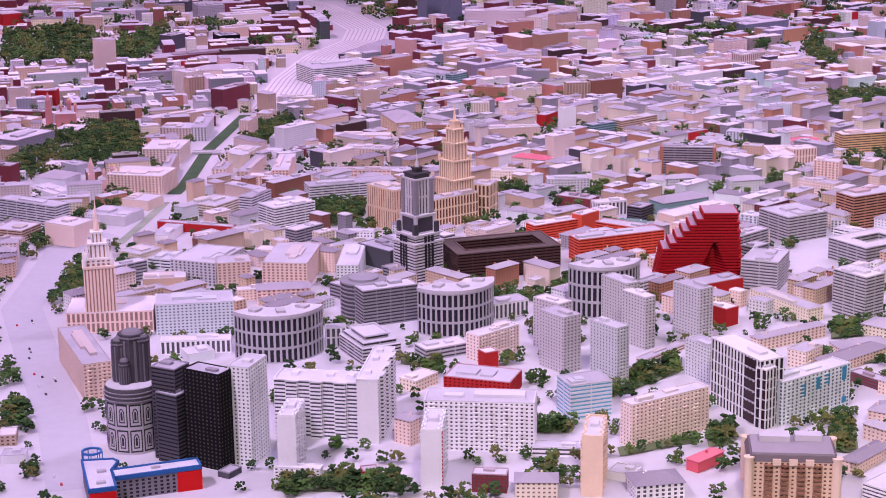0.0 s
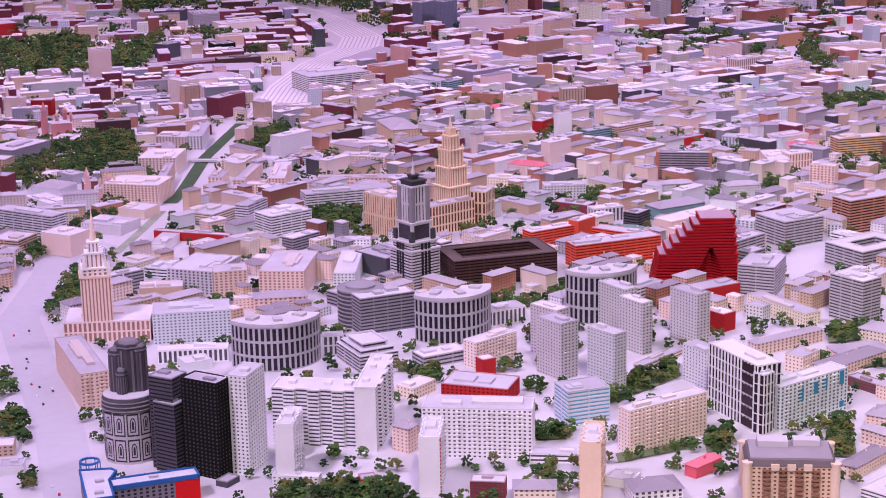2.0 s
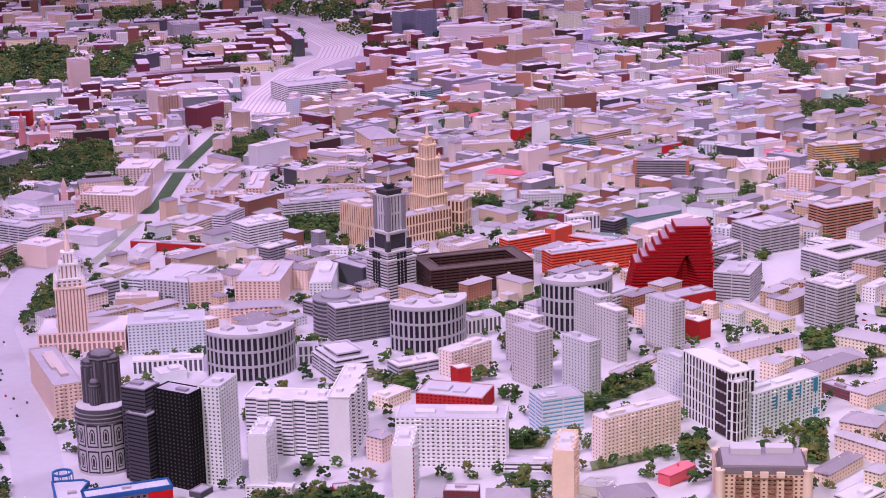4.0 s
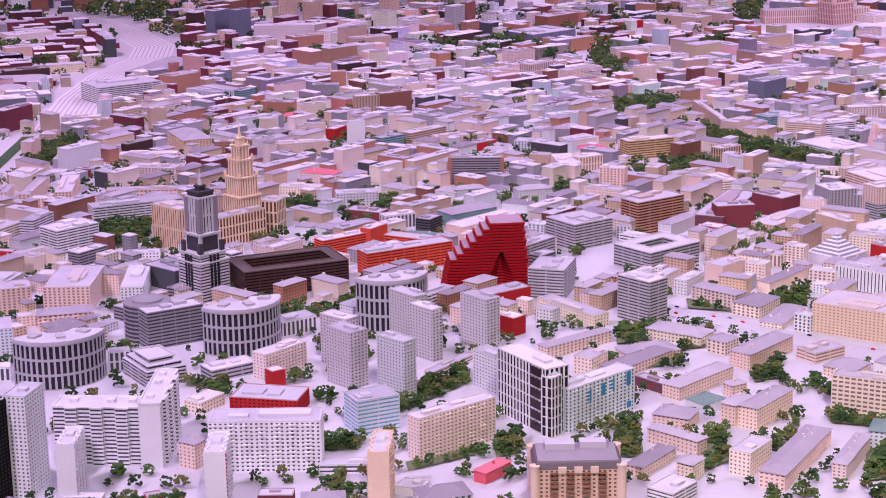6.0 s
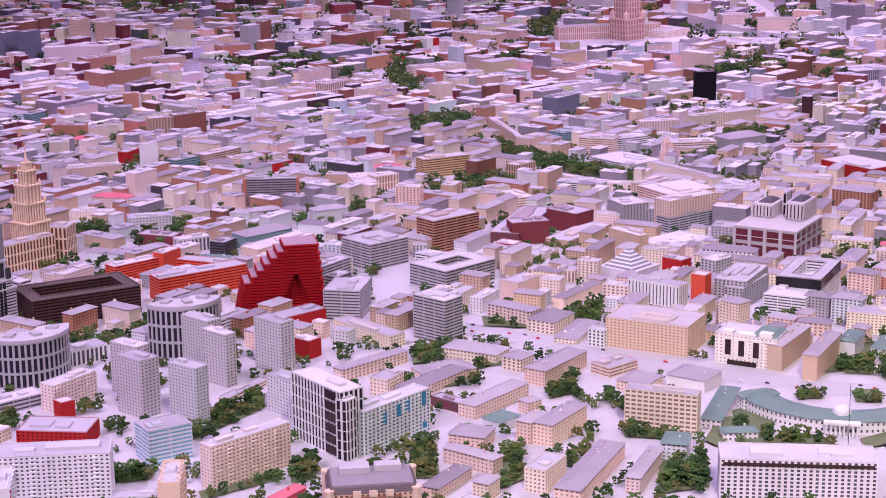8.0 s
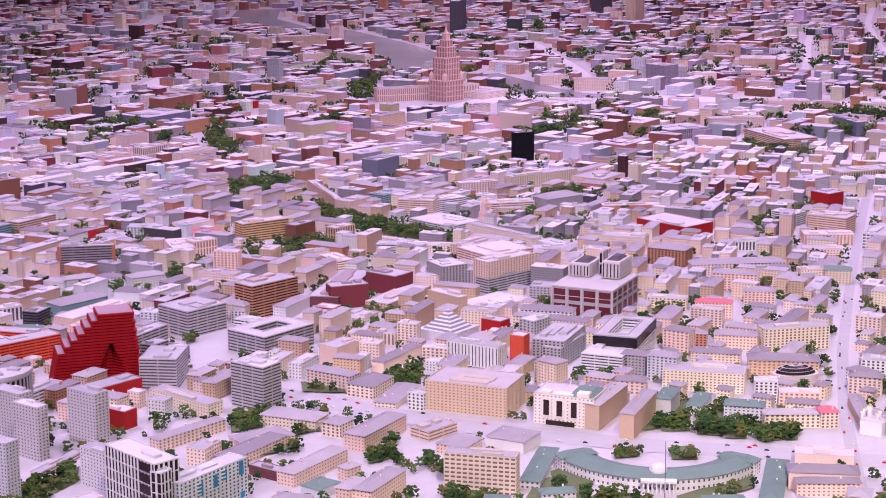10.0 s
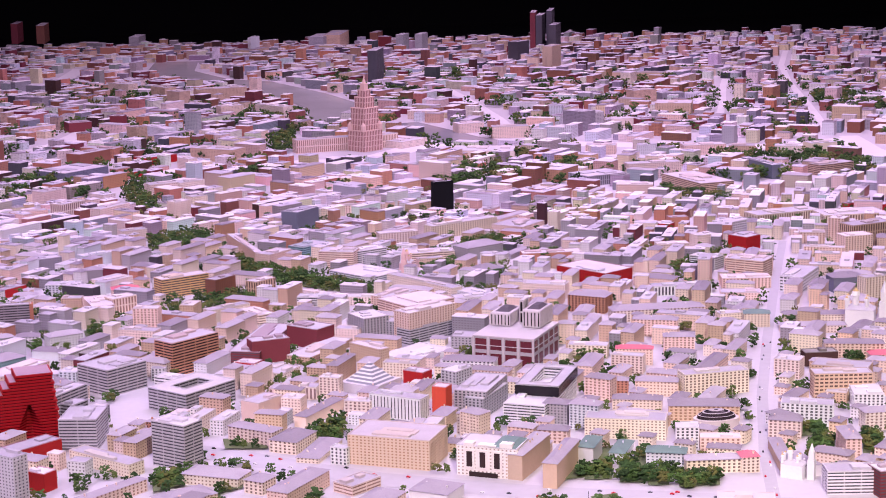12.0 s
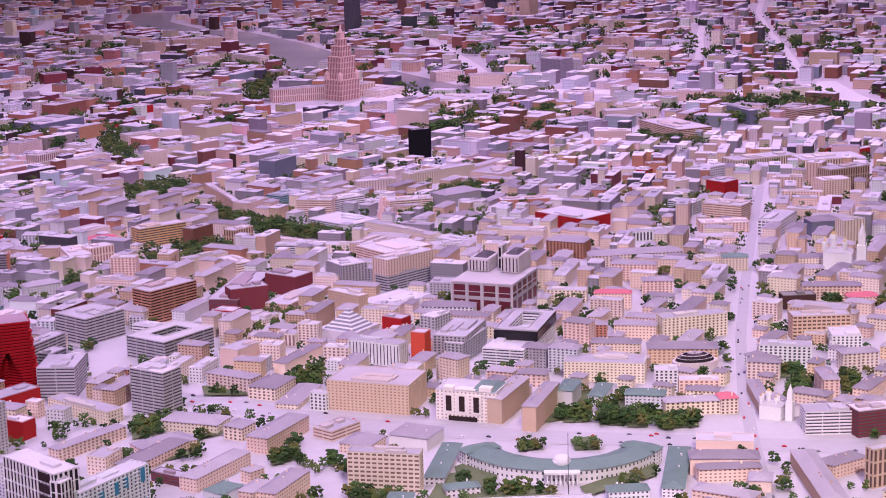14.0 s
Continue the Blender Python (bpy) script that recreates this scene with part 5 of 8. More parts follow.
building("apartment_block", 0.589, 6.178, 0.062, 0.136, 0.034, 25, "cream", "b", "f")
building("office_block", 0.939, 7.896, 0.167, 0.084, 0.092, 49, "slate", "n", "f")
building("office_block", 0.907, 7.330, 0.156, 0.084, 0.042, 42, "teal", "b", "f")
building("office_block", 0.651, 7.407, 0.031, 0.457, 0.046, 10, "tan", "g", "f")
building("office_block", 0.746, 7.156, 0.140, 0.071, 0.052, 47, "peach", "g", "f")
building("office_block", 1.059, 6.777, 0.163, 0.228, 0.030, 36, "ice", "b", "f")
building("office_block", 1.234, 6.484, 0.049, 0.370, 0.043, 30, "pinkwhite", "g", "f")
building("office_block", 1.390, 6.286, 0.074, 0.147, 0.032, 28, "ice", "g", "f")
building("concert_hall", 1.511, 6.722, 0.131, 0.096, 0.026, 36, "slate", "n", "h")
building("office_block", 1.564, 7.076, 0.183, 0.095, 0.052, 27, "grey", "g", "h")
building("office_block", 2.547, 8.791, 0.238, 0.172, 0.051, 20, "grey", "v", "f")
building("office_block", 2.971, 8.484, 0.185, 0.381, 0.052, 12, "tan", "b", "f")
building("office_block", 3.411, 8.782, 0.049, 0.321, 0.072, 9, "slate", "n", "f")
building("office_block", 3.772, 8.728, 0.228, 0.093, 0.055, 19, "tan", "b", "f")
building("office_block", 3.283, 10.877, 0.181, 0.090, 0.060, 8, "pinkwhite", "n", "f")
building("office_block", 3.459, 10.811, 0.190, 0.088, 0.060, 6, "maroon", "n", "f")
building("office_block", 2.722, 7.306, 0.153, 0.082, 0.051, 28, "white", "w", "f")
building("office_block", 3.034, 7.523, 0.322, 0.113, 0.040, 12, "cream", "v", "f")
building("office_block", 3.304, 7.410, 0.287, 0.155, 0.042, -1, "cream", "v", "f")
building("office_block", 3.434, 7.692, 0.097, 0.038, 0.031, 35, "red", "n", "f")
building("office_block", 3.551, 7.626, 0.155, 0.042, 0.028, 26, "red", "n", "f")
building("office_block", 3.135, 6.859, 0.203, 0.085, 0.097, 17, "tan", "v", "f")
building("town_block", 1.956, 4.603, 0.134, 0.046, 0.039, -2, "pinkwhite", "g", "h")
building("town_block", 1.870, 4.537, 0.052, 0.088, 0.033, 24, "white", "g", "h")
building("department_store", 1.916, 3.946, 0.105, 0.065, 0.065, 4, "maroon", "b", "f")
building("town_block", 1.636, 3.605, 0.053, 0.342, 0.035, -10, "tan", "g", "h")
building("town_block", 1.731, 3.699, 0.107, 0.051, 0.033, 22, "peach", "g", "h")
building("office_block", 1.772, 3.597, 0.054, 0.028, 0.090, 14, "tan", "v", "f")
building("town_house", 1.469, 3.722, 0.141, 0.038, 0.032, -10, "peach", "g", "h")
building("hospital_wing", 1.364, 3.773, 0.284, 0.048, 0.022, 68, "white", "g", "hg")
building("hospital_wing", 0.867, 3.971, 0.242, 0.045, 0.020, 68, "white", "g", "hg")
building("hospital_pavilion", 1.218, 3.677, 0.090, 0.043, 0.020, -6, "white", "g", "hg")
building("hospital_pavilion", 0.870, 3.789, 0.077, 0.036, 0.020, 1, "white", "g", "hg")
building("shop_building", -0.128, 4.709, 0.143, 0.066, 0.052, 39, "red", "n", "f")
building("shed", -2.754, 8.575, 0.509, 0.119, 0.031, 37, "maroon", "n", "f")
building("shed", -2.555, 8.377, 0.406, 0.132, 0.027, 13, "maroon", "b", "h")
building("office_block", -1.072, 3.304, 0.042, 0.029, 0.012, 69, "dark", "n", "f")
building("apartment_block", -0.930, 3.317, 0.097, 0.028, 0.021, -0, "white", "g", "f")
building("town_house", -0.789, 3.348, 0.033, 0.031, 0.012, 23, "red", "n", "f")
building("office_block", -1.171, 4.067, 0.069, 0.050, 0.023, 57, "white", "b", "f")
building("office_block", -1.363, 4.022, 0.068, 0.057, 0.022, 37, "white", "n", "f")
building("office_wing", -1.383, 4.075, 0.173, 0.042, 0.034, 14, "white", "v", "f")
building("town_block", 0.416, 3.826, 0.080, 0.037, 0.051, 54, "peach", "g", "h")
building("town_block", 0.213, 3.548, 0.140, 0.038, 0.025, 57, "peach", "g", "h")
building("town_house", 0.289, 3.490, 0.050, 0.037, 0.039, 57, "cream", "g", "h")
building("apartment_block", -2.098, 5.759, 0.199, 0.147, 0.066, -3, "peach", "s", "f")
building("apartment_block", -2.064, 5.949, 0.032, 0.281, 0.058, 11, "peach", "s", "f")
building("apartment_block", -2.171, 6.243, 0.140, 0.173, 0.057, 5, "pinkwhite", "s", "f")
building("office_block", -2.248, 6.640, 0.128, 0.112, 0.049, 1, "pinkwhite", "s", "f")
building("office_block", -2.174, 6.699, 0.062, 0.232, 0.053, 10, "white", "s", "f")
building("office_block", -1.893, 6.304, 0.093, 0.138, 0.034, -7, "cream", "s", "f")
building("town_house", -1.888, 6.007, 0.052, 0.121, 0.036, 5, "peach", "s", "f")
building("apartment_block", -1.783, 6.020, 0.043, 0.280, 0.044, 2, "peach", "s", "f")
building("apartment_block", -1.666, 6.022, 0.058, 0.280, 0.052, 9, "peach", "s", "f")
building("apartment_block", -1.706, 5.894, 0.096, 0.050, 0.033, 1, "peach", "s", "f")
building("office_block", -1.756, 5.473, 0.115, 0.135, 0.041, -21, "cream", "b", "f")
building("office_block", -1.477, 5.332, 0.095, 0.152, 0.076, -42, "white", "b", "f")
building("office_block", -1.622, 5.483, 0.050, 0.121, 0.067, -16, "white", "b", "f")
building("office_block", -1.551, 5.179, 0.048, 0.108, 0.035, -42, "cream", "g", "f")
building("office_block", -1.808, 5.141, 0.056, 0.141, 0.025, -1, "white", "n", "f")
building("office_block", -1.678, 5.125, 0.042, 0.075, 0.025, -36, "pinkwhite", "v", "f")
building("office_block", -1.806, 4.886, 0.085, 0.095, 0.031, -27, "cream", "g", "f")
building("office_block", -1.708, 4.841, 0.083, 0.090, 0.027, -11, "white", "b", "f")
building("office_block", -2.289, 5.262, 0.247, 0.067, 0.075, -21, "white", "b", "f")
building("office_block", -2.269, 5.077, 0.104, 0.104, 0.039, -12, "tan", "b", "f")
building("office_block", -2.086, 5.049, 0.116, 0.095, 0.067, -20, "peach", "n", "f")
building("office_block", -2.246, 4.962, 0.067, 0.065, 0.028, -12, "pinkwhite", "g", "f")
building("office_block", -2.045, 5.329, 0.147, 0.120, 0.031, -12, "white", "g", "f")
building("office_block", -2.017, 5.524, 0.101, 0.095, 0.032, -14, "peach", "n", "f")
building("town_house", -2.520, 6.034, 0.065, 0.074, 0.025, -3, "cream", "n", "f")
building("town_house", -2.431, 5.996, 0.086, 0.061, 0.035, -30, "grey", "n", "f")
building("town_house", -2.440, 5.846, 0.122, 0.105, 0.024, -14, "ice", "n", "h")
building("office_block", -2.395, 5.679, 0.176, 0.086, 0.015, -39, "white", "n", "f")
building("office_block", -2.594, 5.752, 0.082, 0.061, 0.080, -6, "maroon", "n", "f")
building("office_block", -2.785, 6.371, 0.129, 0.217, 0.056, -19, "steel", "g", "f")
building("office_block", -2.761, 6.151, 0.067, 0.076, 0.051, -6, "tan", "g", "f")
building("office_block", -2.983, 6.831, 0.151, 0.077, 0.030, -13, "tan", "n", "f")
building("office_block", -2.708, 6.686, 0.104, 0.102, 0.023, -3, "pinkwhite", "g", "f")
building("apartment_block", -1.997, 7.006, 0.059, 0.084, 0.039, -4, "peach", "g", "f")
building("town_house", -1.830, 6.568, 0.041, 0.142, 0.037, 2, "grey", "n", "f")
building("town_house", -1.794, 6.351, 0.067, 0.078, 0.023, -6, "white", "n", "f")
building("office_block", -1.360, 5.724, 0.074, 0.301, 0.059, -62, "white", "b", "f")
building("office_block", -1.393, 6.063, 0.287, 0.050, 0.026, 7, "peach", "w", "f")
building("apartment_block", -1.433, 6.355, 0.175, 0.080, 0.042, -7, "pinkwhite", "s", "f")
building("apartment_block", -1.407, 6.873, 0.226, 0.112, 0.056, -63, "ochre", "s", "h")
building("office_block", -1.246, 6.800, 0.101, 0.050, 0.045, 6, "rust", "g", "f")
building("apartment_block", -1.510, 6.603, 0.215, 0.060, 0.039, 6, "peach", "g", "f")
building("office_block", -1.637, 6.382, 0.076, 0.040, 0.032, 7, "ice", "b", "f")
building("town_house", -1.697, 6.375, 0.062, 0.040, 0.030, -13, "maroon", "n", "f")
building("town_house", -0.817, 6.270, 0.135, 0.060, 0.037, -19, "pinkwhite", "g", "hr")
building("town_house", -0.732, 6.252, 0.056, 0.040, 0.029, -14, "maroon", "n", "f")
building("town_house", -0.862, 6.088, 0.146, 0.050, 0.028, -7, "cream", "g", "f")
building("office_block", -0.596, 5.705, 0.126, 0.060, 0.034, -23, "maroon", "n", "f")
building("town_house", -0.767, 5.506, 0.055, 0.050, 0.032, -17, "ice", "n", "h")
building("town_house", -0.705, 5.505, 0.066, 0.050, 0.027, -28, "ice", "n", "h")
building("office_block", -0.634, 5.529, 0.173, 0.050, 0.029, 38, "steel", "g", "h")
building("office_block", -0.849, 5.346, 0.038, 0.140, 0.018, -46, "pinkwhite", "s", "h")
building("office_block", -1.225, 5.234, 0.093, 0.040, 0.018, 7, "white", "g", "f")
building("town_house", -1.233, 4.840, 0.072, 0.040, 0.062, -13, "peach", "g", "h")
building("town_house", -0.344, 5.971, 0.081, 0.050, 0.037, -32, "white", "n", "h")
building("town_house", -0.180, 6.035, 0.077, 0.045, 0.031, -7, "white", "g", "h")
building("town_house", -0.104, 5.768, 0.095, 0.050, 0.043, -23, "white", "n", "h")
building("school", 0.054, 6.444, 0.177, 0.080, 0.045, -79, "peach", "s", "f")
building("school", 0.131, 6.463, 0.097, 0.060, 0.054, 30, "peach", "v", "f")
building("apartment_tower", 0.215, 6.108, 0.087, 0.050, 0.086, -17, "peach", "s", "f")
building("apartment_block", 0.184, 5.968, 0.134, 0.050, 0.045, -28, "pinkwhite", "g", "f")
building("town_house", 0.152, 6.730, 0.100, 0.050, 0.028, 6, "pinkwhite", "g", "hr")
building("town_house", -0.120, 6.438, 0.109, 0.050, 0.041, -27, "pinkwhite", "g", "h")
building("office_block", -0.039, 6.567, 0.073, 0.050, 0.038, -10, "tan", "g", "f")
building("office_block", -0.389, 6.909, 0.138, 0.060, 0.043, 20, "peach", "g", "f")
building("office_block", -0.477, 6.805, 0.092, 0.050, 0.044, -22, "pinkwhite", "g", "h")
building("town_house", -0.208, 6.699, 0.085, 0.050, 0.030, -7, "white", "g", "h")
building("office_block", -0.070, 6.819, 0.130, 0.070, 0.039, -13, "ice", "s", "f")
building("office_block", 0.106, 6.900, 0.088, 0.133, 0.033, -49, "pinkwhite", "g", "f")
building("town_house", 0.038, 6.995, 0.065, 0.050, 0.053, 6, "steel", "n", "h")
building("office_block", 0.233, 7.129, 0.085, 0.060, 0.032, -27, "tan", "g", "h")
building("office_block", 0.226, 5.514, 0.090, 0.050, 0.049, -39, "pinkwhite", "g", "h")
building("office_block", 0.228, 5.462, 0.044, 0.030, 0.039, -12, "white", "s", "f")
building("apartment_tower", -0.034, 5.437, 0.056, 0.050, 0.055, -24, "ice", "s", "f")
building("town_house", -0.403, 5.402, 0.098, 0.050, 0.028, -10, "ice", "n", "hg")
building("town_house", -1.598, 3.417, 0.035, 0.050, 0.024, 18, "tan", "g", "f")
building("town_house", -1.543, 3.316, 0.052, 0.040, 0.019, 15, "white", "n", "f")
building("town_house", -0.207, 3.323, 0.071, 0.100, 0.035, -70, "white", "s", "h")
building("office_block", -0.273, 3.404, 0.056, 0.050, 0.017, -18, "white", "n", "f")
building("office_tower", 0.320, 5.570, 0.083, 0.189, 0.106, -52, "rust", "b", "f")
building("office_block", 0.088, 5.401, 0.138, 0.150, 0.080, -51, "grey", "b", "f")
building("office_block", -0.773, 4.130, 0.123, 0.060, 0.029, 38, "grey", "b", "f")
building("apartment_block", -1.275, 4.515, 0.143, 0.060, 0.045, 17, "peach", "s", "h")
building("town_house", 1.526, 3.899, 0.134, 0.060, 0.037, -20, "peach", "n", "f")
building("town_house", 1.478, 3.775, 0.156, 0.060, 0.040, -16, "peach", "n", "h")
building("town_house", 1.517, 3.650, 0.049, 0.060, 0.027, -24, "peach", "n", "h")
building("office_block", -1.554, 4.735, 0.142, 0.179, 0.067, -10, "ash", "s", "f")
building("office_block", -1.460, 4.669, 0.093, 0.080, 0.072, 21, "peach", "s", "f")
building("office_block", -1.310, 4.752, 0.128, 0.221, 0.073, 3, "peach", "s", "f")
building("office_block", -1.315, 4.560, 0.199, 0.035, 0.030, 23, "peach", "g", "f")
building("office_block", -1.420, 4.980, 0.118, 0.050, 0.020, -9, "peach", "n", "f")
building("office_block", -1.640, 4.609, 0.119, 0.070, 0.036, 17, "tan", "n", "f")
building("office_block", 0.995, 7.038, 0.142, 0.100, 0.067, -23, "peach", "b", "f")
building("office_block", 1.106, 7.088, 0.154, 0.080, 0.057, 24, "white", "b", "f")
building("office_block", 0.804, 6.305, 0.111, 0.060, 0.048, -18, "white", "b", "f")
building("office_block", 0.947, 6.348, 0.177, 0.050, 0.031, -16, "pinkwhite", "g", "f")
building("office_block", 0.805, 6.547, 0.231, 0.060, 0.015, -47, "tan", "g", "f")
building("office_block", 1.109, 5.780, 0.074, 0.209, 0.104, -57, "peach", "s", "f")
building("office_block", 1.113, 5.768, 0.062, 0.216, 0.050, -56, "grey", "b", "f")
building("office_block", 1.080, 6.228, 0.085, 0.156, 0.058, -48, "peach", "s", "f")
building("office_block", 0.924, 5.804, 0.108, 0.095, 0.085, -69, "grey", "s", "f")
building("office_block", 1.015, 5.781, 0.057, 0.060, 0.065, -28, "grey", "s", "f")
building("office_block", 0.857, 5.778, 0.084, 0.050, 0.051, -26, "pinkwhite", "g", "f")
building("office_block", 0.731, 5.791, 0.125, 0.091, 0.064, -46, "maroon", "n", "f")
building("office_block", 0.576, 5.616, 0.123, 0.060, 0.072, 12, "maroon", "n", "f")
building("shop_building", 0.504, 5.496, 0.067, 0.050, 0.032, -35, "red", "n", "f")
building("office_block", 0.595, 5.429, 0.076, 0.104, 0.018, -38, "pinkwhite", "g", "f")
building("shopping_hall", 1.033, 5.521, 0.136, 0.195, 0.021, -51, "white", "n", "f")
building("office_block", 1.201, 5.592, 0.068, 0.080, 0.050, -24, "grey", "g", "f")
building("office_block", 1.165, 5.325, 0.162, 0.060, 0.038, -23, "white", "s", "h")
building("apartment_tower", 1.085, 5.135, 0.056, 0.078, 0.061, -49, "ash", "s", "f")
building("apartment_block", 0.568, 5.172, 0.056, 0.054, 0.032, -24, "pinkwhite", "v", "f")
building("apartment_block", 0.650, 5.147, 0.058, 0.048, 0.037, -25, "pinkwhite", "v", "f")
building("apartment_tower", 0.712, 5.135, 0.061, 0.040, 0.063, -28, "pinkwhite", "s", "f")
building("apartment_block", 0.496, 4.976, 0.065, 0.104, 0.056, -46, "peach", "n", "f")
building("apartment_block", 0.583, 4.953, 0.059, 0.050, 0.061, -27, "pinkwhite", "g", "f")
building("apartment_block", 0.651, 4.929, 0.038, 0.204, 0.032, -38, "peach", "n", "h")
building("apartment_block", 0.764, 4.928, 0.076, 0.040, 0.045, -26, "pinkwhite", "s", "f")
building("apartment_block", 0.455, 4.742, 0.143, 0.050, 0.043, -41, "pinkwhite", "s", "h")
building("apartment_block", 0.548, 4.668, 0.080, 0.115, 0.034, -35, "cream", "s", "h")
building("town_house", 0.610, 4.600, 0.062, 0.181, 0.015, -27, "cream", "g", "h")
building("town_house", 0.654, 4.501, 0.047, 0.030, 0.045, -35, "white", "s", "f")
building("apartment_block", 1.036, 4.686, 0.063, 0.057, 0.058, -38, "cream", "g", "h")
building("apartment_block", 1.114, 4.925, 0.095, 0.199, 0.072, -30, "grey", "s", "f")
building("town_house", 0.430, 4.330, 0.054, 0.060, 0.034, -40, "cream", "s", "h")
building("town_block", 0.064, 4.338, 0.035, 0.218, 0.032, -49, "peach", "s", "h")
building("town_block", 0.212, 4.201, 0.058, 0.211, 0.025, -41, "peach", "s", "h")
building("town_house", 0.353, 3.909, 0.056, 0.069, 0.024, -45, "ice", "n", "hg")
building("office_block", 0.245, 3.379, 0.062, 0.087, 0.030, -37, "white", "b", "f")
building("office_block", 1.241, 8.247, 0.262, 0.050, 0.041, -2, "peach", "s", "f")
building("office_block", 1.856, 7.605, 0.155, 0.189, 0.034, -44, "peach", "g", "f")
building("office_block", 1.599, 7.589, 0.353, 0.060, 0.057, 26, "cream", "s", "f")
building("office_block", 1.302, 7.481, 0.171, 0.050, 0.046, 9, "pinkwhite", "s", "f")
building("office_block", 1.361, 7.048, 0.187, 0.080, 0.041, 4, "pinkwhite", "b", "f")
building("office_block", 1.342, 6.951, 0.102, 0.040, 0.032, 9, "peach", "g", "f")
building("office_block", 1.352, 6.210, 0.126, 0.070, 0.036, 4, "white", "g", "f")
building("office_block", 1.830, 6.931, 0.239, 0.070, 0.035, -4, "rust", "n", "f")
building("office_block", 1.645, 6.275, 0.157, 0.070, 0.053, -28, "pinkwhite", "g", "f")
building("town_block", 1.740, 6.024, 0.137, 0.080, 0.059, -36, "rust", "s", "h")
building("office_block", 2.606, 8.336, 0.175, 0.080, 0.060, -19, "peach", "g", "f")
building("office_block", 2.502, 6.505, 0.172, 0.100, 0.054, -29, "peach", "s", "f")
building("office_block", 2.393, 6.251, 0.179, 0.080, 0.038, -11, "peach", "s", "f")
building("office_block", 2.304, 6.064, 0.139, 0.070, 0.027, -17, "peach", "g", "f")
building("office_block", 2.581, 6.193, 0.084, 0.217, 0.056, -38, "white", "w", "f")
building("office_block", 2.954, 6.983, 0.103, 0.070, 0.047, -18, "peach", "s", "f")
building("office_block", 3.060, 6.959, 0.067, 0.070, 0.104, -42, "peach", "s", "f")
building("office_block", 3.021, 6.710, 0.123, 0.080, 0.080, 6, "peach", "s", "f")
building("office_block", 2.885, 6.687, 0.158, 0.040, 0.041, -27, "peach", "s", "f")
building("office_block", 2.715, 6.089, 0.117, 0.080, 0.055, -2, "slate", "n", "h")
building("office_block", 2.723, 5.875, 0.092, 0.050, 0.096, 14, "cream", "s", "f")
building("town_house", 2.442, 5.673, 0.241, 0.050, 0.025, -13, "cream", "g", "h")
building("town_house", 2.359, 5.526, 0.215, 0.045, 0.025, -12, "pinkwhite", "g", "h")
building("office_block", 2.129, 6.200, 0.216, 0.060, 0.035, -1, "white", "v", "f")
building("town_block", 1.925, 5.846, 0.321, 0.070, 0.040, -3, "pinkwhite", "s", "h")
building("apartment_block", 1.848, 5.615, 0.145, 0.050, 0.057, -23, "peach", "s", "h")
building("town_house", 2.131, 5.697, 0.080, 0.050, 0.042, 1, "cream", "g", "f")
building("town_house", 2.213, 5.655, 0.086, 0.050, 0.046, -17, "cream", "g", "hg")
building("shop_building", 2.371, 6.616, 0.111, 0.070, 0.048, -48, "white", "b", "f")
building("office_block", 2.331, 6.924, 0.130, 0.060, 0.043, -2, "pinkwhite", "g", "f")
building("office_block", 2.499, 7.029, 0.092, 0.060, 0.052, 16, "pinkwhite", "g", "f")
building("office_block", 2.431, 7.461, 0.156, 0.060, 0.030, -39, "red", "n", "f")
building("office_block", 2.546, 7.505, 0.083, 0.050, 0.042, 1, "rust", "n", "f")
building("apartment_block", 1.842, 5.352, 0.096, 0.050, 0.062, -16, "peach", "s", "h")
building("apartment_block", 1.627, 5.187, 0.098, 0.040, 0.055, -29, "pinkwhite", "s", "f")
building("apartment_block", 1.674, 5.279, 0.113, 0.040, 0.051, -20, "peach", "g", "hr")
building("office_block", 1.797, 4.902, 0.198, 0.060, 0.066, 3, "cream", "s", "f")
building("town_block", 1.635, 4.926, 0.122, 0.050, 0.044, -22, "peach", "g", "h")
building("town_block", 1.510, 4.988, 0.110, 0.040, 0.038, -19, "rust", "g", "h")
building("apartment_block", 1.686, 4.664, 0.192, 0.070, 0.042, -16, "ochre", "s", "h")
building("town_block", 1.538, 4.801, 0.138, 0.050, 0.031, -21, "cream", "g", "h")
building("office_block", 1.555, 4.417, 0.060, 0.045, 0.058, -15, "white", "s", "f")
building("town_block", 1.631, 4.376, 0.104, 0.045, 0.036, -16, "peach", "s", "f")
building("town_house", 1.619, 4.310, 0.083, 0.040, 0.028, -26, "cream", "g", "h")
building("town_house", 1.553, 4.211, 0.139, 0.045, 0.035, -8, "cream", "s", "h")
building("town_house", 1.641, 4.194, 0.045, 0.050, 0.041, -4, "cream", "s", "hr")
building("office_block", 2.076, 5.018, 0.077, 0.060, 0.056, -37, "pinkwhite", "s", "f")
building("office_block", 2.216, 5.126, 0.103, 0.050, 0.042, -5, "umber", "n", "f")
building("apartment_block", 2.346, 5.167, 0.179, 0.050, 0.052, -17, "peach", "s", "h")
building("town_house", 2.418, 5.103, 0.094, 0.050, 0.028, -8, "peach", "g", "hr")
building("office_block", 2.135, 4.771, 0.166, 0.060, 0.074, -10, "tan", "w", "f")
building("town_block", 2.106, 4.729, 0.060, 0.050, 0.030, -33, "tan", "g", "f")
building("apartment_block", 2.172, 4.681, 0.109, 0.083, 0.041, -105, "white", "s", "f")
building("office_block", 1.942, 4.548, 0.140, 0.060, 0.059, -25, "white", "s", "f")
building("town_block", 1.837, 4.441, 0.086, 0.040, 0.049, -27, "pinkwhite", "s", "h")
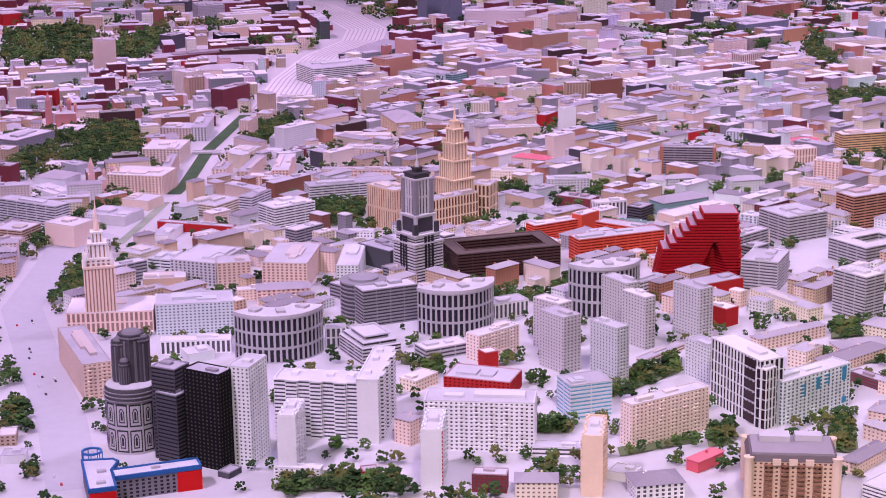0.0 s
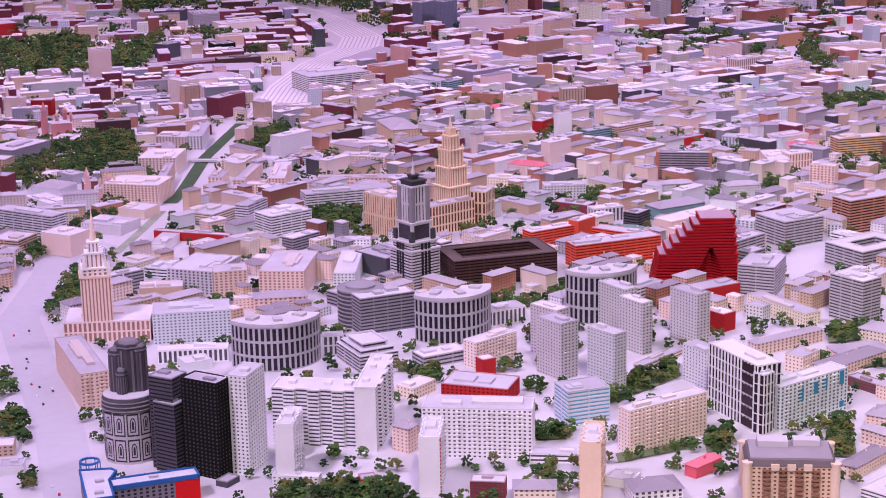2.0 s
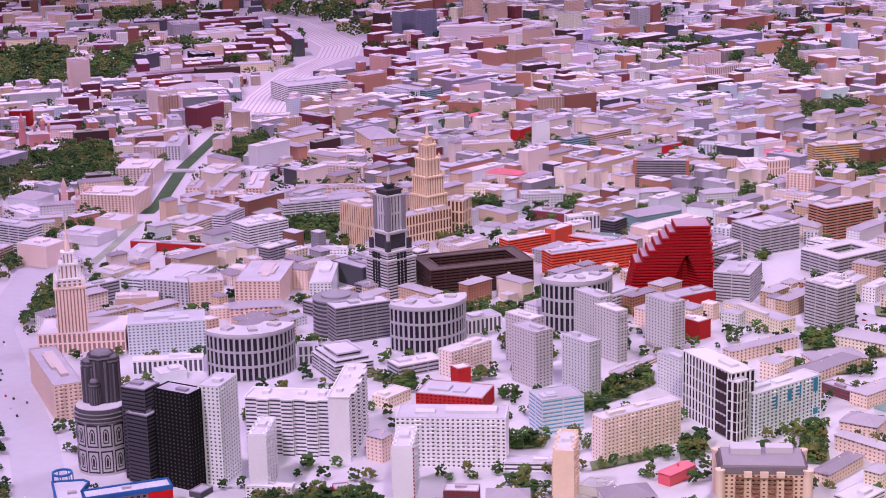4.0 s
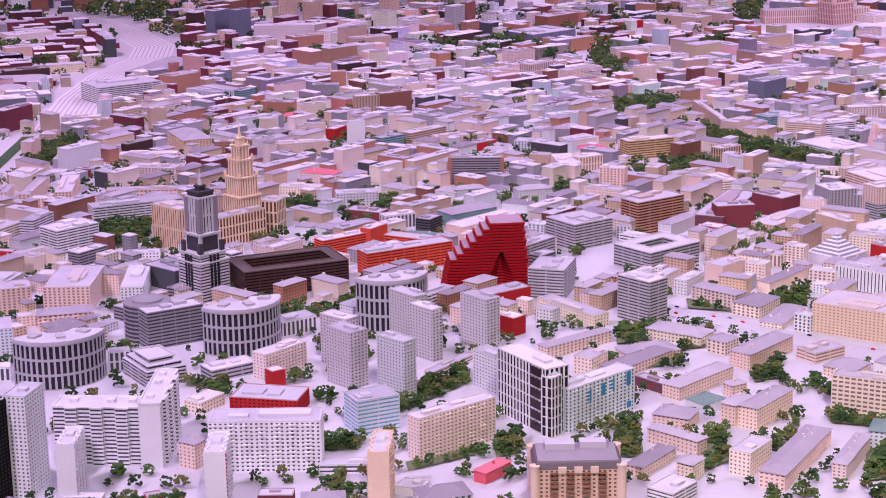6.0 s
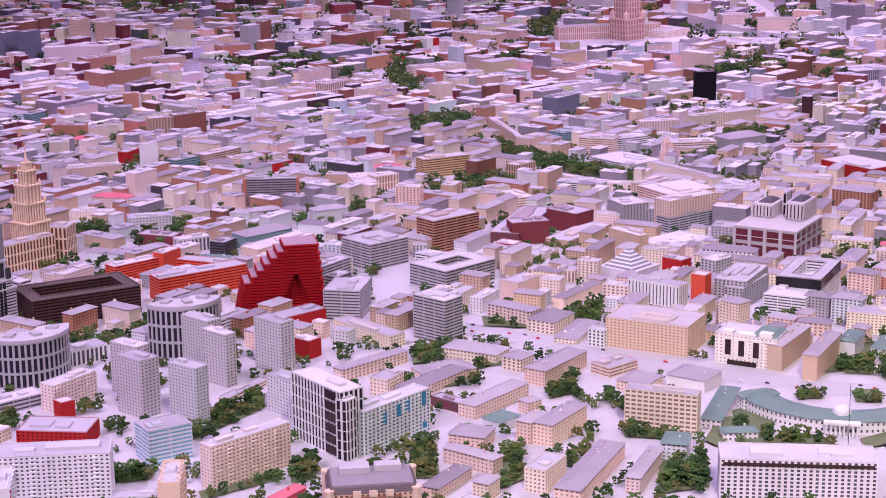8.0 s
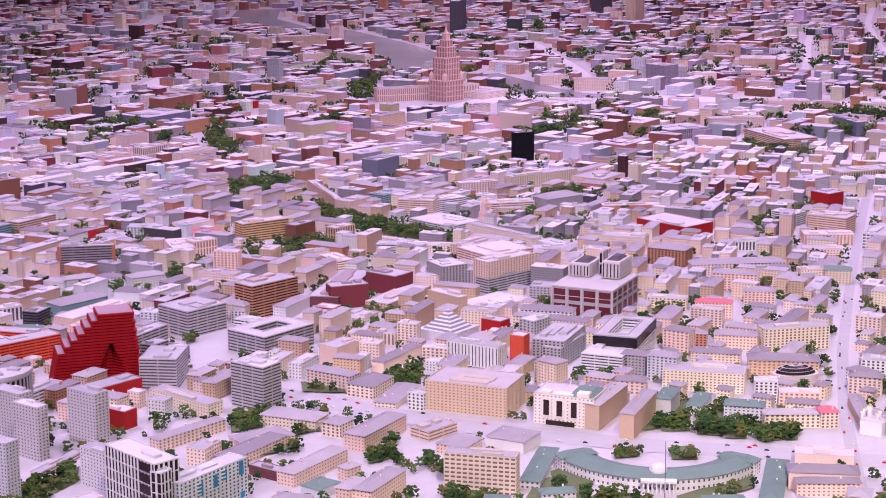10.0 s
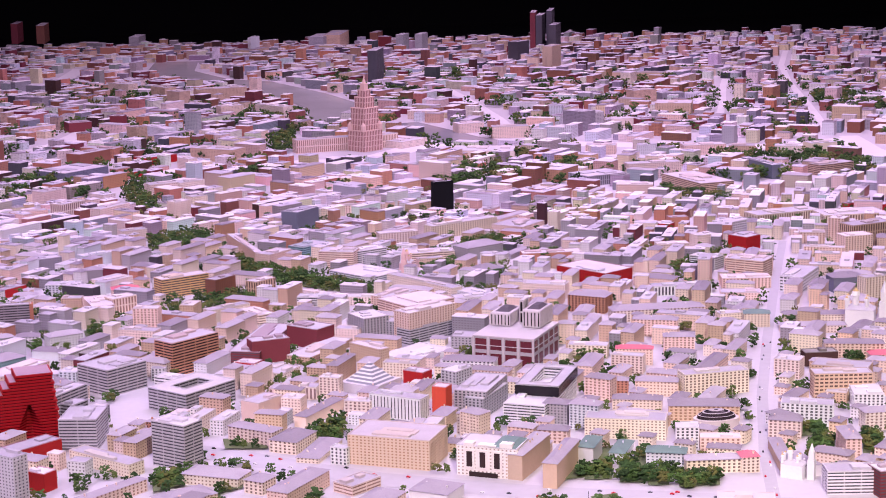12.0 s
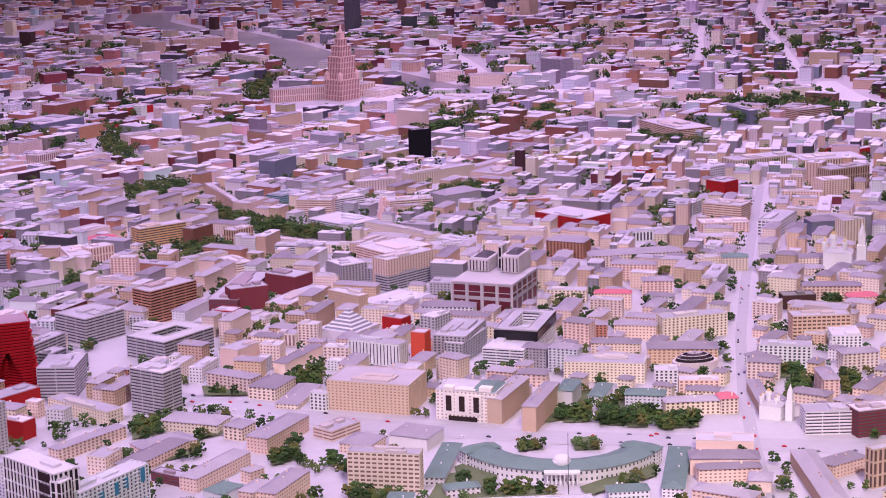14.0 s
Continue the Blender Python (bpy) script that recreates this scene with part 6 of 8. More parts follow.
building("apartment_block", 1.938, 4.262, 0.111, 0.040, 0.055, -100, "peach", "s", "h")
building("apartment_block", 2.111, 4.455, 0.100, 0.050, 0.050, -3, "pinkwhite", "s", "h")
building("town_block", 1.744, 4.232, 0.226, 0.032, 0.030, -102, "tan", "n", "h")
building("apartment_block", 1.562, 5.404, 0.124, 0.050, 0.040, -23, "cream", "s", "f")
building("apartment_block", 1.461, 4.910, 0.079, 0.050, 0.069, -39, "peach", "s", "h")
building("apartment_block", 1.348, 4.653, 0.082, 0.050, 0.070, -32, "ice", "s", "h")
building("apartment_block", 1.286, 4.726, 0.069, 0.050, 0.057, -30, "grey", "g", "h")
building("apartment_block", 1.155, 4.590, 0.072, 0.045, 0.039, -33, "peach", "s", "h")
building("apartment_block", 1.231, 4.553, 0.081, 0.045, 0.036, -26, "peach", "s", "h")
building("apartment_tower", 1.095, 4.949, 0.044, 0.050, 0.047, -59, "white", "s", "f")
building("apartment_block", 1.121, 4.886, 0.057, 0.182, 0.058, -35, "grey", "s", "f")
building("apartment_block", 1.034, 4.628, 0.064, 0.050, 0.076, -51, "cream", "g", "h")
building("apartment_tower", 1.101, 5.174, 0.064, 0.050, 0.058, -34, "ash", "s", "f")
building("town_block", 1.111, 4.343, 0.043, 0.204, 0.065, -34, "tan", "n", "h")
building("town_block", 1.176, 4.263, 0.036, 0.214, 0.065, -30, "tan", "n", "h")
building("far_tower", 0.237, 17.615, 0.163, 0.100, 0.096, -25, "rust", "n", "f")
building("far_tower", 1.615, 17.579, 0.058, 0.080, 0.157, -27, "ice", "n", "f")
building("apartment_tower", 0.574, 13.538, 0.194, 0.100, 0.102, -60, "tan", "g", "f")
building("apartment_tower", 0.662, 13.117, 0.143, 0.100, 0.109, -54, "tan", "g", "f")
building("apartment_tower", 0.287, 13.948, 0.209, 0.100, 0.098, -46, "peach", "g", "f")
building("apartment_block", 0.980, 13.390, 0.368, 0.120, 0.093, 10, "tan", "g", "f")
building("apartment_block", 0.959, 12.185, 0.160, 0.100, 0.093, 16, "peach", "g", "f")
building("apartment_block", 1.251, 12.167, 0.294, 0.080, 0.085, -56, "pinkwhite", "g", "f")
building("office_block", 0.740, 10.232, 0.286, 0.130, 0.070, -38, "tan", "g", "f")
building("office_block", 0.098, 10.585, 0.224, 0.100, 0.055, -32, "rust", "g", "f")
building("apartment_block", 0.457, 11.379, 0.288, 0.080, 0.065, -63, "white", "g", "f")
building("apartment_tower", 0.315, 11.103, 0.099, 0.080, 0.106, -54, "tan", "g", "f")
building("apartment_tower", 0.215, 11.801, 0.087, 0.080, 0.098, -21, "maroon", "n", "f")
building("office_block", -0.377, 12.580, 0.259, 0.120, 0.065, -36, "maroon", "n", "f")
building("office_block", -0.042, 11.876, 0.148, 0.120, 0.060, 16, "maroon", "n", "f")
building("office_block", -0.364, 13.413, 0.247, 0.100, 0.077, -39, "steel", "g", "f")
building("apartment_tower", 0.548, 9.811, 0.104, 0.060, 0.078, -58, "pinkwhite", "v", "f")
building("office_block", 4.258, 13.650, 0.410, 0.100, 0.066, -24, "tan", "n", "f")
building("office_block", 3.794, 11.362, 0.232, 0.200, 0.092, -22, "tan", "g", "f")
building("office_block", 3.839, 12.235, 0.185, 0.100, 0.085, 15, "tan", "g", "f")
building("office_block", 3.977, 11.998, 0.166, 0.100, 0.082, 4, "steel", "g", "f")
building("office_block", 3.022, 10.885, 0.160, 0.120, 0.118, -55, "steel", "g", "f")
building("office_block", 3.129, 10.990, 0.136, 0.100, 0.092, 5, "grey", "g", "f")
building("office_block", 3.012, 11.413, 0.085, 0.100, 0.095, -21, "ice", "g", "f")
building("office_block", 2.921, 11.881, 0.172, 0.100, 0.065, -21, "white", "g", "f")
building("office_block", 3.696, 10.715, 0.165, 0.100, 0.044, -52, "maroon", "n", "f")
building("office_block", 3.795, 10.559, 0.153, 0.100, 0.033, -54, "red", "n", "f")
building("office_block", 3.388, 9.611, 0.239, 0.100, 0.055, -3, "peach", "g", "f")
building("office_block", 3.560, 9.458, 0.144, 0.100, 0.062, -20, "tan", "v", "f")
building("office_block", 3.816, 9.414, 0.152, 0.100, 0.056, -20, "pinkwhite", "g", "f")
building("office_block", 3.990, 9.394, 0.157, 0.100, 0.067, 6, "cream", "n", "f")
building("office_block", 3.096, 9.718, 0.110, 0.100, 0.051, -20, "ice", "g", "f")
building("office_block", 2.855, 9.804, 0.168, 0.100, 0.051, -20, "peach", "g", "f")
building("office_block", 2.209, 9.907, 0.363, 0.220, 0.044, -20, "pinkwhite", "n", "f")
building("office_block", 2.895, 8.977, 0.290, 0.080, 0.063, 1, "pinkwhite", "g", "f")
building("office_block", 2.339, 10.987, 0.168, 0.100, 0.058, 10, "peach", "g", "f")
building("office_block", 2.529, 10.667, 0.222, 0.100, 0.068, -6, "peach", "g", "f")
building("shop_building", -3.044, 7.271, 0.089, 0.060, 0.066, 6, "red", "n", "f")
building("office_block", -3.152, 7.228, 0.083, 0.050, 0.081, 6, "peach", "n", "f")
building("shed", -3.038, 6.995, 0.194, 0.050, 0.027, -5, "maroon", "n", "f")
building("office_block", -2.948, 7.681, 0.180, 0.080, 0.046, 15, "pinkwhite", "n", "f")
building("market_hall", -2.505, 8.050, 0.225, 0.100, 0.041, 26, "pinkwhite", "n", "h")
building("office_block", -2.613, 7.836, 0.081, 0.060, 0.065, -17, "cream", "g", "f")
building("apartment_tower", -2.451, 7.485, 0.077, 0.050, 0.096, 41, "tan", "s", "f")
building("shop_building", -2.766, 8.362, 0.092, 0.050, 0.022, 5, "red", "n", "f")
building("shed", -2.548, 8.585, 0.215, 0.080, 0.049, 30, "umber", "n", "f")
building("office_block", -1.944, 8.010, 0.198, 0.303, 0.077, -52, "white", "b", "f")
building("office_block", -1.789, 8.046, 0.092, 0.100, 0.063, 50, "pinkwhite", "g", "f")
building("office_block", -1.697, 8.117, 0.162, 0.100, 0.096, 51, "rust", "g", "f")
building("office_block", -1.614, 7.244, 0.066, 0.050, 0.097, 29, "tan", "n", "f")
building("office_block", -1.957, 7.344, 0.159, 0.060, 0.044, 6, "cream", "g", "f")
building("apartment_tower", -1.817, 7.157, 0.063, 0.050, 0.067, 44, "tan", "g", "f")
building("office_block", -4.242, 9.689, 0.117, 0.150, 0.065, 43, "red", "n", "f")
building("office_block", -4.027, 9.611, 0.166, 0.120, 0.036, 29, "maroon", "n", "f")
building("office_block", -3.768, 9.773, 0.124, 0.120, 0.045, 4, "rust", "n", "f")
building("office_block", -3.402, 10.272, 0.105, 0.100, 0.066, 4, "dark", "n", "f")
building("office_block", -2.879, 9.782, 0.268, 0.150, 0.063, 36, "pinkwhite", "n", "f")
building("office_block", -2.777, 9.361, 0.216, 0.100, 0.048, 28, "tan", "n", "f")
building("office_block", -0.787, 7.590, 0.105, 0.050, 0.083, 21, "tan", "s", "f")
building("office_block", -0.675, 7.641, 0.151, 0.050, 0.089, 34, "brown", "n", "f")
building("office_block", -1.199, 8.539, 0.264, 0.080, 0.046, 20, "pinkwhite", "g", "f")
building("office_block", -0.970, 8.141, 0.069, 0.040, 0.099, 5, "rust", "n", "f")
building("office_block", -1.012, 7.995, 0.120, 0.060, 0.064, 5, "steel", "n", "f")
building("town_block", -1.169, 7.623, 0.143, 0.060, 0.053, -11, "rust", "g", "f")
building("town_block", -1.015, 7.545, 0.111, 0.060, 0.056, 20, "cream", "g", "f")
building("town_house", -1.062, 7.440, 0.118, 0.070, 0.026, -7, "pinkwhite", "g", "hr")
building("apartment_block", -1.149, 7.219, 0.074, 0.050, 0.056, 5, "cream", "g", "f")
building("office_block", -0.965, 7.128, 0.112, 0.050, 0.047, 25, "cream", "g", "f")
building("office_block", -0.611, 7.253, 0.099, 0.050, 0.060, 6, "peach", "g", "f")
building("office_block", -0.142, 7.306, 0.102, 0.060, 0.049, 20, "steel", "g", "f")
building("office_block", 0.042, 7.360, 0.129, 0.060, 0.044, 29, "ice", "g", "f")
building("office_block", 0.171, 7.465, 0.162, 0.070, 0.034, 29, "steel", "n", "f")
building("apartment_block", 0.429, 8.312, 0.091, 0.060, 0.089, 37, "cream", "g", "f")
building("apartment_block", 0.527, 8.608, 0.083, 0.060, 0.061, 30, "cream", "g", "f")
building("apartment_block", 0.378, 9.122, 0.148, 0.080, 0.053, 20, "pinkwhite", "g", "f")
building("apartment_block", 0.515, 9.166, 0.154, 0.080, 0.051, 34, "pinkwhite", "g", "f")
building("office_block", -0.633, 8.787, 0.123, 0.060, 0.046, 31, "pinkwhite", "g", "f")
building("office_block", -0.555, 8.452, 0.092, 0.050, 0.043, 27, "maroon", "n", "f")
building("office_block", -0.599, 8.110, 0.139, 0.070, 0.045, 39, "peach", "n", "f")
building("office_block", -0.252, 8.531, 0.169, 0.050, 0.040, 17, "peach", "g", "f")
building("office_block", 0.206, 7.859, 0.115, 0.060, 0.047, 20, "pinkwhite", "g", "f")
building("apartment_block", -0.349, 7.748, 0.084, 0.060, 0.049, 6, "peach", "s", "f")
building("office_block", 0.393, 10.228, 0.230, 0.100, 0.042, 35, "red", "n", "f")
building("office_block", 0.277, 9.771, 0.115, 0.080, 0.028, 39, "red", "n", "f")
building("apartment_tower", 0.540, 9.927, 0.074, 0.080, 0.067, 5, "pinkwhite", "g", "f")
building("office_block", -0.972, 9.553, 0.220, 0.100, 0.058, 34, "tan", "g", "f")
building("office_block", -1.317, 9.565, 0.176, 0.100, 0.066, 34, "rust", "g", "f")
building("office_block", -0.633, 9.946, 0.170, 0.100, 0.066, 29, "rust", "n", "f")
building("office_block", 0.025, 10.331, 0.251, 0.100, 0.068, 47, "brown", "n", "f")


# ---- roads, parks, the rest of the city ----
LINES = []


def on_ribbon(x, y):
    """Whether a place lies on a road, a river or the rails."""
    for pts, width in LINES:
        for (x0, y0), (x1, y1) in zip(pts, pts[1:]):
            ux, uy = x1 - x0, y1 - y0
            f_ = min(1.0, max(0.0, ((x - x0) * ux + (y - y0) * uy) / (ux * ux + uy * uy)))
            if math.hypot(x - x0 - f_ * ux, y - y0 - f_ * uy) < width / 2 + 0.02:
                return True
    return False


def ribbon(name, pts, width, z, tint, material, label, block=True):
    LINES.append((pts, width))
    g = Geo(tint)
    side = []
    for i, (x, y) in enumerate(pts):
        x0, y0 = pts[max(0, i - 1)]
        x1, y1 = pts[min(len(pts) - 1, i + 1)]
        l = math.hypot(x1 - x0, y1 - y0)
        nx, ny = -(y1 - y0) / l * width / 2, (x1 - x0) / l * width / 2
        side.append(((x + nx, y + ny, z), (x - nx, y - ny, z)))
    for (a, b), (c, d) in zip(side, side[1:]):
        g.face([b, d, c, a])
    if block:
        take_line(pts, width)
    return setting(name, g, material, label)


def crown_mesh(seed, clumps, tint):
    r = random.Random(seed)
    g = Geo(tint)
    for _ in range(clumps):
        a, z = r.uniform(0, 6.283), r.uniform(0.28, 1.0)
        reach = 0.46 * math.sqrt(max(0.05, 1 - ((z - 0.55) / 0.5) ** 2)) * r.uniform(0.35, 1.05)
        cx, cy = reach * math.cos(a), reach * math.sin(a)
        s = r.uniform(0.09, 0.17)
        k = r.uniform(0.6, 1.35)
        t = tuple(c * k for c in tint)
        pts = [Vector((cx, cy, z)) + s * Vector(v) * r.uniform(0.7, 1.3) for v in ((1, 0, 0), (0, 1, 0), (-1, 0, 0), (0, -1, 0), (0, 0, 0.9), (0, 0, -0.8))]
        for i in range(4):
            g.face([pts[i], pts[(i + 1) % 4], pts[4]], None, t)
            # undersides: shade put into the colour, a fifth darker than the top
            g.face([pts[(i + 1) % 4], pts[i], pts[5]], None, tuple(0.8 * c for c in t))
    return g


LEAVES = [(0.058, 0.108, 0.032), (0.042, 0.085, 0.030), (0.085, 0.122, 0.036), (0.115, 0.118, 0.040)]
CROWNS = [crown_mesh(40 + i, 30, LEAVES[i % 4]) for i in range(6)]


def make_tree(i):
    ob = thing("tree", 0, 0, 0, "green foam tree on a twig trunk of the model", "tree", "trees in the model's yards")
    t = Geo((0.10, 0.07, 0.05))
    t.prism(ellipse(0.035, 0.035, 6), 0, 0.5, scale=0.5)
    for k in range(4):
        a = k * 1.6
        t.face([(0.02 * math.cos(a), 0.02 * math.sin(a), 0.25), (0.3 * math.cos(a), 0.3 * math.sin(a), 0.62), (0.02 * math.cos(a + 1), 0.02 * math.sin(a + 1), 0.3)])
    t.build("trunk", BARK, ob)
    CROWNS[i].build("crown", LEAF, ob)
    return ob


FIRST = [make_tree(i) for i in range(6)]
TREES = []


def plant(x, y, size, single):
    m = Matrix.Translation((x, y, 0)) @ Matrix.Rotation(RND.uniform(0, 6.28), 4, "Z") @ Matrix.Diagonal((size * RND.uniform(0.85, 1.2), size * RND.uniform(0.85, 1.2), size, 1))
    TREES.append((x, y, size, single, m))


def grove(poly, gap, size=0.034, single=False, fill=0.9):
    xs, ys = [p[0] for p in poly], [p[1] for p in poly]
    y = min(ys)
    while y < max(ys):
        x = min(xs)
        while x < max(xs):
            px, py = x + RND.uniform(-0.4, 0.4) * gap, y + RND.uniform(-0.4, 0.4) * gap
            if (inside(poly, px, py) or (RND.random() < 0.25 and inside(poly, px + RND.uniform(-2.5, 2.5) * gap, py + RND.uniform(-2.5, 2.5) * gap))) and RND.random() < fill and (gap < 0.021 or noise.noise((px * 9, py * 9, 2.0)) > -0.22) and free(px, py, 0.006, 0.006, 0, 0.004):
                plant(px, py, size * RND.uniform(0.65, 1.25), single)
            x += gap
        y += gap
    for k in range(int((max(xs) - min(xs)) * (max(ys) - min(ys)) / 0.0006) + 1):
        px, py = RND.uniform(min(xs), max(xs)), RND.uniform(min(ys), max(ys))
        if inside(poly, px, py):
            take(px, py, 0.02, 0.02, 0, 0.0)


LAWNS = itertools.count()


def lawn(poly, tint=(0.15, 0.18, 0.10)):
    g = Geo(tint)
    z = 0.0014 + 0.0001 * next(LAWNS)
    g.face([(x, y, z) for x, y in (poly if area(poly) > 0 else poly[::-1])])
    setting("lawn", g, GRASS, "short green flock lawn of the model")


def area(poly):
    return sum(a[0] * b[1] - b[0] * a[1] for a, b in zip(poly, poly[1:] + poly[:1]))


def take_area(poly):
    xs, ys = [p[0] for p in poly], [p[1] for p in poly]
    x = min(xs)
    while x < max(xs):
        y = min(ys)
        while y < max(ys):
            if inside(poly, x, y):
                take(x, y, 0.01, 0.01, 0, 0.0)
            y += 0.009
        x += 0.009


def car(x, y, rot, tint):
    ob = thing("car", x, y, rot, "tiny model car on the road", "car", "cars on the ring road and avenues")
    g = Geo(tint)
    g.box(0, 0, 0.0115, 0.0048, 0.0012, 0.0034, bottom=True)
    g.box(-0.0006, 0, 0.0062, 0.0044, 0.0034, 0.0050, scale=0.8)
    g.build("body", GLOSS, ob)
    w = Geo((0.02, 0.02, 0.02))
    for sx in (-0.0035, 0.0035):
        for sy in (-0.0022, 0.0022):
            w.box(sx, sy, 0.0022, 0.0008, 0.0010, 0.0026)
    tagged(w.build("wheel_set", BARK, ob), kind="stuff")


CAR_TINTS = [(0.03, 0.03, 0.035), (0.05, 0.05, 0.07), (0.7, 0.69, 0.72), (0.5, 0.02, 0.04), (0.2, 0.2, 0.24), (0.7, 0.68, 0.72), (0.55, 0.03, 0.05)]


def traffic(pts, count, spread):
    for _ in range(count):
        k = RND.randrange(len(pts) - 1)
        (x0, y0), (x1, y1) = pts[k], pts[k + 1]
        f_, off = RND.random(), RND.choice((-1, 1)) * RND.uniform(0.2, 1.0) * spread
        a = math.atan2(y1 - y0, x1 - x0)
        car(x0 + f_ * (x1 - x0) - math.sin(a) * off, y0 + f_ * (y1 - y0) + math.cos(a) * off, a, RND.choice(CAR_TINTS))


RING = [(0.28, 4.71), (0.40, 4.62), (0.52, 4.51), (0.72, 4.35), (0.97, 4.21), (1.17, 4.11), (1.36, 4.04), (1.55, 3.96), (1.78, 3.86), (2.05, 3.76)]
ribbon("road", RING, 0.10, 0.001, (0.48, 0.455, 0.52), GROUND, "pale grey wide ring road of the model")
ribbon("road", [(1.51, 3.59), (1.62, 3.96), (1.73, 4.31), (1.92, 4.83), (2.18, 5.47), (2.53, 6.30), (2.85, 7.04)], 0.032, 0.0012, (0.44, 0.42, 0.48), GROUND, "pale grey avenue of the model")
ribbon("road", [(-1.36, 3.18), (-1.53, 3.55), (-1.77, 4.00), (-1.96, 4.36), (-2.08, 4.99), (-1.97, 5.14)], 0.11, 0.0012, (0.47, 0.45, 0.52), GROUND, "pale avenue beside the hotel")
ribbon("canal", [(-1.97, 5.70), (-1.98, 5.88), (-2.07, 6.44), (-2.12, 7.12)], 0.05, 0.0015, (0.06, 0.10, 0.055), GRASS, "narrow green strip between two streets")
ribbon("canal", [(-1.93, 5.04), (-1.94, 5.28), (-1.96, 5.59)], 0.03, 0.0015, (0.30, 0.33, 0.27), GRASS, "narrow green strip between two streets")
take_line([(-1.93, 5.04), (-1.96, 5.59), (-1.98, 5.88), (-2.07, 6.44), (-2.12, 7.12)], 0.13)
BARE = [(0.94, 4.20), (1.51, 4.02), (1.43, 3.81), (1.31, 3.65), (1.25, 3.51), (0.81, 3.63), (0.85, 3.97)]
pole = thing("flagpole", 1.083, 3.673, 0, "thin dark bare flagpole before the crescent hospital", "flagpole")
g = Geo((0.05, 0.05, 0.055))
g.prism(ellipse(0.0009, 0.0009, 8), 0, 0.16, scale=0.6)
g.build("mast", TRIM, pole)
g = Geo((0.3, 0.29, 0.3))
g.prism(ellipse(0.004, 0.004, 10), 0, 0.003)
g.build("foot", TRIM, pole)
bridge = thing("footbridge", -2.052, 6.36, radians(8), "pale flat bridge across the green strip", "bridge")
g = Geo((0.66, 0.63, 0.69))
g.box(0, 0, 0.11, 0.030, 0.004, 0.009, bottom=True)
g.build("deck", TRIM, bridge)
for v in (-1, 1):
    g = Geo((0.50, 0.47, 0.53))
    g.box(0, v * 0.0145, 0.11, 0.0015, 0.009, 0.012)
    g.build("parapet", TRIM, bridge)
RAILS = [(-2.03, 7.25), (-2.13, 8.02), (-2.15, 8.68), (-2.08, 9.21), (-2.14, 9.62), (-2.38, 10.11), (-2.68, 10.60), (-3.06, 11.02)]
ribbon("rail_yard", RAILS, 0.22, 0.0015, (0.70, 0.66, 0.72), GROUND, "pale rail yard of the model")
for k in range(9):
    dx = (k - 4) * 0.022
    ribbon("rail_track", [(x + dx, y + dx * 0.25) for x, y in RAILS], 0.007, 0.003, (0.46, 0.42, 0.47), GROUND, "grey rail track", False)
RIVER = [(2.40, 10.26), (2.21, 10.67), (2.07, 11.21), (1.98, 11.55)]
ribbon("river", RIVER, 0.30, 0.002, (0.30, 0.29, 0.34), WATER, "grey river of the model")
traffic(RING, 46, 0.045)
traffic([(1.51, 3.59), (1.62, 3.96), (1.73, 4.31), (1.92, 4.83), (2.18, 5.47)], 30, 0.012)
traffic([(-1.36, 3.18), (-1.53, 3.55), (-1.77, 4.00), (-1.96, 4.36)], 16, 0.04)
ribbon("river", [(1.66, 11.67), (1.73, 12.68), (1.58, 13.53), (1.29, 14.55), (0.96, 14.93), (0.72, 15.82), (0.82, 16.77), (1.11, 16.63)], 0.42, 0.002, (0.42, 0.41, 0.43), WATER, "grey river of the model")
ribbon("road", [(1.14, 9.97), (1.55, 9.95), (1.88, 10.37), (2.50, 10.41), (3.10, 10.08), (3.65, 9.73), (4.36, 9.94), (4.24, 9.00)], 0.2, 0.0012, (0.74, 0.71, 0.77), GROUND, "broad white road of the model")
ribbon("road", [(4.01, 11.10), (4.30, 11.85), (4.68, 12.91), (4.91, 13.50)], 0.05, 0.0014, (0.70, 0.67, 0.72), GROUND, "bright white far street of the model")
ribbon("road", [(4.47, 10.46), (4.84, 11.64), (5.28, 13.11), (5.74, 14.44), (6.29, 15.74)], 0.05, 0.0014, (0.70, 0.67, 0.72), GROUND, "bright white far street of the model")
ribbon("road", [(4.44, 10.05), (4.33, 9.49), (4.19, 8.91)], 0.12, 0.0014, (0.70, 0.67, 0.72), GROUND, "bright white far street of the model")
ribbon("road", [(2.71, 13.50), (2.70, 12.49), (2.67, 11.62), (2.61, 10.87)], 0.07, 0.0014, (0.70, 0.67, 0.72), GROUND, "bright white far street of the model")
ribbon("road", [(-0.04, 16.43), (-0.18, 15.41), (-0.35, 14.76)], 0.14, 0.0014, (0.70, 0.67, 0.72), GROUND, "bright white far street of the model")
ribbon("road", [(-0.44, 10.65), (-0.16, 11.26), (0.04, 11.97)], 0.12, 0.0014, (0.70, 0.67, 0.72), GROUND, "bright white far street of the model")
lawn([(-2.05, 6.92), (-1.99, 7.13), (-1.89, 7.02), (-1.80, 6.60), (-1.92, 6.53)])
grove([(-2.05, 6.92), (-1.99, 7.13), (-1.89, 7.02), (-1.80, 6.60), (-1.92, 6.53)], 0.020, 0.030, True)
grove([(-1.54, 3.36), (-1.51, 3.41), (-1.44, 3.24), (-1.47, 3.20)], 0.016, 0.028, True)
grove([(-0.94, 6.92), (-0.83, 6.98), (-0.80, 6.73), (-0.89, 6.68)], 0.022, 0.030, True)
grove([(-0.04, 6.47), (0.12, 6.54), (0.12, 6.36), (-0.03, 6.30)], 0.022, 0.030, True)
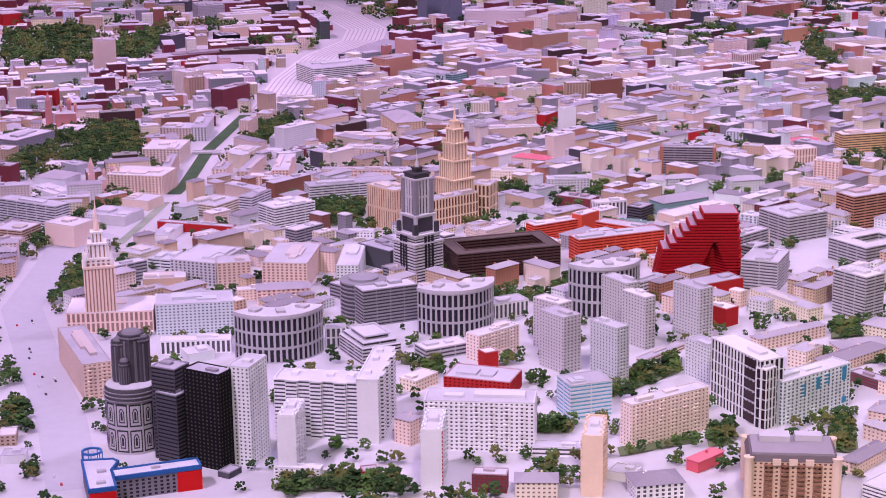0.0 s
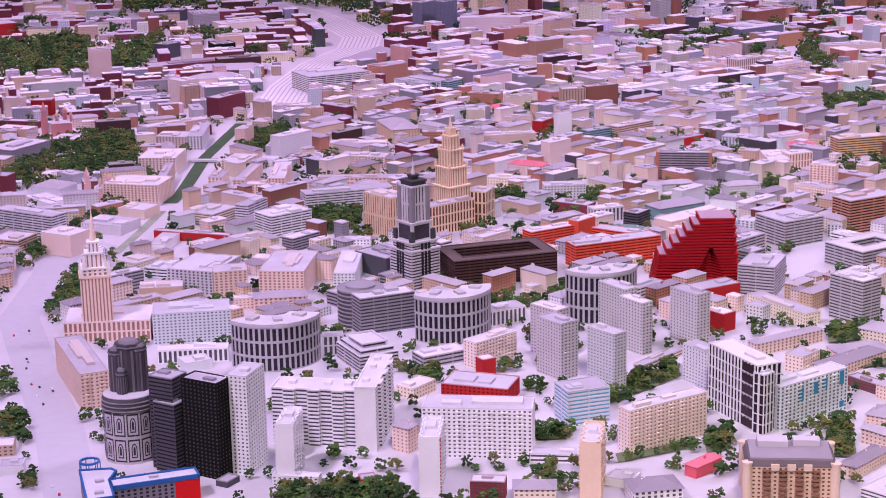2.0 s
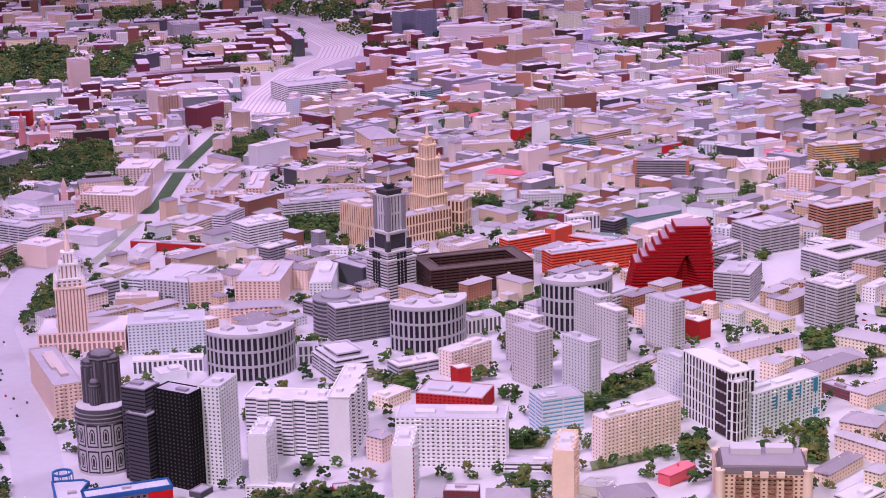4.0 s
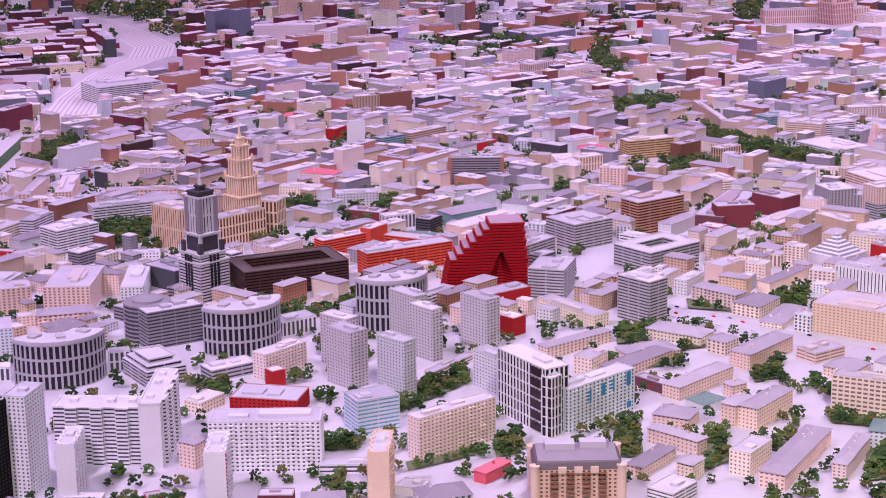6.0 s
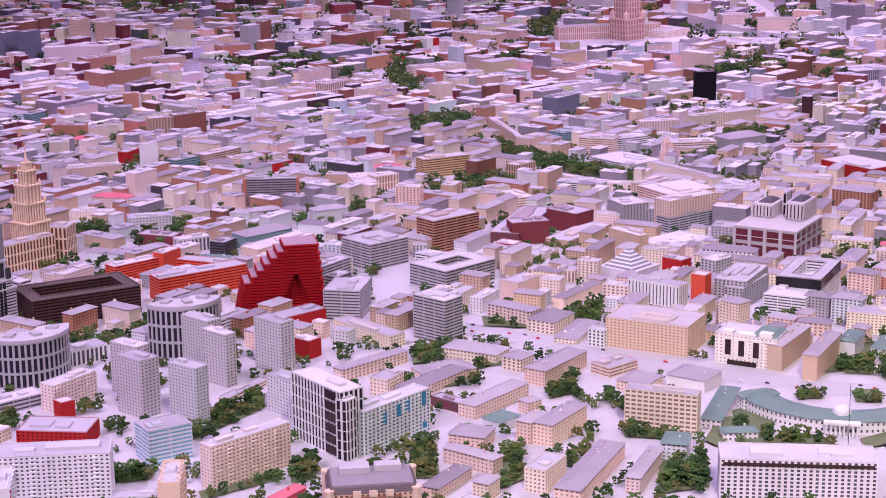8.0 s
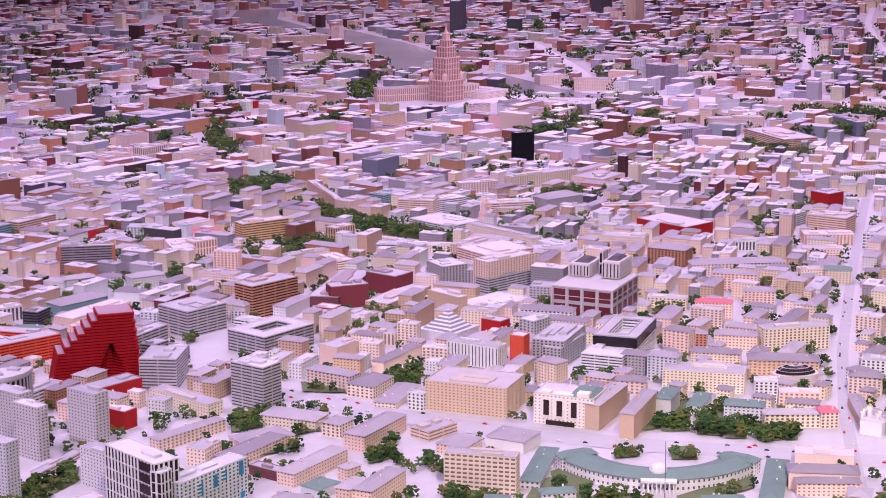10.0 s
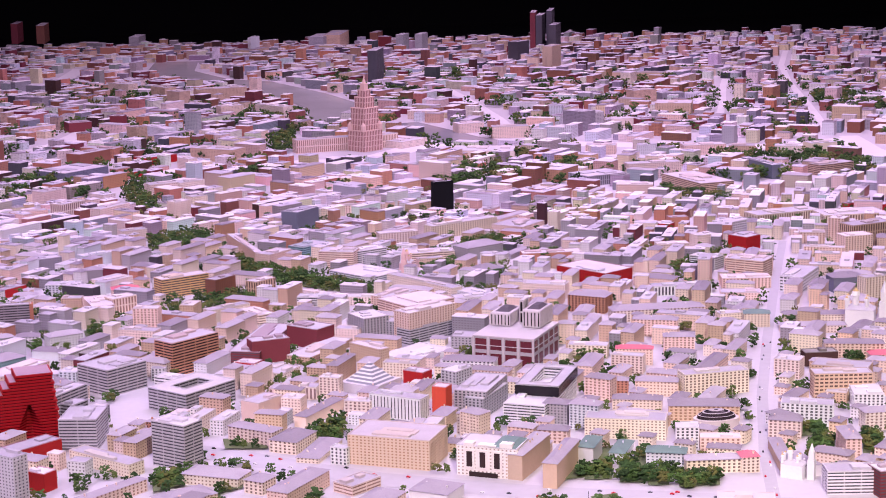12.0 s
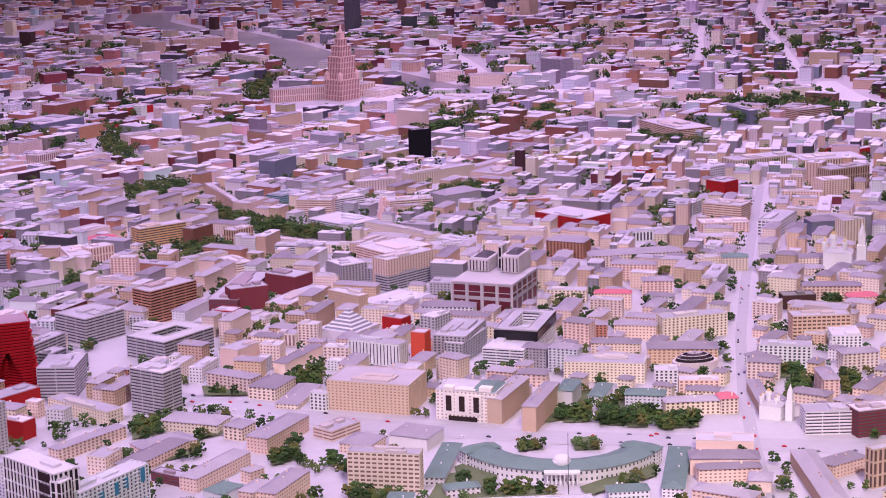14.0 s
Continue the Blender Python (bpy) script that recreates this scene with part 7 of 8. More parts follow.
grove([(0.27, 7.82), (0.55, 7.94), (0.52, 7.56), (0.30, 7.62)], 0.022, 0.030, True)
grove([(0.30, 6.55), (0.46, 6.63), (0.44, 6.31), (0.31, 6.31)], 0.022, 0.030, True)
grove([(-0.75, 6.98), (-0.58, 7.06), (-0.57, 6.90), (-0.73, 6.87)], 0.022, 0.030, True)
lawn([(-0.00, 6.18), (0.11, 6.22), (0.11, 6.08), (0.01, 6.05)])
grove([(-0.00, 6.18), (0.11, 6.22), (0.11, 6.08), (0.01, 6.05)], 0.020, 0.028, True)
lawn([(-0.35, 6.07), (-0.28, 6.13), (-0.28, 5.96), (-0.33, 5.94)])
grove([(-0.35, 6.07), (-0.28, 6.13), (-0.28, 5.96), (-0.33, 5.94)], 0.020, 0.028, True)
grove([(0.27, 7.86), (0.50, 7.93), (0.50, 7.62), (0.28, 7.59)], 0.022, 0.032, True)
lawn([(0.44, 6.63), (0.62, 6.66), (0.61, 6.47), (0.44, 6.45)])
grove([(0.44, 6.63), (0.62, 6.66), (0.61, 6.47), (0.44, 6.45)], 0.020, 0.030, True)
lawn([(0.30, 6.44), (0.36, 6.51), (0.36, 6.26), (0.30, 6.23)])
grove([(0.30, 6.44), (0.36, 6.51), (0.36, 6.26), (0.30, 6.23)], 0.020, 0.030, True)
lawn([(1.32, 7.03), (1.46, 7.07), (1.43, 6.86), (1.30, 6.85)])
grove([(1.32, 7.03), (1.46, 7.07), (1.43, 6.86), (1.30, 6.85)], 0.020, 0.030, True)
lawn([(0.93, 6.18), (1.00, 6.22), (0.98, 6.09), (0.92, 6.08)])
grove([(0.93, 6.18), (1.00, 6.22), (0.98, 6.09), (0.92, 6.08)], 0.018, 0.026, True)
lawn([(1.55, 7.36), (1.74, 7.41), (1.70, 7.22), (1.52, 7.18)])
grove([(1.55, 7.36), (1.74, 7.41), (1.70, 7.22), (1.52, 7.18)], 0.018, 0.028, True)
grove([(-2.64, 5.86), (-2.90, 6.48), (-2.75, 6.86), (-2.47, 6.79), (-2.25, 6.18), (-2.47, 5.95)], 0.022, 0.036, True)
grove([(-3.58, 8.08), (-4.08, 9.25), (-3.64, 9.38), (-3.22, 8.27)], 0.034, 0.050, True)
grove([(-3.08, 8.28), (-3.35, 8.99), (-3.26, 9.61), (-3.06, 8.81), (-2.99, 8.45)], 0.034, 0.050, True)
grove([(-3.71, 10.43), (-3.26, 10.85), (-3.12, 11.13), (-3.79, 11.11), (-3.99, 10.82)], 0.050, 0.060, True)
grove([(-2.98, 11.14), (-2.39, 11.15), (-2.26, 10.48), (-2.73, 10.73)], 0.050, 0.060, True)
grove([(-1.95, 4.39), (-2.00, 4.57), (-1.98, 4.87), (-1.81, 4.48), (-1.87, 4.41)], 0.018, 0.030, True)
grove([(-1.88, 4.88), (-1.76, 4.88), (-1.76, 4.73), (-1.80, 4.69)], 0.018, 0.030, True)
grove([(-2.21, 5.05), (-2.20, 5.19), (-2.06, 5.03), (-2.06, 4.92), (-2.14, 4.92)], 0.018, 0.030, True)
lawn([(-1.47, 5.59), (-1.44, 5.70), (-1.29, 5.65), (-1.26, 5.42), (-1.33, 5.33), (-1.42, 5.45)])
grove([(-1.47, 5.59), (-1.44, 5.70), (-1.29, 5.65), (-1.26, 5.42), (-1.33, 5.33), (-1.42, 5.45)], 0.020, 0.030, True)
grove([(-1.83, 3.95), (-1.79, 4.00), (-1.69, 3.80), (-1.75, 3.75)], 0.020, 0.030, True)
grove([(-1.69, 3.60), (-1.61, 3.74), (-1.52, 3.51), (-1.62, 3.43)], 0.020, 0.030, True)
lawn([(-0.96, 3.29), (-0.89, 3.35), (-0.73, 3.35), (-0.70, 3.26), (-0.96, 3.23)])
grove([(-0.96, 3.29), (-0.89, 3.35), (-0.73, 3.35), (-0.70, 3.26), (-0.96, 3.23)], 0.017, 0.028, True)
lawn([(-0.87, 4.10), (-0.79, 4.09), (-0.74, 4.03), (-0.86, 4.04)])
grove([(-0.87, 4.10), (-0.79, 4.09), (-0.74, 4.03), (-0.86, 4.04)], 0.018, 0.026, True)
lawn([(-0.90, 5.98), (-0.81, 5.99), (-0.77, 5.85), (-0.88, 5.79)])
grove([(-0.90, 5.98), (-0.81, 5.99), (-0.77, 5.85), (-0.88, 5.79)], 0.020, 0.026, True)
lawn([(-0.30, 3.56), (-0.13, 3.67), (-0.13, 3.62), (-0.29, 3.51)])
grove([(-0.30, 3.56), (-0.13, 3.67), (-0.13, 3.62), (-0.29, 3.51)], 0.017, 0.022, True)
lawn([(-0.12, 3.69), (-0.06, 3.69), (-0.06, 3.61), (-0.11, 3.59)])
grove([(-0.12, 3.69), (-0.06, 3.69), (-0.06, 3.61), (-0.11, 3.59)], 0.016, 0.034, True)
lawn([(-0.62, 4.64), (-0.53, 4.76), (-0.52, 4.69), (-0.66, 4.57), (-0.71, 4.58), (-0.73, 4.68)])
grove([(-0.62, 4.64), (-0.53, 4.76), (-0.52, 4.69), (-0.66, 4.57), (-0.71, 4.58), (-0.73, 4.68)], 0.017, 0.026, True)
lawn([(-0.37, 3.99), (-0.19, 4.18), (-0.19, 4.07), (-0.34, 3.86)])
grove([(-0.37, 3.99), (-0.19, 4.18), (-0.19, 4.07), (-0.34, 3.86)], 0.018, 0.028, True)
lawn([(-0.50, 3.67), (-0.40, 3.70), (-0.41, 3.63), (-0.49, 3.62)])
grove([(-0.50, 3.67), (-0.40, 3.70), (-0.41, 3.63), (-0.49, 3.62)], 0.018, 0.028, True)
lawn([(0.61, 7.31), (0.67, 7.13), (0.86, 6.83), (1.08, 6.53), (1.04, 6.46), (0.76, 6.73), (0.61, 7.01)])
grove([(0.61, 7.31), (0.67, 7.13), (0.86, 6.83), (1.08, 6.53), (1.04, 6.46), (0.76, 6.73), (0.61, 7.01)], 0.020, 0.032, True)
grove([(0.19, 9.26), (0.28, 9.42), (0.33, 8.85), (0.34, 8.51), (0.25, 8.50), (0.20, 8.90)], 0.024, 0.034, True)
grove([(0.26, 7.73), (0.39, 7.90), (0.51, 7.76), (0.52, 7.56), (0.28, 7.57)], 0.024, 0.034, True)
grove([(2.74, 8.50), (2.99, 8.15), (2.88, 8.01), (2.68, 8.34)], 0.030, 0.040, True)
grove([(3.37, 9.49), (3.81, 9.27), (3.77, 9.01), (3.36, 9.27)], 0.040, 0.050, True)
grove([(3.82, 9.15), (4.21, 8.95), (4.15, 8.82), (3.79, 8.99)], 0.040, 0.050, True)
grove([(1.36, 9.97), (1.79, 10.25), (1.77, 10.11), (1.38, 9.83)], 0.045, 0.040, True)
grove([(1.11, 10.91), (1.26, 11.13), (1.21, 10.43), (1.09, 10.35)], 0.030, 0.050, True)
lawn([(1.19, 4.37), (1.24, 4.48), (1.29, 4.49), (1.23, 4.23), (1.15, 4.22)])
grove([(1.19, 4.37), (1.24, 4.48), (1.29, 4.49), (1.23, 4.23), (1.15, 4.22)], 0.017, 0.027, True)
lawn([(1.30, 4.44), (1.37, 4.47), (1.29, 4.20), (1.22, 4.21)])
grove([(1.30, 4.44), (1.37, 4.47), (1.29, 4.20), (1.22, 4.21)], 0.017, 0.027, True)
lawn([(1.34, 4.32), (1.44, 4.40), (1.36, 4.15), (1.30, 4.17)])
grove([(1.34, 4.32), (1.44, 4.40), (1.36, 4.15), (1.30, 4.17)], 0.017, 0.027, True)
lawn([(1.40, 4.27), (1.48, 4.31), (1.41, 4.12), (1.36, 4.13)])
grove([(1.40, 4.27), (1.48, 4.31), (1.41, 4.12), (1.36, 4.13)], 0.017, 0.028, True)
lawn([(1.47, 4.24), (1.58, 4.24), (1.53, 4.09), (1.43, 4.10)])
grove([(1.47, 4.24), (1.58, 4.24), (1.53, 4.09), (1.43, 4.10)], 0.017, 0.028, True)
lawn([(1.93, 4.58), (2.01, 4.59), (1.94, 4.42), (1.87, 4.42)])
grove([(1.93, 4.58), (2.01, 4.59), (1.94, 4.42), (1.87, 4.42)], 0.017, 0.028, True)
lawn([(1.87, 4.37), (1.96, 4.40), (1.89, 4.24), (1.82, 4.23)])
grove([(1.87, 4.37), (1.96, 4.40), (1.89, 4.24), (1.82, 4.23)], 0.017, 0.028, True)
lawn([(2.05, 4.43), (2.12, 4.49), (2.01, 4.23), (1.96, 4.22)])
grove([(2.05, 4.43), (2.12, 4.49), (2.01, 4.23), (1.96, 4.22)], 0.017, 0.028, True)
lawn([(1.21, 3.79), (1.35, 3.87), (1.32, 3.78), (1.22, 3.73)])
grove([(1.21, 3.79), (1.35, 3.87), (1.32, 3.78), (1.22, 3.73)], 0.018, 0.028, True)
lawn([(0.89, 3.92), (0.98, 3.95), (0.96, 3.84), (0.88, 3.84)])
grove([(0.89, 3.92), (0.98, 3.95), (0.96, 3.84), (0.88, 3.84)], 0.018, 0.028, True)
lawn([(1.07, 4.07), (1.13, 4.07), (1.12, 4.03), (1.06, 4.03)])
grove([(1.07, 4.07), (1.13, 4.07), (1.12, 4.03), (1.06, 4.03)], 0.016, 0.026, True)
lawn([(1.20, 4.08), (1.27, 4.09), (1.25, 3.99), (1.19, 4.00)])
grove([(1.20, 4.08), (1.27, 4.09), (1.25, 3.99), (1.19, 4.00)], 0.016, 0.030, True)
lawn([(0.62, 3.90), (0.75, 3.89), (0.74, 3.78), (0.62, 3.81)])
grove([(0.62, 3.90), (0.75, 3.89), (0.74, 3.78), (0.62, 3.81)], 0.018, 0.028, True)
lawn([(0.67, 3.65), (0.78, 3.69), (0.75, 3.50), (0.64, 3.47)])
grove([(0.67, 3.65), (0.78, 3.69), (0.75, 3.50), (0.64, 3.47)], 0.018, 0.028, True)
lawn([(0.89, 3.96), (0.98, 4.02), (0.94, 3.75), (0.86, 3.74)])
grove([(0.89, 3.96), (0.98, 4.02), (0.94, 3.75), (0.86, 3.74)], 0.018, 0.028, True)
lawn([(0.95, 3.79), (1.08, 3.76), (1.07, 3.73), (0.95, 3.74)])
grove([(0.95, 3.79), (1.08, 3.76), (1.07, 3.73), (0.95, 3.74)], 0.018, 0.028, True)
lawn([(0.16, 3.80), (0.20, 3.79), (0.20, 3.59), (0.13, 3.60)])
grove([(0.16, 3.80), (0.20, 3.79), (0.20, 3.59), (0.13, 3.60)], 0.018, 0.028, True)
lawn([(0.33, 3.68), (0.38, 3.75), (0.38, 3.58), (0.32, 3.52)])
grove([(0.33, 3.68), (0.38, 3.75), (0.38, 3.58), (0.32, 3.52)], 0.018, 0.028, True)
lawn([(0.49, 4.19), (0.56, 4.23), (0.55, 4.12), (0.48, 4.08)])
grove([(0.49, 4.19), (0.56, 4.23), (0.55, 4.12), (0.48, 4.08)], 0.018, 0.026, True)
lawn([(0.37, 4.78), (0.49, 4.76), (0.48, 4.66), (0.37, 4.69)])
grove([(0.37, 4.78), (0.49, 4.76), (0.48, 4.66), (0.37, 4.69)], 0.018, 0.026, True)
lawn([(0.22, 4.29), (0.33, 4.35), (0.33, 4.23), (0.23, 4.18)])
grove([(0.22, 4.29), (0.33, 4.35), (0.33, 4.23), (0.23, 4.18)], 0.018, 0.026, True)
lawn([(0.33, 4.45), (0.39, 4.47), (0.39, 4.35), (0.33, 4.33)])
grove([(0.33, 4.45), (0.39, 4.47), (0.39, 4.35), (0.33, 4.33)], 0.018, 0.026, True)
lawn([(0.17, 4.48), (0.24, 4.54), (0.25, 4.41), (0.17, 4.37)])
grove([(0.17, 4.48), (0.24, 4.54), (0.25, 4.41), (0.17, 4.37)], 0.018, 0.026, True)
lawn([(0.60, 4.79), (0.70, 4.84), (0.69, 4.72), (0.61, 4.68)])
grove([(0.60, 4.79), (0.70, 4.84), (0.69, 4.72), (0.61, 4.68)], 0.018, 0.028, True)
take_area(BARE)
lawn([(0.92, 3.74), (0.97, 3.81), (1.05, 3.78), (1.07, 3.72), (1.11, 3.70), (1.12, 3.67), (0.91, 3.71)])
grove([(0.92, 3.74), (0.97, 3.81), (1.05, 3.78), (1.07, 3.72), (1.11, 3.70), (1.12, 3.67), (0.91, 3.71)], 0.022, 0.024, True, 0.7)
lawn([(1.13, 3.75), (1.24, 3.81), (1.28, 3.85), (1.34, 3.86), (1.31, 3.79), (1.24, 3.74), (1.13, 3.69)])
grove([(1.13, 3.75), (1.24, 3.81), (1.28, 3.85), (1.34, 3.86), (1.31, 3.79), (1.24, 3.74), (1.13, 3.69)], 0.022, 0.024, True, 0.7)
lawn([(0.79, 3.77), (0.85, 3.91), (0.90, 3.92), (0.86, 3.79), (0.81, 3.73)])
grove([(0.79, 3.77), (0.85, 3.91), (0.90, 3.92), (0.86, 3.79), (0.81, 3.73)], 0.022, 0.024, True, 0.7)
lawn([(0.90, 3.86), (0.96, 4.01), (0.97, 3.99), (0.98, 3.89), (0.92, 3.77)])
grove([(0.90, 3.86), (0.96, 4.01), (0.97, 3.99), (0.98, 3.89), (0.92, 3.77)], 0.022, 0.024, True, 0.7)
take_area([(-2.01, 4.36), (-1.91, 4.37), (-1.58, 3.77), (-1.33, 3.18), (-1.50, 3.16)])
take_area([(1.13, 4.31), (1.39, 4.25), (1.68, 4.16), (1.61, 3.99), (1.07, 4.13)])
take_area([(1.10, 9.83), (1.21, 10.76), (1.86, 10.64), (1.75, 9.88)])
take_area([(0.10, 5.28), (0.19, 5.29), (0.19, 4.90), (0.08, 4.91)])

# the ordinary blocks
KINDS = [("peach", "g", "h"), ("peach", "g", "f"), ("pinkwhite", "g", "h"), ("pinkwhite", "g", "f"), ("cream", "g", "h"), ("cream", "g", "f"), ("white", "g", "f"), ("ochre", "g", "h"),
         ("white", "b", "f"), ("grey", "b", "f"), ("tan", "g", "f"), ("white", "g", "h"), ("ice", "g", "f"), ("grey", "g", "h"), ("tan", "g", "h"), ("rust", "g", "h"), ("steel", "b", "f"), ("pinkwhite", "g", "h")]
WARM_KINDS = [("peach", "g", "h"), ("peach", "g", "f"), ("cream", "g", "h"), ("cream", "g", "f"), ("ochre", "g", "h"), ("pinkwhite", "g", "h"), ("white", "g", "f"), ("cream", "g", "h"), ("tan", "g", "h"), ("steel", "b", "f"), ("white", "g", "h")]
# far wall colours, kept dark partly to paint in walls shaded under overhead light
FAR_KINDS = [("tan", "g", "f"), ("maroon", "g", "f"), ("grey", "g", "f"), ("rust", "g", "f"), ("brown", "g", "f"), ("steel", "g", "f"), ("brown", "g", "f"), ("tan", "g", "h"), ("dark", "b", "f"), ("rust", "g", "f"), ("steel", "b", "f"), ("umber", "g", "f")]
FORM = {"gh": "town_house", "gf": "city_block", "bf": "office_block"}
SHADE = {"pinkwhite": "pink", "ice": "pale", "maroon": "dark"}


def turn_at(x, y):
    return 52 + 22 * noise.noise((x * 0.5, y * 0.4, 3.1)) + (-30 if x < -2.2 else 0)


def kind_at(x, y):
    if x < -1.3 and 7.2 < y < 11 and RND.random() < 0.4:  # the workshops by the rail yard
        return RND.choice((("maroon", "g", "f"), ("maroon", "g", "f"), ("tan", "g", "f")))
    r = math.hypot(x, y)
    if r > (7.2 if x > 0.5 else 5.2) and RND.random() < min(0.72, max(0.15, (r - 6.5) * 0.11 + 0.6 * noise.noise((x * 1.1, y * 0.9, 5.0)))):
        return RND.choice(FAR_KINDS)
    return RND.choice(WARM_KINDS if x > 0.7 and r < 7 else KINDS if r > 4.6 else KINDS[:9])


LOW_QUARTER = [(1.15, 7.05), (1.80, 7.05), (1.95, 8.18), (1.40, 8.18)]


def put(made, x, y, w, d, h, rot, kind):
    if inside(LOW_QUARTER, x, y):
        h *= 0.55
    if x > 1.0 and math.hypot(x, y) < 5.7:
        h = min(h, 0.036)
        kind = kind if kind[2] == "h" else ("peach", "g", "h")
    r = math.hypot(x, y)
    if r < 7.7:
        name = SHADE.get(kind[0], kind[0]) + "_" + FORM[kind[1] + kind[2]]
        building(name, x, y, w, d, h, rot, *kind, group=name.replace("_", " ") + " rows", detail=r < 5.4)
    else:
        take(x, y, w, d, radians(rot))
        made.append((x, y, w, d, h, rot, kind))


def somewhere(r0, r1):
    a, r = radians(RND.uniform(-27.0, 28.5)), math.sqrt(RND.uniform(r0 * r0, r1 * r1))
    return r * math.sin(a), r * math.cos(a), r


def past_edge(x, y):
    return y > 18.3 - 0.16 * (x - 3)


def yards(count, r0, r1, long, deep, thick, heights, gap):
    """Blocks of wings round a yard, each wing a house of its own."""
    made = []
    for _ in range(count):
        x, y, r = somewhere(r0, r1)
        w, d, t = RND.uniform(*long), RND.uniform(*deep), RND.uniform(*thick)
        rot = turn_at(x, y) + RND.uniform(-3, 3)
        if past_edge(x, y) or inside(FOREGROUND, x, y) or not free(x, y, w, d, radians(rot), gap):
            continue
        c, s = math.cos(radians(rot)), math.sin(radians(rot))
        base = RND.uniform(*heights)
        kind = kind_at(x, y)
        cut = RND.uniform(0.35, 0.65)
        wings = [(0, -(d - t) / 2, w, t), (0, (d - t) / 2, w * cut, t), (-(w - t) / 2, 0, t, d - 2 * t - 0.004), ((w - t) / 2, 0, t, (d - 2 * t - 0.004) * RND.uniform(0.6, 1))]
        wings = [q for q in wings if RND.random() < 0.88 and min(q[2], q[3]) > 0.02]
        if len(wings) > 2 and RND.random() < 0.6 and w > 0.16:  # the long front is two houses
            a = wings.pop(0)
            k = RND.uniform(0.35, 0.65)
            wings += [(a[0] - a[2] * (1 - k) / 2, a[1], a[2] * k - 0.002, a[3]), (a[0] + a[2] * k / 2, a[1], a[2] * (1 - k) - 0.002, a[3])]
        for ox, oy, ww, dd in wings:
            if RND.random() < 0.45:
                kind = kind_at(x, y)
            put(made, x + c * ox - s * oy, y + s * ox + c * oy, ww, dd, base * RND.uniform(0.75, 1.2), rot, kind)
        if r < 9 and d - 2 * t > 0.03:
            for q in range(RND.randint(2, 7)):
                u, v = RND.uniform(-0.3, 0.3) * (w - 2 * t), RND.uniform(-0.3, 0.3) * (d - 2 * t)
                plant(x + c * u - s * v, y + s * u + c * v, RND.uniform(0.02, 0.034), True)
        if min(w, d) - 2 * t > 0.05 and RND.random() < 0.45:
            take(x, y, w - 2 * t - 0.03, d - 2 * t - 0.03, radians(rot), 0.0)
    return made


def bars(count, r0, r1, long, deep, heights, gap):
    made = []
    for _ in range(count):
        x, y, r = somewhere(r0, r1)
        w, d = RND.uniform(*long), RND.uniform(*deep)
        rot = turn_at(x, y) + RND.choice((0, 90)) + RND.uniform(-3, 3)
        if past_edge(x, y) or inside(FOREGROUND, x, y) or not free(x, y, w, d, radians(rot), gap):
            continue
        put(made, x, y, w, d, RND.uniform(*heights) * (1 if RND.random() < 0.94 or r < 5.6 else 1.8), rot, kind_at(x, y))
    return made


def far_city(name, items, label):
    """All the far blocks of one district, past counting."""
    wall, roof = Geo(), Geo()
    for x, y, w, d, h, rot, kind in items:
        rot = radians(rot)
        paint = tuple(min(0.85, c * RND.uniform(0.8, 1.08)) for c in PAINT[kind[0]])
        # flat roofs lightened by 1.28: overhead light put into their colour
        rt = tuple(min(0.8, 1.28 * c) for c in RND.choice(ROOFS)) if kind[2] == "f" or RND.random() < 0.5 else RND.choice(HIPS)
        wall.box(x, y, w, d, 0, h, rot, top=False, tint=paint, uv=(0.0115, 0.0088))
        roof.box(x, y, w * 1.01, d * 1.01, h, h + 0.0025, rot, tint=rt)
        if RND.random() < 0.5:
            roof.box(x + RND.uniform(-0.2, 0.2) * w * math.cos(rot), y + RND.uniform(-0.2, 0.2) * w * math.sin(rot), w * 0.25, d * 0.5, h + 0.0025, h + 0.008, rot, tint=rt)
    ob = tagged(thing(name, 0, 0, 0, label, "city district"), kind="stuff")
    tagged(wall.build("wall", SMALLWIN, ob), kind="stuff")
    tagged(roof.build("roof", ROOF, ob), kind="stuff")


far = yards(7000, 4.0, 8.8, (0.18, 0.30), (0.13, 0.22), (0.038, 0.050), (0.036, 0.062), 0.006)
far += yards(9000, 3.8, 8.8, (0.11, 0.18), (0.10, 0.15), (0.034, 0.046), (0.036, 0.066), 0.005)
far += bars(12000, 3.05, 8.8, (0.10, 0.17), (0.038, 0.054), (0.032, 0.062), 0.005)
far += bars(14000, 3.5, 8.8, (0.06, 0.10), (0.036, 0.052), (0.030, 0.062), 0.004)
far += bars(15000, 4.2, 8.8, (0.034, 0.06), (0.028, 0.040), (0.022, 0.054), 0.003)
far += yards(3500, 8.4, 19.3, (0.16, 0.28), (0.15, 0.24), (0.05, 0.065), (0.034, 0.066), 0.012)
far += bars(10000, 8.4, 19.3, (0.10, 0.20), (0.05, 0.09), (0.03, 0.07), 0.010)
far += bars(24000, 8.4, 19.3, (0.05, 0.11), (0.045, 0.08), (0.028, 0.082), 0.008)
far_city("far_district", far, "far dense pale blocks of the model city")

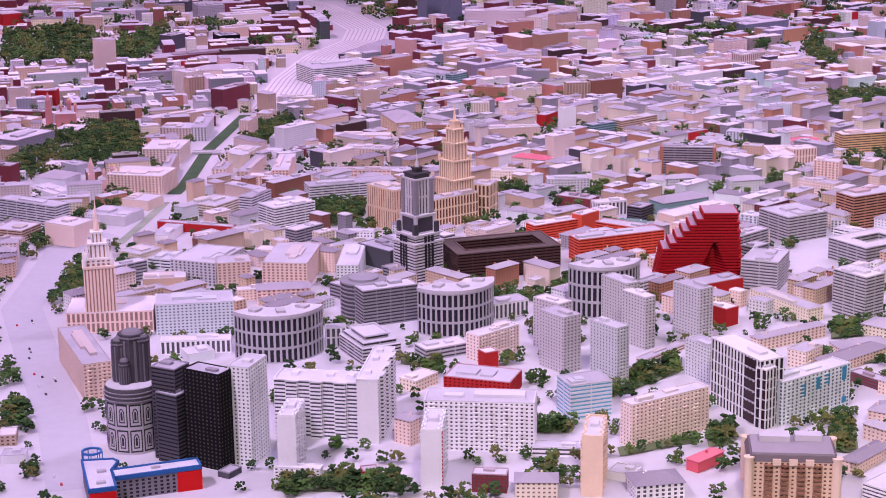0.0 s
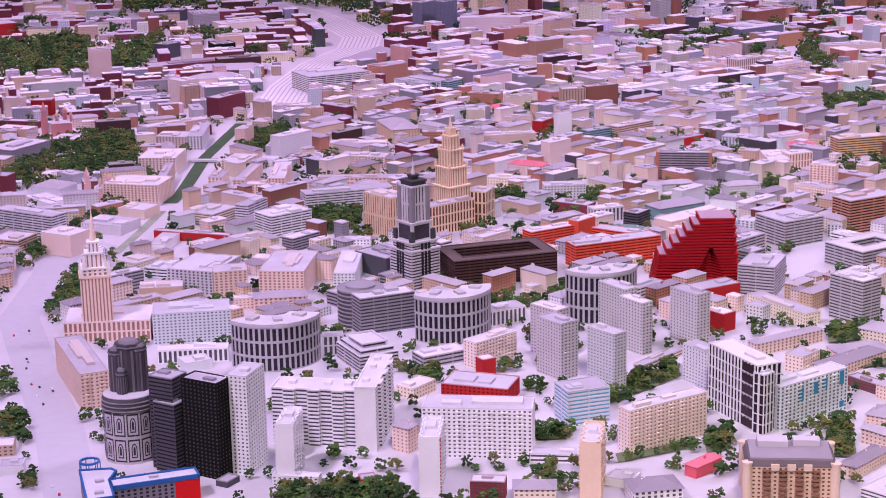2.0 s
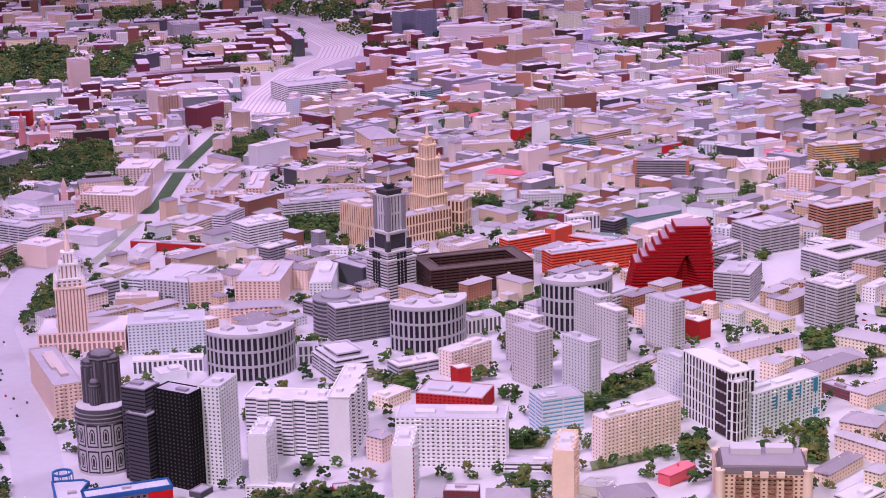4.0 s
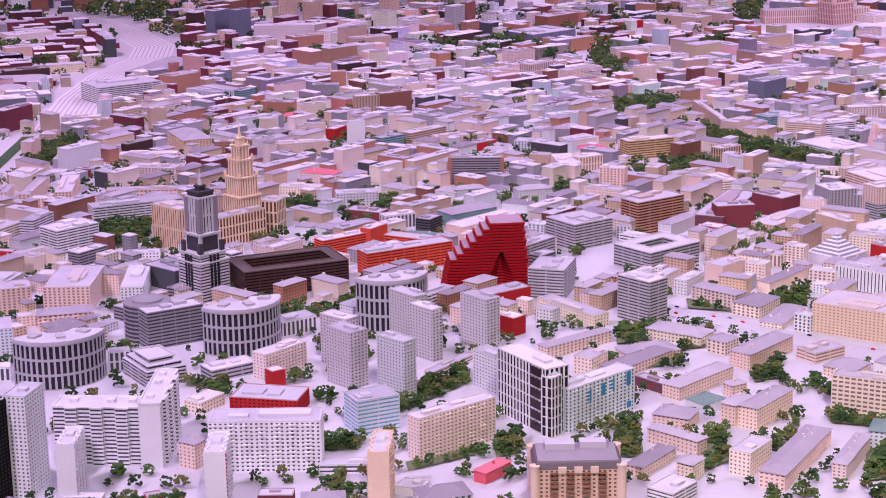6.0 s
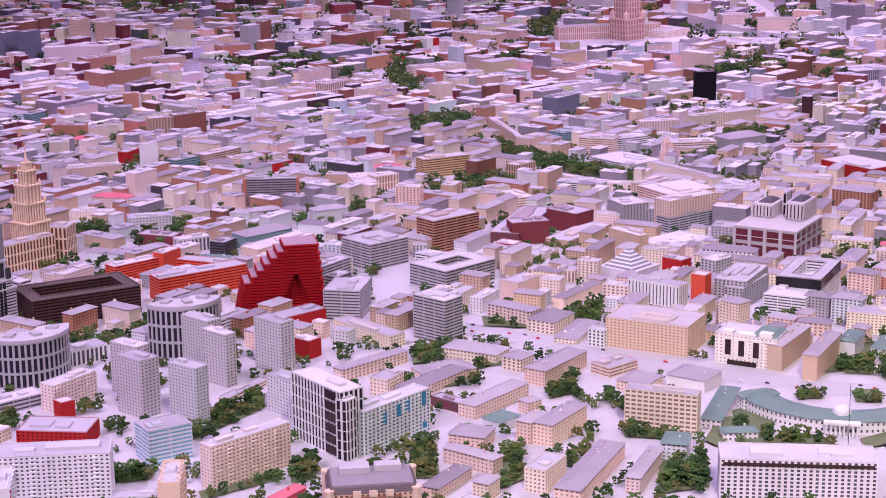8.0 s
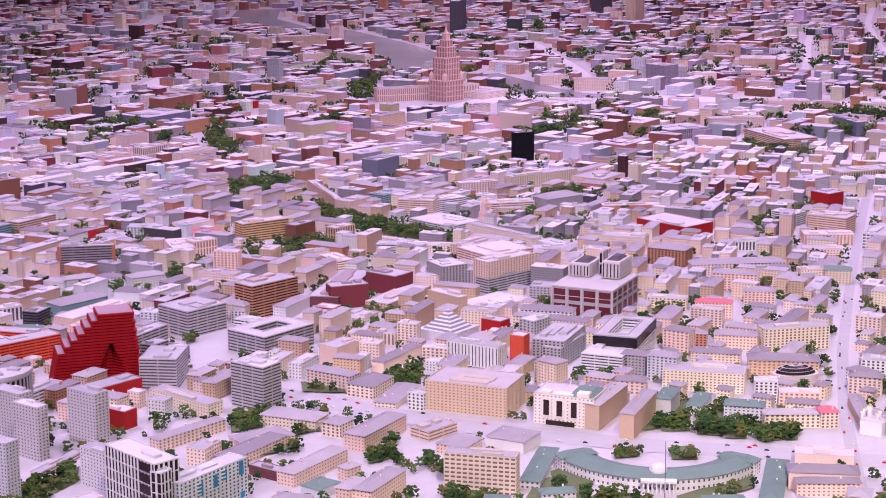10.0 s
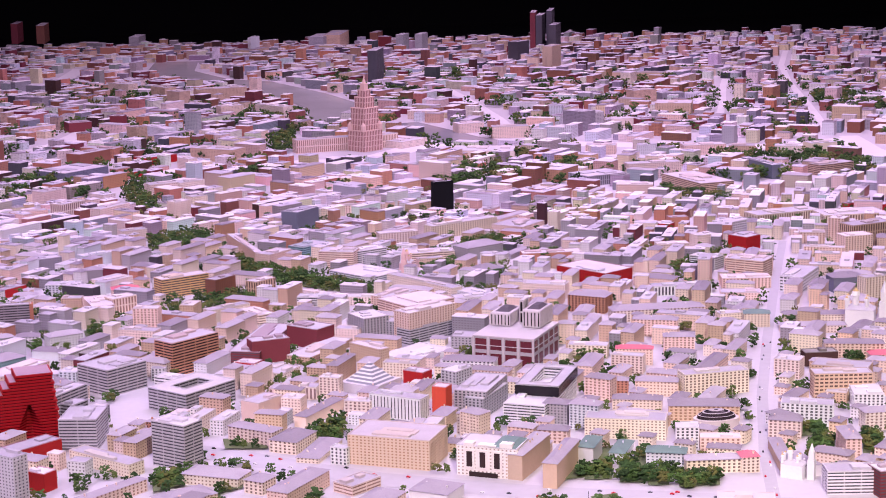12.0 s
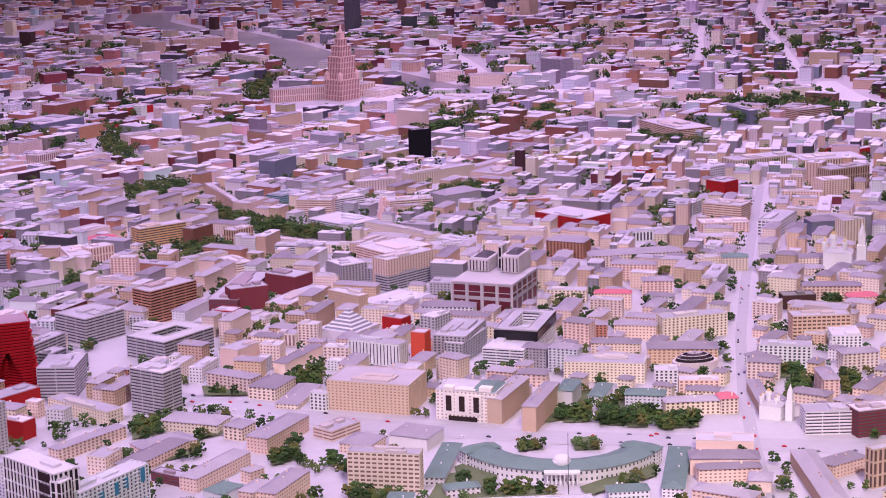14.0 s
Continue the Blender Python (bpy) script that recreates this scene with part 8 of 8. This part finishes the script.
# yard and street trees
for _ in range(1500):
    x, y, r = somewhere(3.0, 5.4)
    for q in range(RND.randint(1, 5)):
        px, py = x + RND.gauss(0, 0.02), y + RND.gauss(0, 0.02)
        if free(px, py, 0.008, 0.008, 0, 0.001):
            plant(px, py, RND.uniform(0.016, 0.034), True)
for k in range(17000):
    x, y, r = somewhere(5.4, 15.0 if k < 9000 else 8.3)
    if (free(x, y, 0.012, 0.012, 0, 0.0) and (r < 8.5 or RND.random() < 0.3)) or (r > 8 and noise.noise((x * 0.9, y * 0.7, 8.0)) > 0.33 and RND.random() < 0.7 and not on_ribbon(x, y)):
        for q in range(RND.randint(1, 4 + int(r > 9) * 3)):
            px, py = x + RND.gauss(0, 0.02 + 0.003 * r), y + RND.gauss(0, 0.02 + 0.003 * r)
            if (r > 9 and not on_ribbon(px, py)) or free(px, py, 0.01, 0.01, 0, 0.0):
                plant(px, py, RND.uniform(0.022, 0.042) + (0.02 if r > 9 else 0), False)

single = sorted((t for t in TREES if t[3]), key=lambda t: math.hypot(t[0], t[1]))[:300]
kept = set(id(t) for t in single)
for i, t in enumerate(single):
    if i < 6:
        FIRST[i].matrix_world = t[4]
    else:
        c = copy_thing(FIRST[i % 6], Matrix.Identity(4))
        c.matrix_world = t[4]
woods = Geo()
V = [np.array(c.v) for c in CROWNS]
count, vv, ff, tt = 0, [], [], []
for t in TREES:
    if id(t) in kept:
        continue
    k = RND.randrange(6)
    m = np.array(t[4])
    step = 1 if math.hypot(t[0], t[1]) < 6 else 2
    faces = CROWNS[k].f[:: 1]
    if step == 2:
        faces = [f for n, f in enumerate(CROWNS[k].f) if (n // 8) % 2 == 0]
        m = m @ np.diag((1.15, 1.15, 1.05, 1))
    vv.append(V[k] @ m[:3, :3].T + m[:3, 3])
    ff += [tuple(i + count for i in f) for f in faces]
    tt += [CROWNS[k].t[0]] * len(faces)
    count += len(V[k])
woods.v, woods.f, woods.t = np.concatenate(vv).tolist(), ff, tt
woods.uv = [(0.0, 0.0)] * sum(len(f) for f in ff)
ob = woods.build("foam_trees", LEAF, None, "massed dark green foam trees of the model's parks and streets")
tagged(ob, category="trees", kind="stuff")
